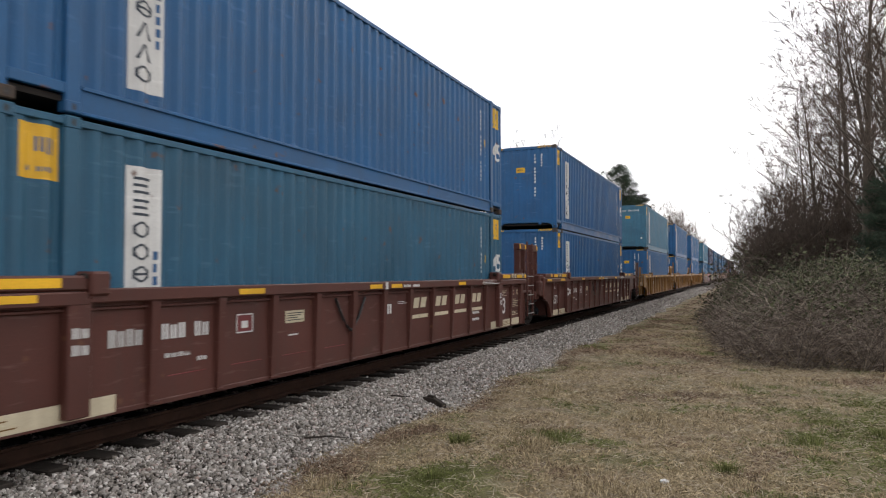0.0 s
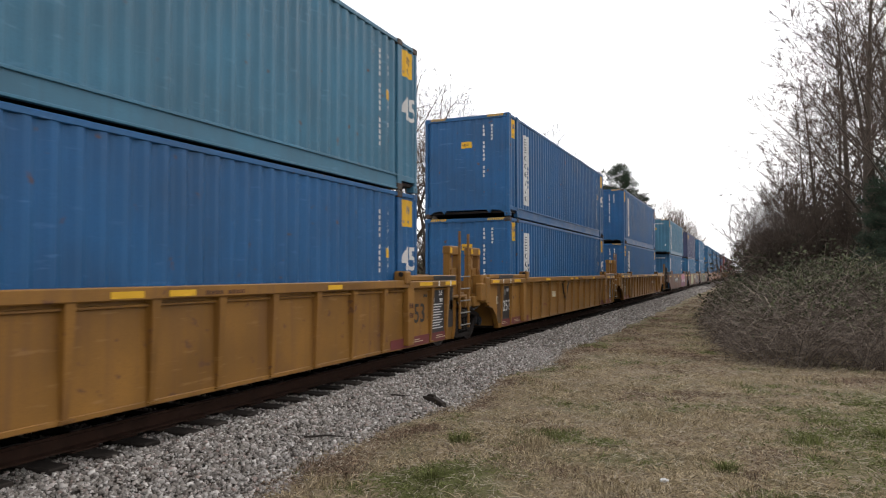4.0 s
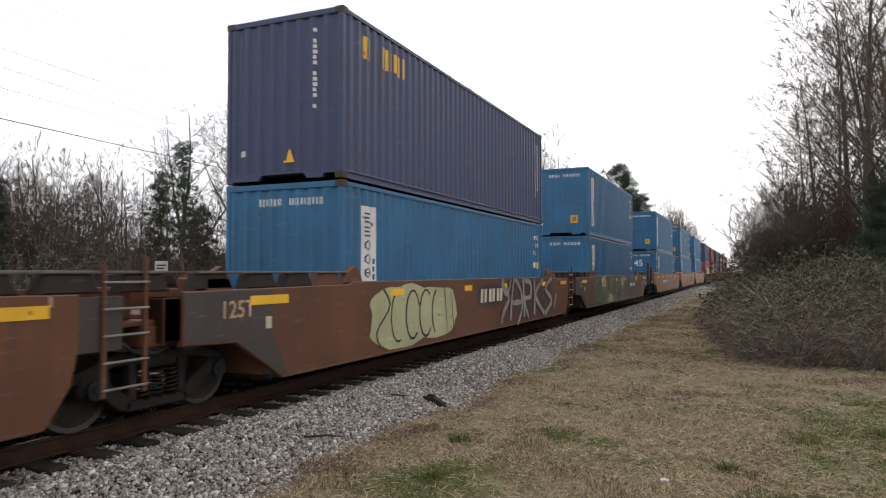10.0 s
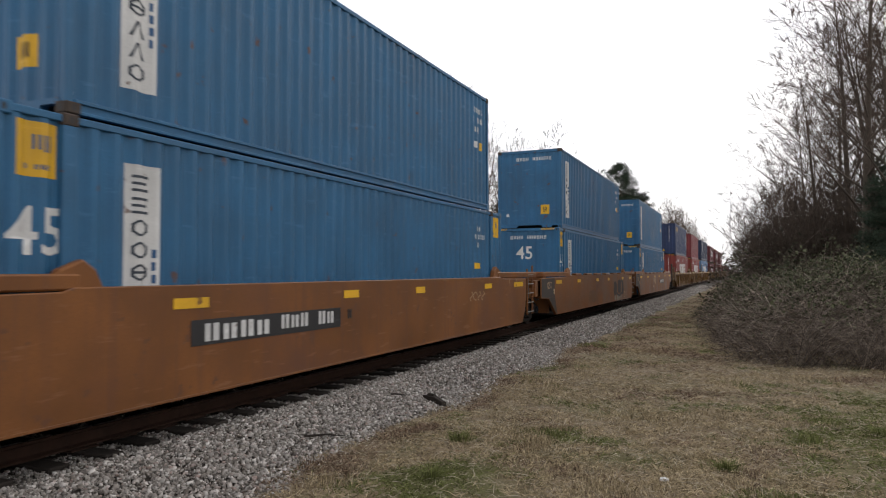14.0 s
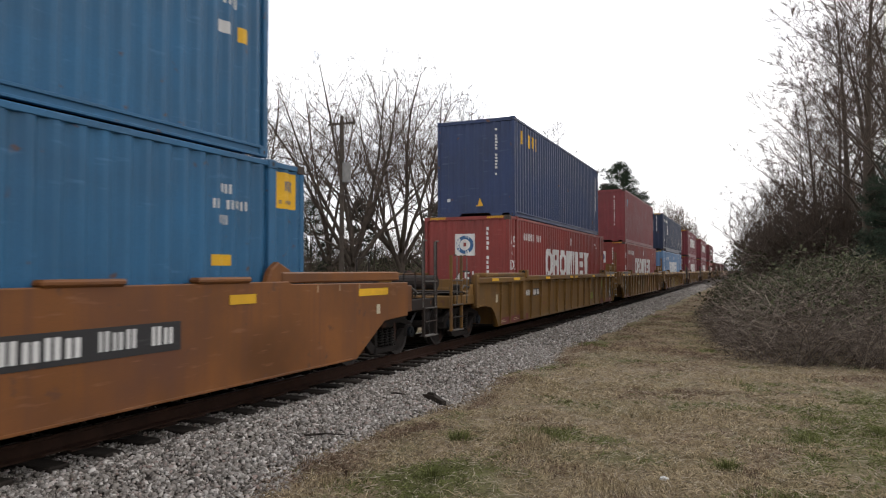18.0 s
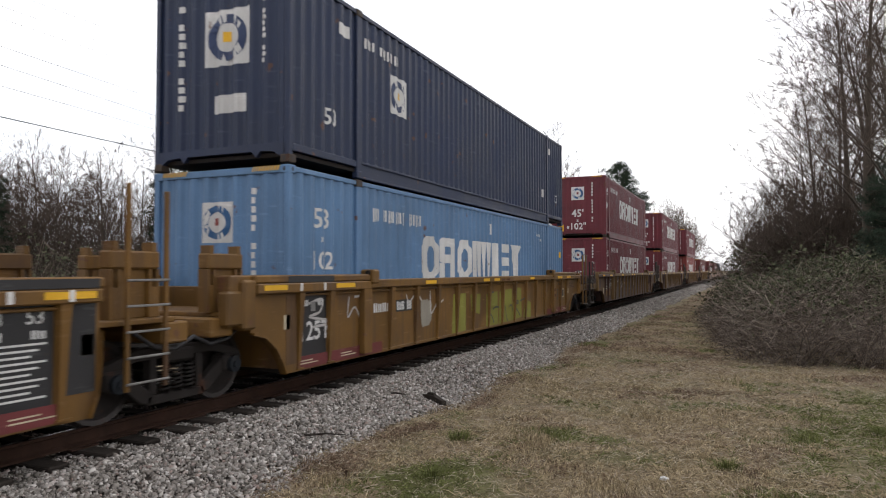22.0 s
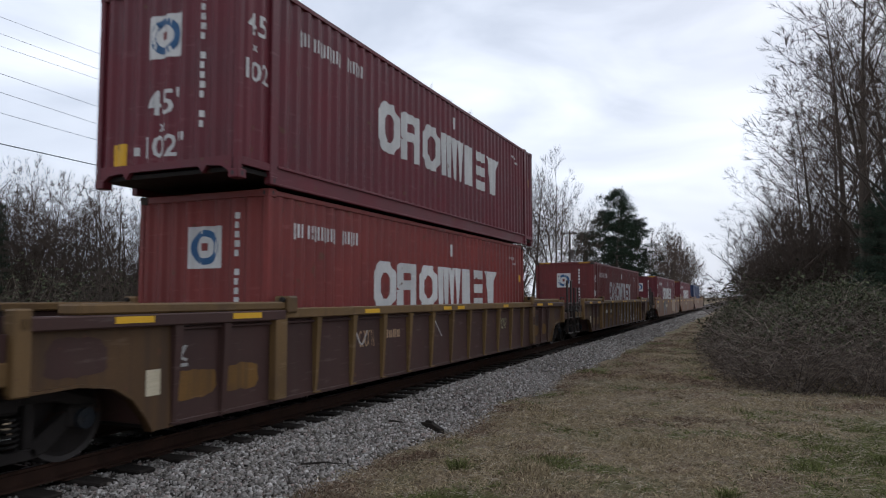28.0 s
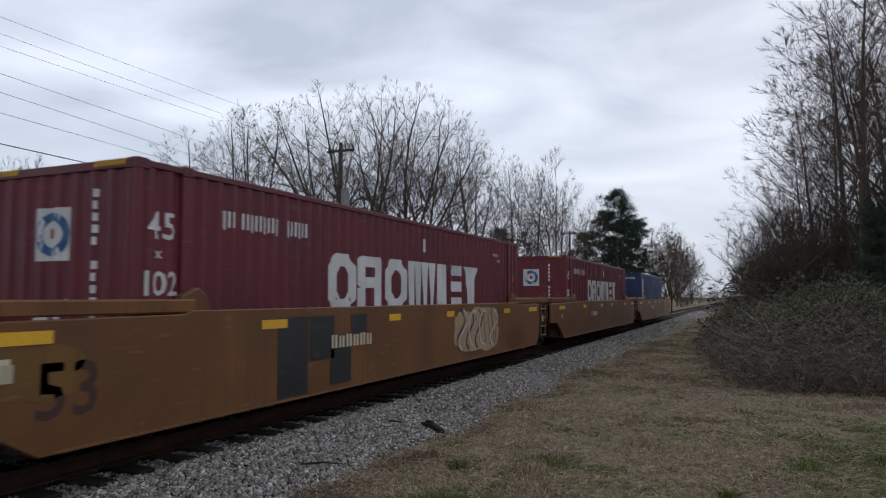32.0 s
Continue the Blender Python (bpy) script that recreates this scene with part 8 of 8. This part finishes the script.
        strokes(car, X + 0.009, [[(1.29, 1.51), (1.21, 1.32), (1.54, 1.1), (1.8, 1.3), (1.89, 1.49)], [(1.29, 1.32), (1.72, 0.98), (1.3, 0.65), (1.1, 0.35)], [(2.18, 1.51), (1.99, 1.02), (1.86, 0.38)], [(2.27, 1.51), (2.79, 1.15), (2.9, 0.67), (2.48, 0.25)], [(2.04, 0.85), (2.79, 0.85)], [(3.01, 1.5), (3.07, 0.95), (3.12, 0.4)], [(3.12, 1.44), (3.72, 1.36), (3.72, 0.98), (3.12, 0.89), (3.54, 0.36)], [(4.11, 1.48), (4.17, 0.89), (4.11, 0.43)], [(5.11, 1.47), (4.24, 1.01), (5.19, 0.4)], [(6.11, 1.49), (5.35, 1.17), (6.11, 0.77), (5.27, 0.39)], [(6.66, 0.97), (6.38, 0.48)]], "smoke", 0.14, rng)
    elif i == 7:
        blob(car, X, -6.4, 2.4, 0.28, 1.50, "camo", rng)
        for k, (y0, y1, z0, z1, m) in enumerate(((-6.3, -5.1, 0.5, 1.3, "bluegreen"), (-5.2, -4.0, 0.28, 0.75, "bluegreen"), (-4.9, -3.9, 1.0, 1.5, "pale"), (-3.4, -2.2, 0.3, 0.7, "pale"), (-2.0, -1.2, 0.9, 1.45, "bluegreen"),
                                                  (-0.9, 0.1, 0.32, 0.8, "bluegreen"), (0.2, 1.0, 0.95, 1.46, "pale"), (1.1, 2.2, 0.4, 1.2, "bluegreen"), (2.0, 2.9, 0.9, 1.45, "sootgrey"))):
            blob(car, X + 0.001 + 0.0006 * k, y0, y1, z0, z1, m, rng)
        strokes(car, X + 0.008, [[(-3.9, 1.35), (-3.2, 1.4), (-3.5, 1.0), (-3.0, 0.95)], [(-3.45, 1.3), (-3.5, 0.75), (-3.3, 0.5)], [(-2.6, 1.35), (-2.8, 0.9), (-2.4, 0.62), (-2.1, 0.95), (-2.3, 1.25)], [(-1.7, 1.4), (-1.75, 0.85), (-1.3, 0.6)],
                                [(-1.1, 1.3), (-0.8, 1.42), (-0.55, 1.2), (-0.85, 0.95), (-0.5, 0.7), (-0.95, 0.55)], [(0.0, 1.42), (-0.1, 0.9), (0.2, 0.5)], [(0.45, 1.4), (0.9, 1.15), (0.6, 0.9), (1.0, 0.6)], [(1.4, 1.35), (1.25, 0.85), (1.55, 0.55)], [(-5.6, 1.2), (-5.2, 1.35), (-4.9, 1.05), (-5.3, 0.8)]], "soot", 0.06, rng)
        bars(car, X + 0.004, 2.9, 3.6, 0.92, 1.1, 4, "white")
        bars(car, X + 0.004, 3.75, 4.75, 0.92, 1.1, 6, "white")
        blob(car, X, 4.9, 6.0, 1.1, 1.48, "mustard", rng)
        scrawl(car, X + 0.002, 4.8, 6.3, 0.5, 1.4, "brown", rng, 3, 0.07)
        scrawl(car, X + 0.002, 7.5, 8.3, 0.6, 1.2, "smoke", rng, 5, 0.035)
    elif i in (8, 9, 10):
        if i == 8:
            q = -4.68
            plate(car, X, q, -1.5, 0.82, 1.12, "mark_black", "number_panel", "black painted number panel")
            bars(car, X + 0.004, q + 0.18, q + 1.45, 0.86, 1.07, 4, "white")
            bars(car, X + 0.004, q + 1.65, q + 3.0, 0.9, 1.09, 6, "white")
            bars(car, X, -1.3, -1.15, 0.93, 1.08, 1, "mark_black")
            scrawl(car, X, 4.0, 5.0, 1.0, 1.2, "tan", rng, 4, 0.03)
        if i == 10:
            q = 2.0
            plate(car, X, q, q + 2.2, 0.80, 1.12, "mark_black", "number_panel", "black painted number panel")
            bars(car, X + 0.004, q + 0.1, q + 0.95, 0.86, 1.07, 4, "white")
            bars(car, X + 0.004, q + 1.1, q + 2.1, 0.88, 1.08, 6, "white")
            bars(car, X, 1.55, 1.75, 0.88, 1.05, 1, "mark_black")
            for y0, y1, z0, z1 in ((-1.75, -1.25, 0.95, 1.22), (-1.2, -0.55, 0.8, 1.2), (-0.95, -0.7, 1.2, 1.42), (-2.0, -1.4, 0.6, 0.72)):
                blob(car, X, y0, y1, z0, z1, "tan", rng)
            text_at(car, X, -7.95, 0.62, 0.44, "53", "mark_black")
        if i == 9:
            for y0, y1, z0, z1 in ((2.7, 3.55, 0.5, 1.2), (3.75, 4.75, 0.6, 1.28), (4.95, 5.5, 0.5, 1.2)):
                blob(car, X, y0, y1, z0, z1, "sootgrey", rng)
            strokes(car, X + 0.002, [[(3.5, 0.62), (4.2, 0.5), (5.0, 0.62)], [(4.7, 1.1), (5.0, 1.22), (5.4, 1.0)]], "sootgrey", 0.12, rng)
            for y0, y1 in ((2.9, 3.35), (3.5, 4.05), (4.2, 4.5), (4.62, 4.85)):
                blob(car, X, y0, y1, 0.28, 0.52, "chalk", rng)
            strokes(car, X + 0.002, [[(5.75, 0.62), (5.78, 0.36)], [(5.62, 0.6), (5.95, 0.64)], [(5.66, 0.36), (5.9, 0.36)], [(6.25, 0.6), (6.3, 0.34)], [(6.1, 0.58), (6.5, 0.62)]], "tan", 0.035, rng)
            blob(car, X, -3.0, -1.4, 0.4, 0.9, "ochre", rng)
        if i in (9, 10):
            for k in range(6):
                y = -5.3 + k * 1.95
                part("top_flap", box(1.36, 1.535, y, y + 0.95, 1.525, 1.60, 0.025), M[kind], car)
    else:
        if i == 18:
            text_at(car, X, -8.1, 0.58, 0.5, "53", "umber")
            blob(car, X, -8.7, -7.6, 0.75, 1.25, "mustard", rng)
            plate(car, X + 0.002, -8.75, -8.35, 0.95, 1.15, "cream", "notice_plate")
            for y0, y1, z0, z1 in ((-4.6, -3.9, 0.3, 1.4), (-3.85, -3.2, 0.75, 1.4), (-3.3, -2.7, 0.35, 1.1), (-2.7, -2.2, 1.1, 1.4)):
                plate(car, X + 0.001 + 0.001 * (y0 > -3.9), y0, y1, z0, z1, "mark_black", "black_patch")
            bars(car, X + 0.006, -3.3, -1.8, 0.9, 1.1, 7, "cream")
            blob(car, X, 1.6, 4.6, 0.4, 1.45, "tan", rng)
            scrawl(car, X + 0.004, 1.7, 4.5, 0.5, 1.4, "mark_black", rng, 5, 0.06)
            scrawl(car, X + 0.006, 1.8, 4.5, 0.5, 1.4, "silver", rng, 4, 0.06)
        else:
            bars(car, X, -3.4, -2.2, 0.92, 1.1, 8, "cream")
            scrawl(car, X, 1.0, 3.5, 0.5, 1.3, "umber", rng, 4, 0.08)


def dress_car(car, i, kind, rng):
    if kind in ("brown", "orange", "ochre"):
        dress_smooth(car, i, kind, rng)
    else:
        dress_ribbed(car, i, kind, rng)


def motions():
    for ob, s, z in TRAIN:
        walk(ob, [(t, pose(0, s - run, z)) for t, run in TRAVEL])
    # the wheels roll: their turn follows the distance run
    step = 0.055
    times = [k * step for k in range(int(32.0 / step) + 1)] + [32.0]
    run_t, run_s = [t for t, _ in TRAVEL], [s for _, s in TRAVEL]
    leaders = {}
    for k, ws in WHEELS:
        if k not in leaders:
            at = ws.matrix_basis.translation.copy()
            walk(ws, [(t, pose(*at, math.degrees(float(np.interp(t, run_t, run_s)) / WHEEL_R), 0, 0)) for t in times])
            leaders[k] = ws
        else:
            ws.rotation_mode = "QUATERNION"
            ws.animation_data_create()
            ws.animation_data.action = leaders[k].animation_data.action
            ws.animation_data.action_slot = leaders[k].animation_data.action_slot


build_ground()
stones = random.Random(5)
build_ballast(stones)
build_woods()
build_brambles()
build_poles()
build_sign()
build_litter()
build_train()
build_grass()
build_track(stones)
motions()
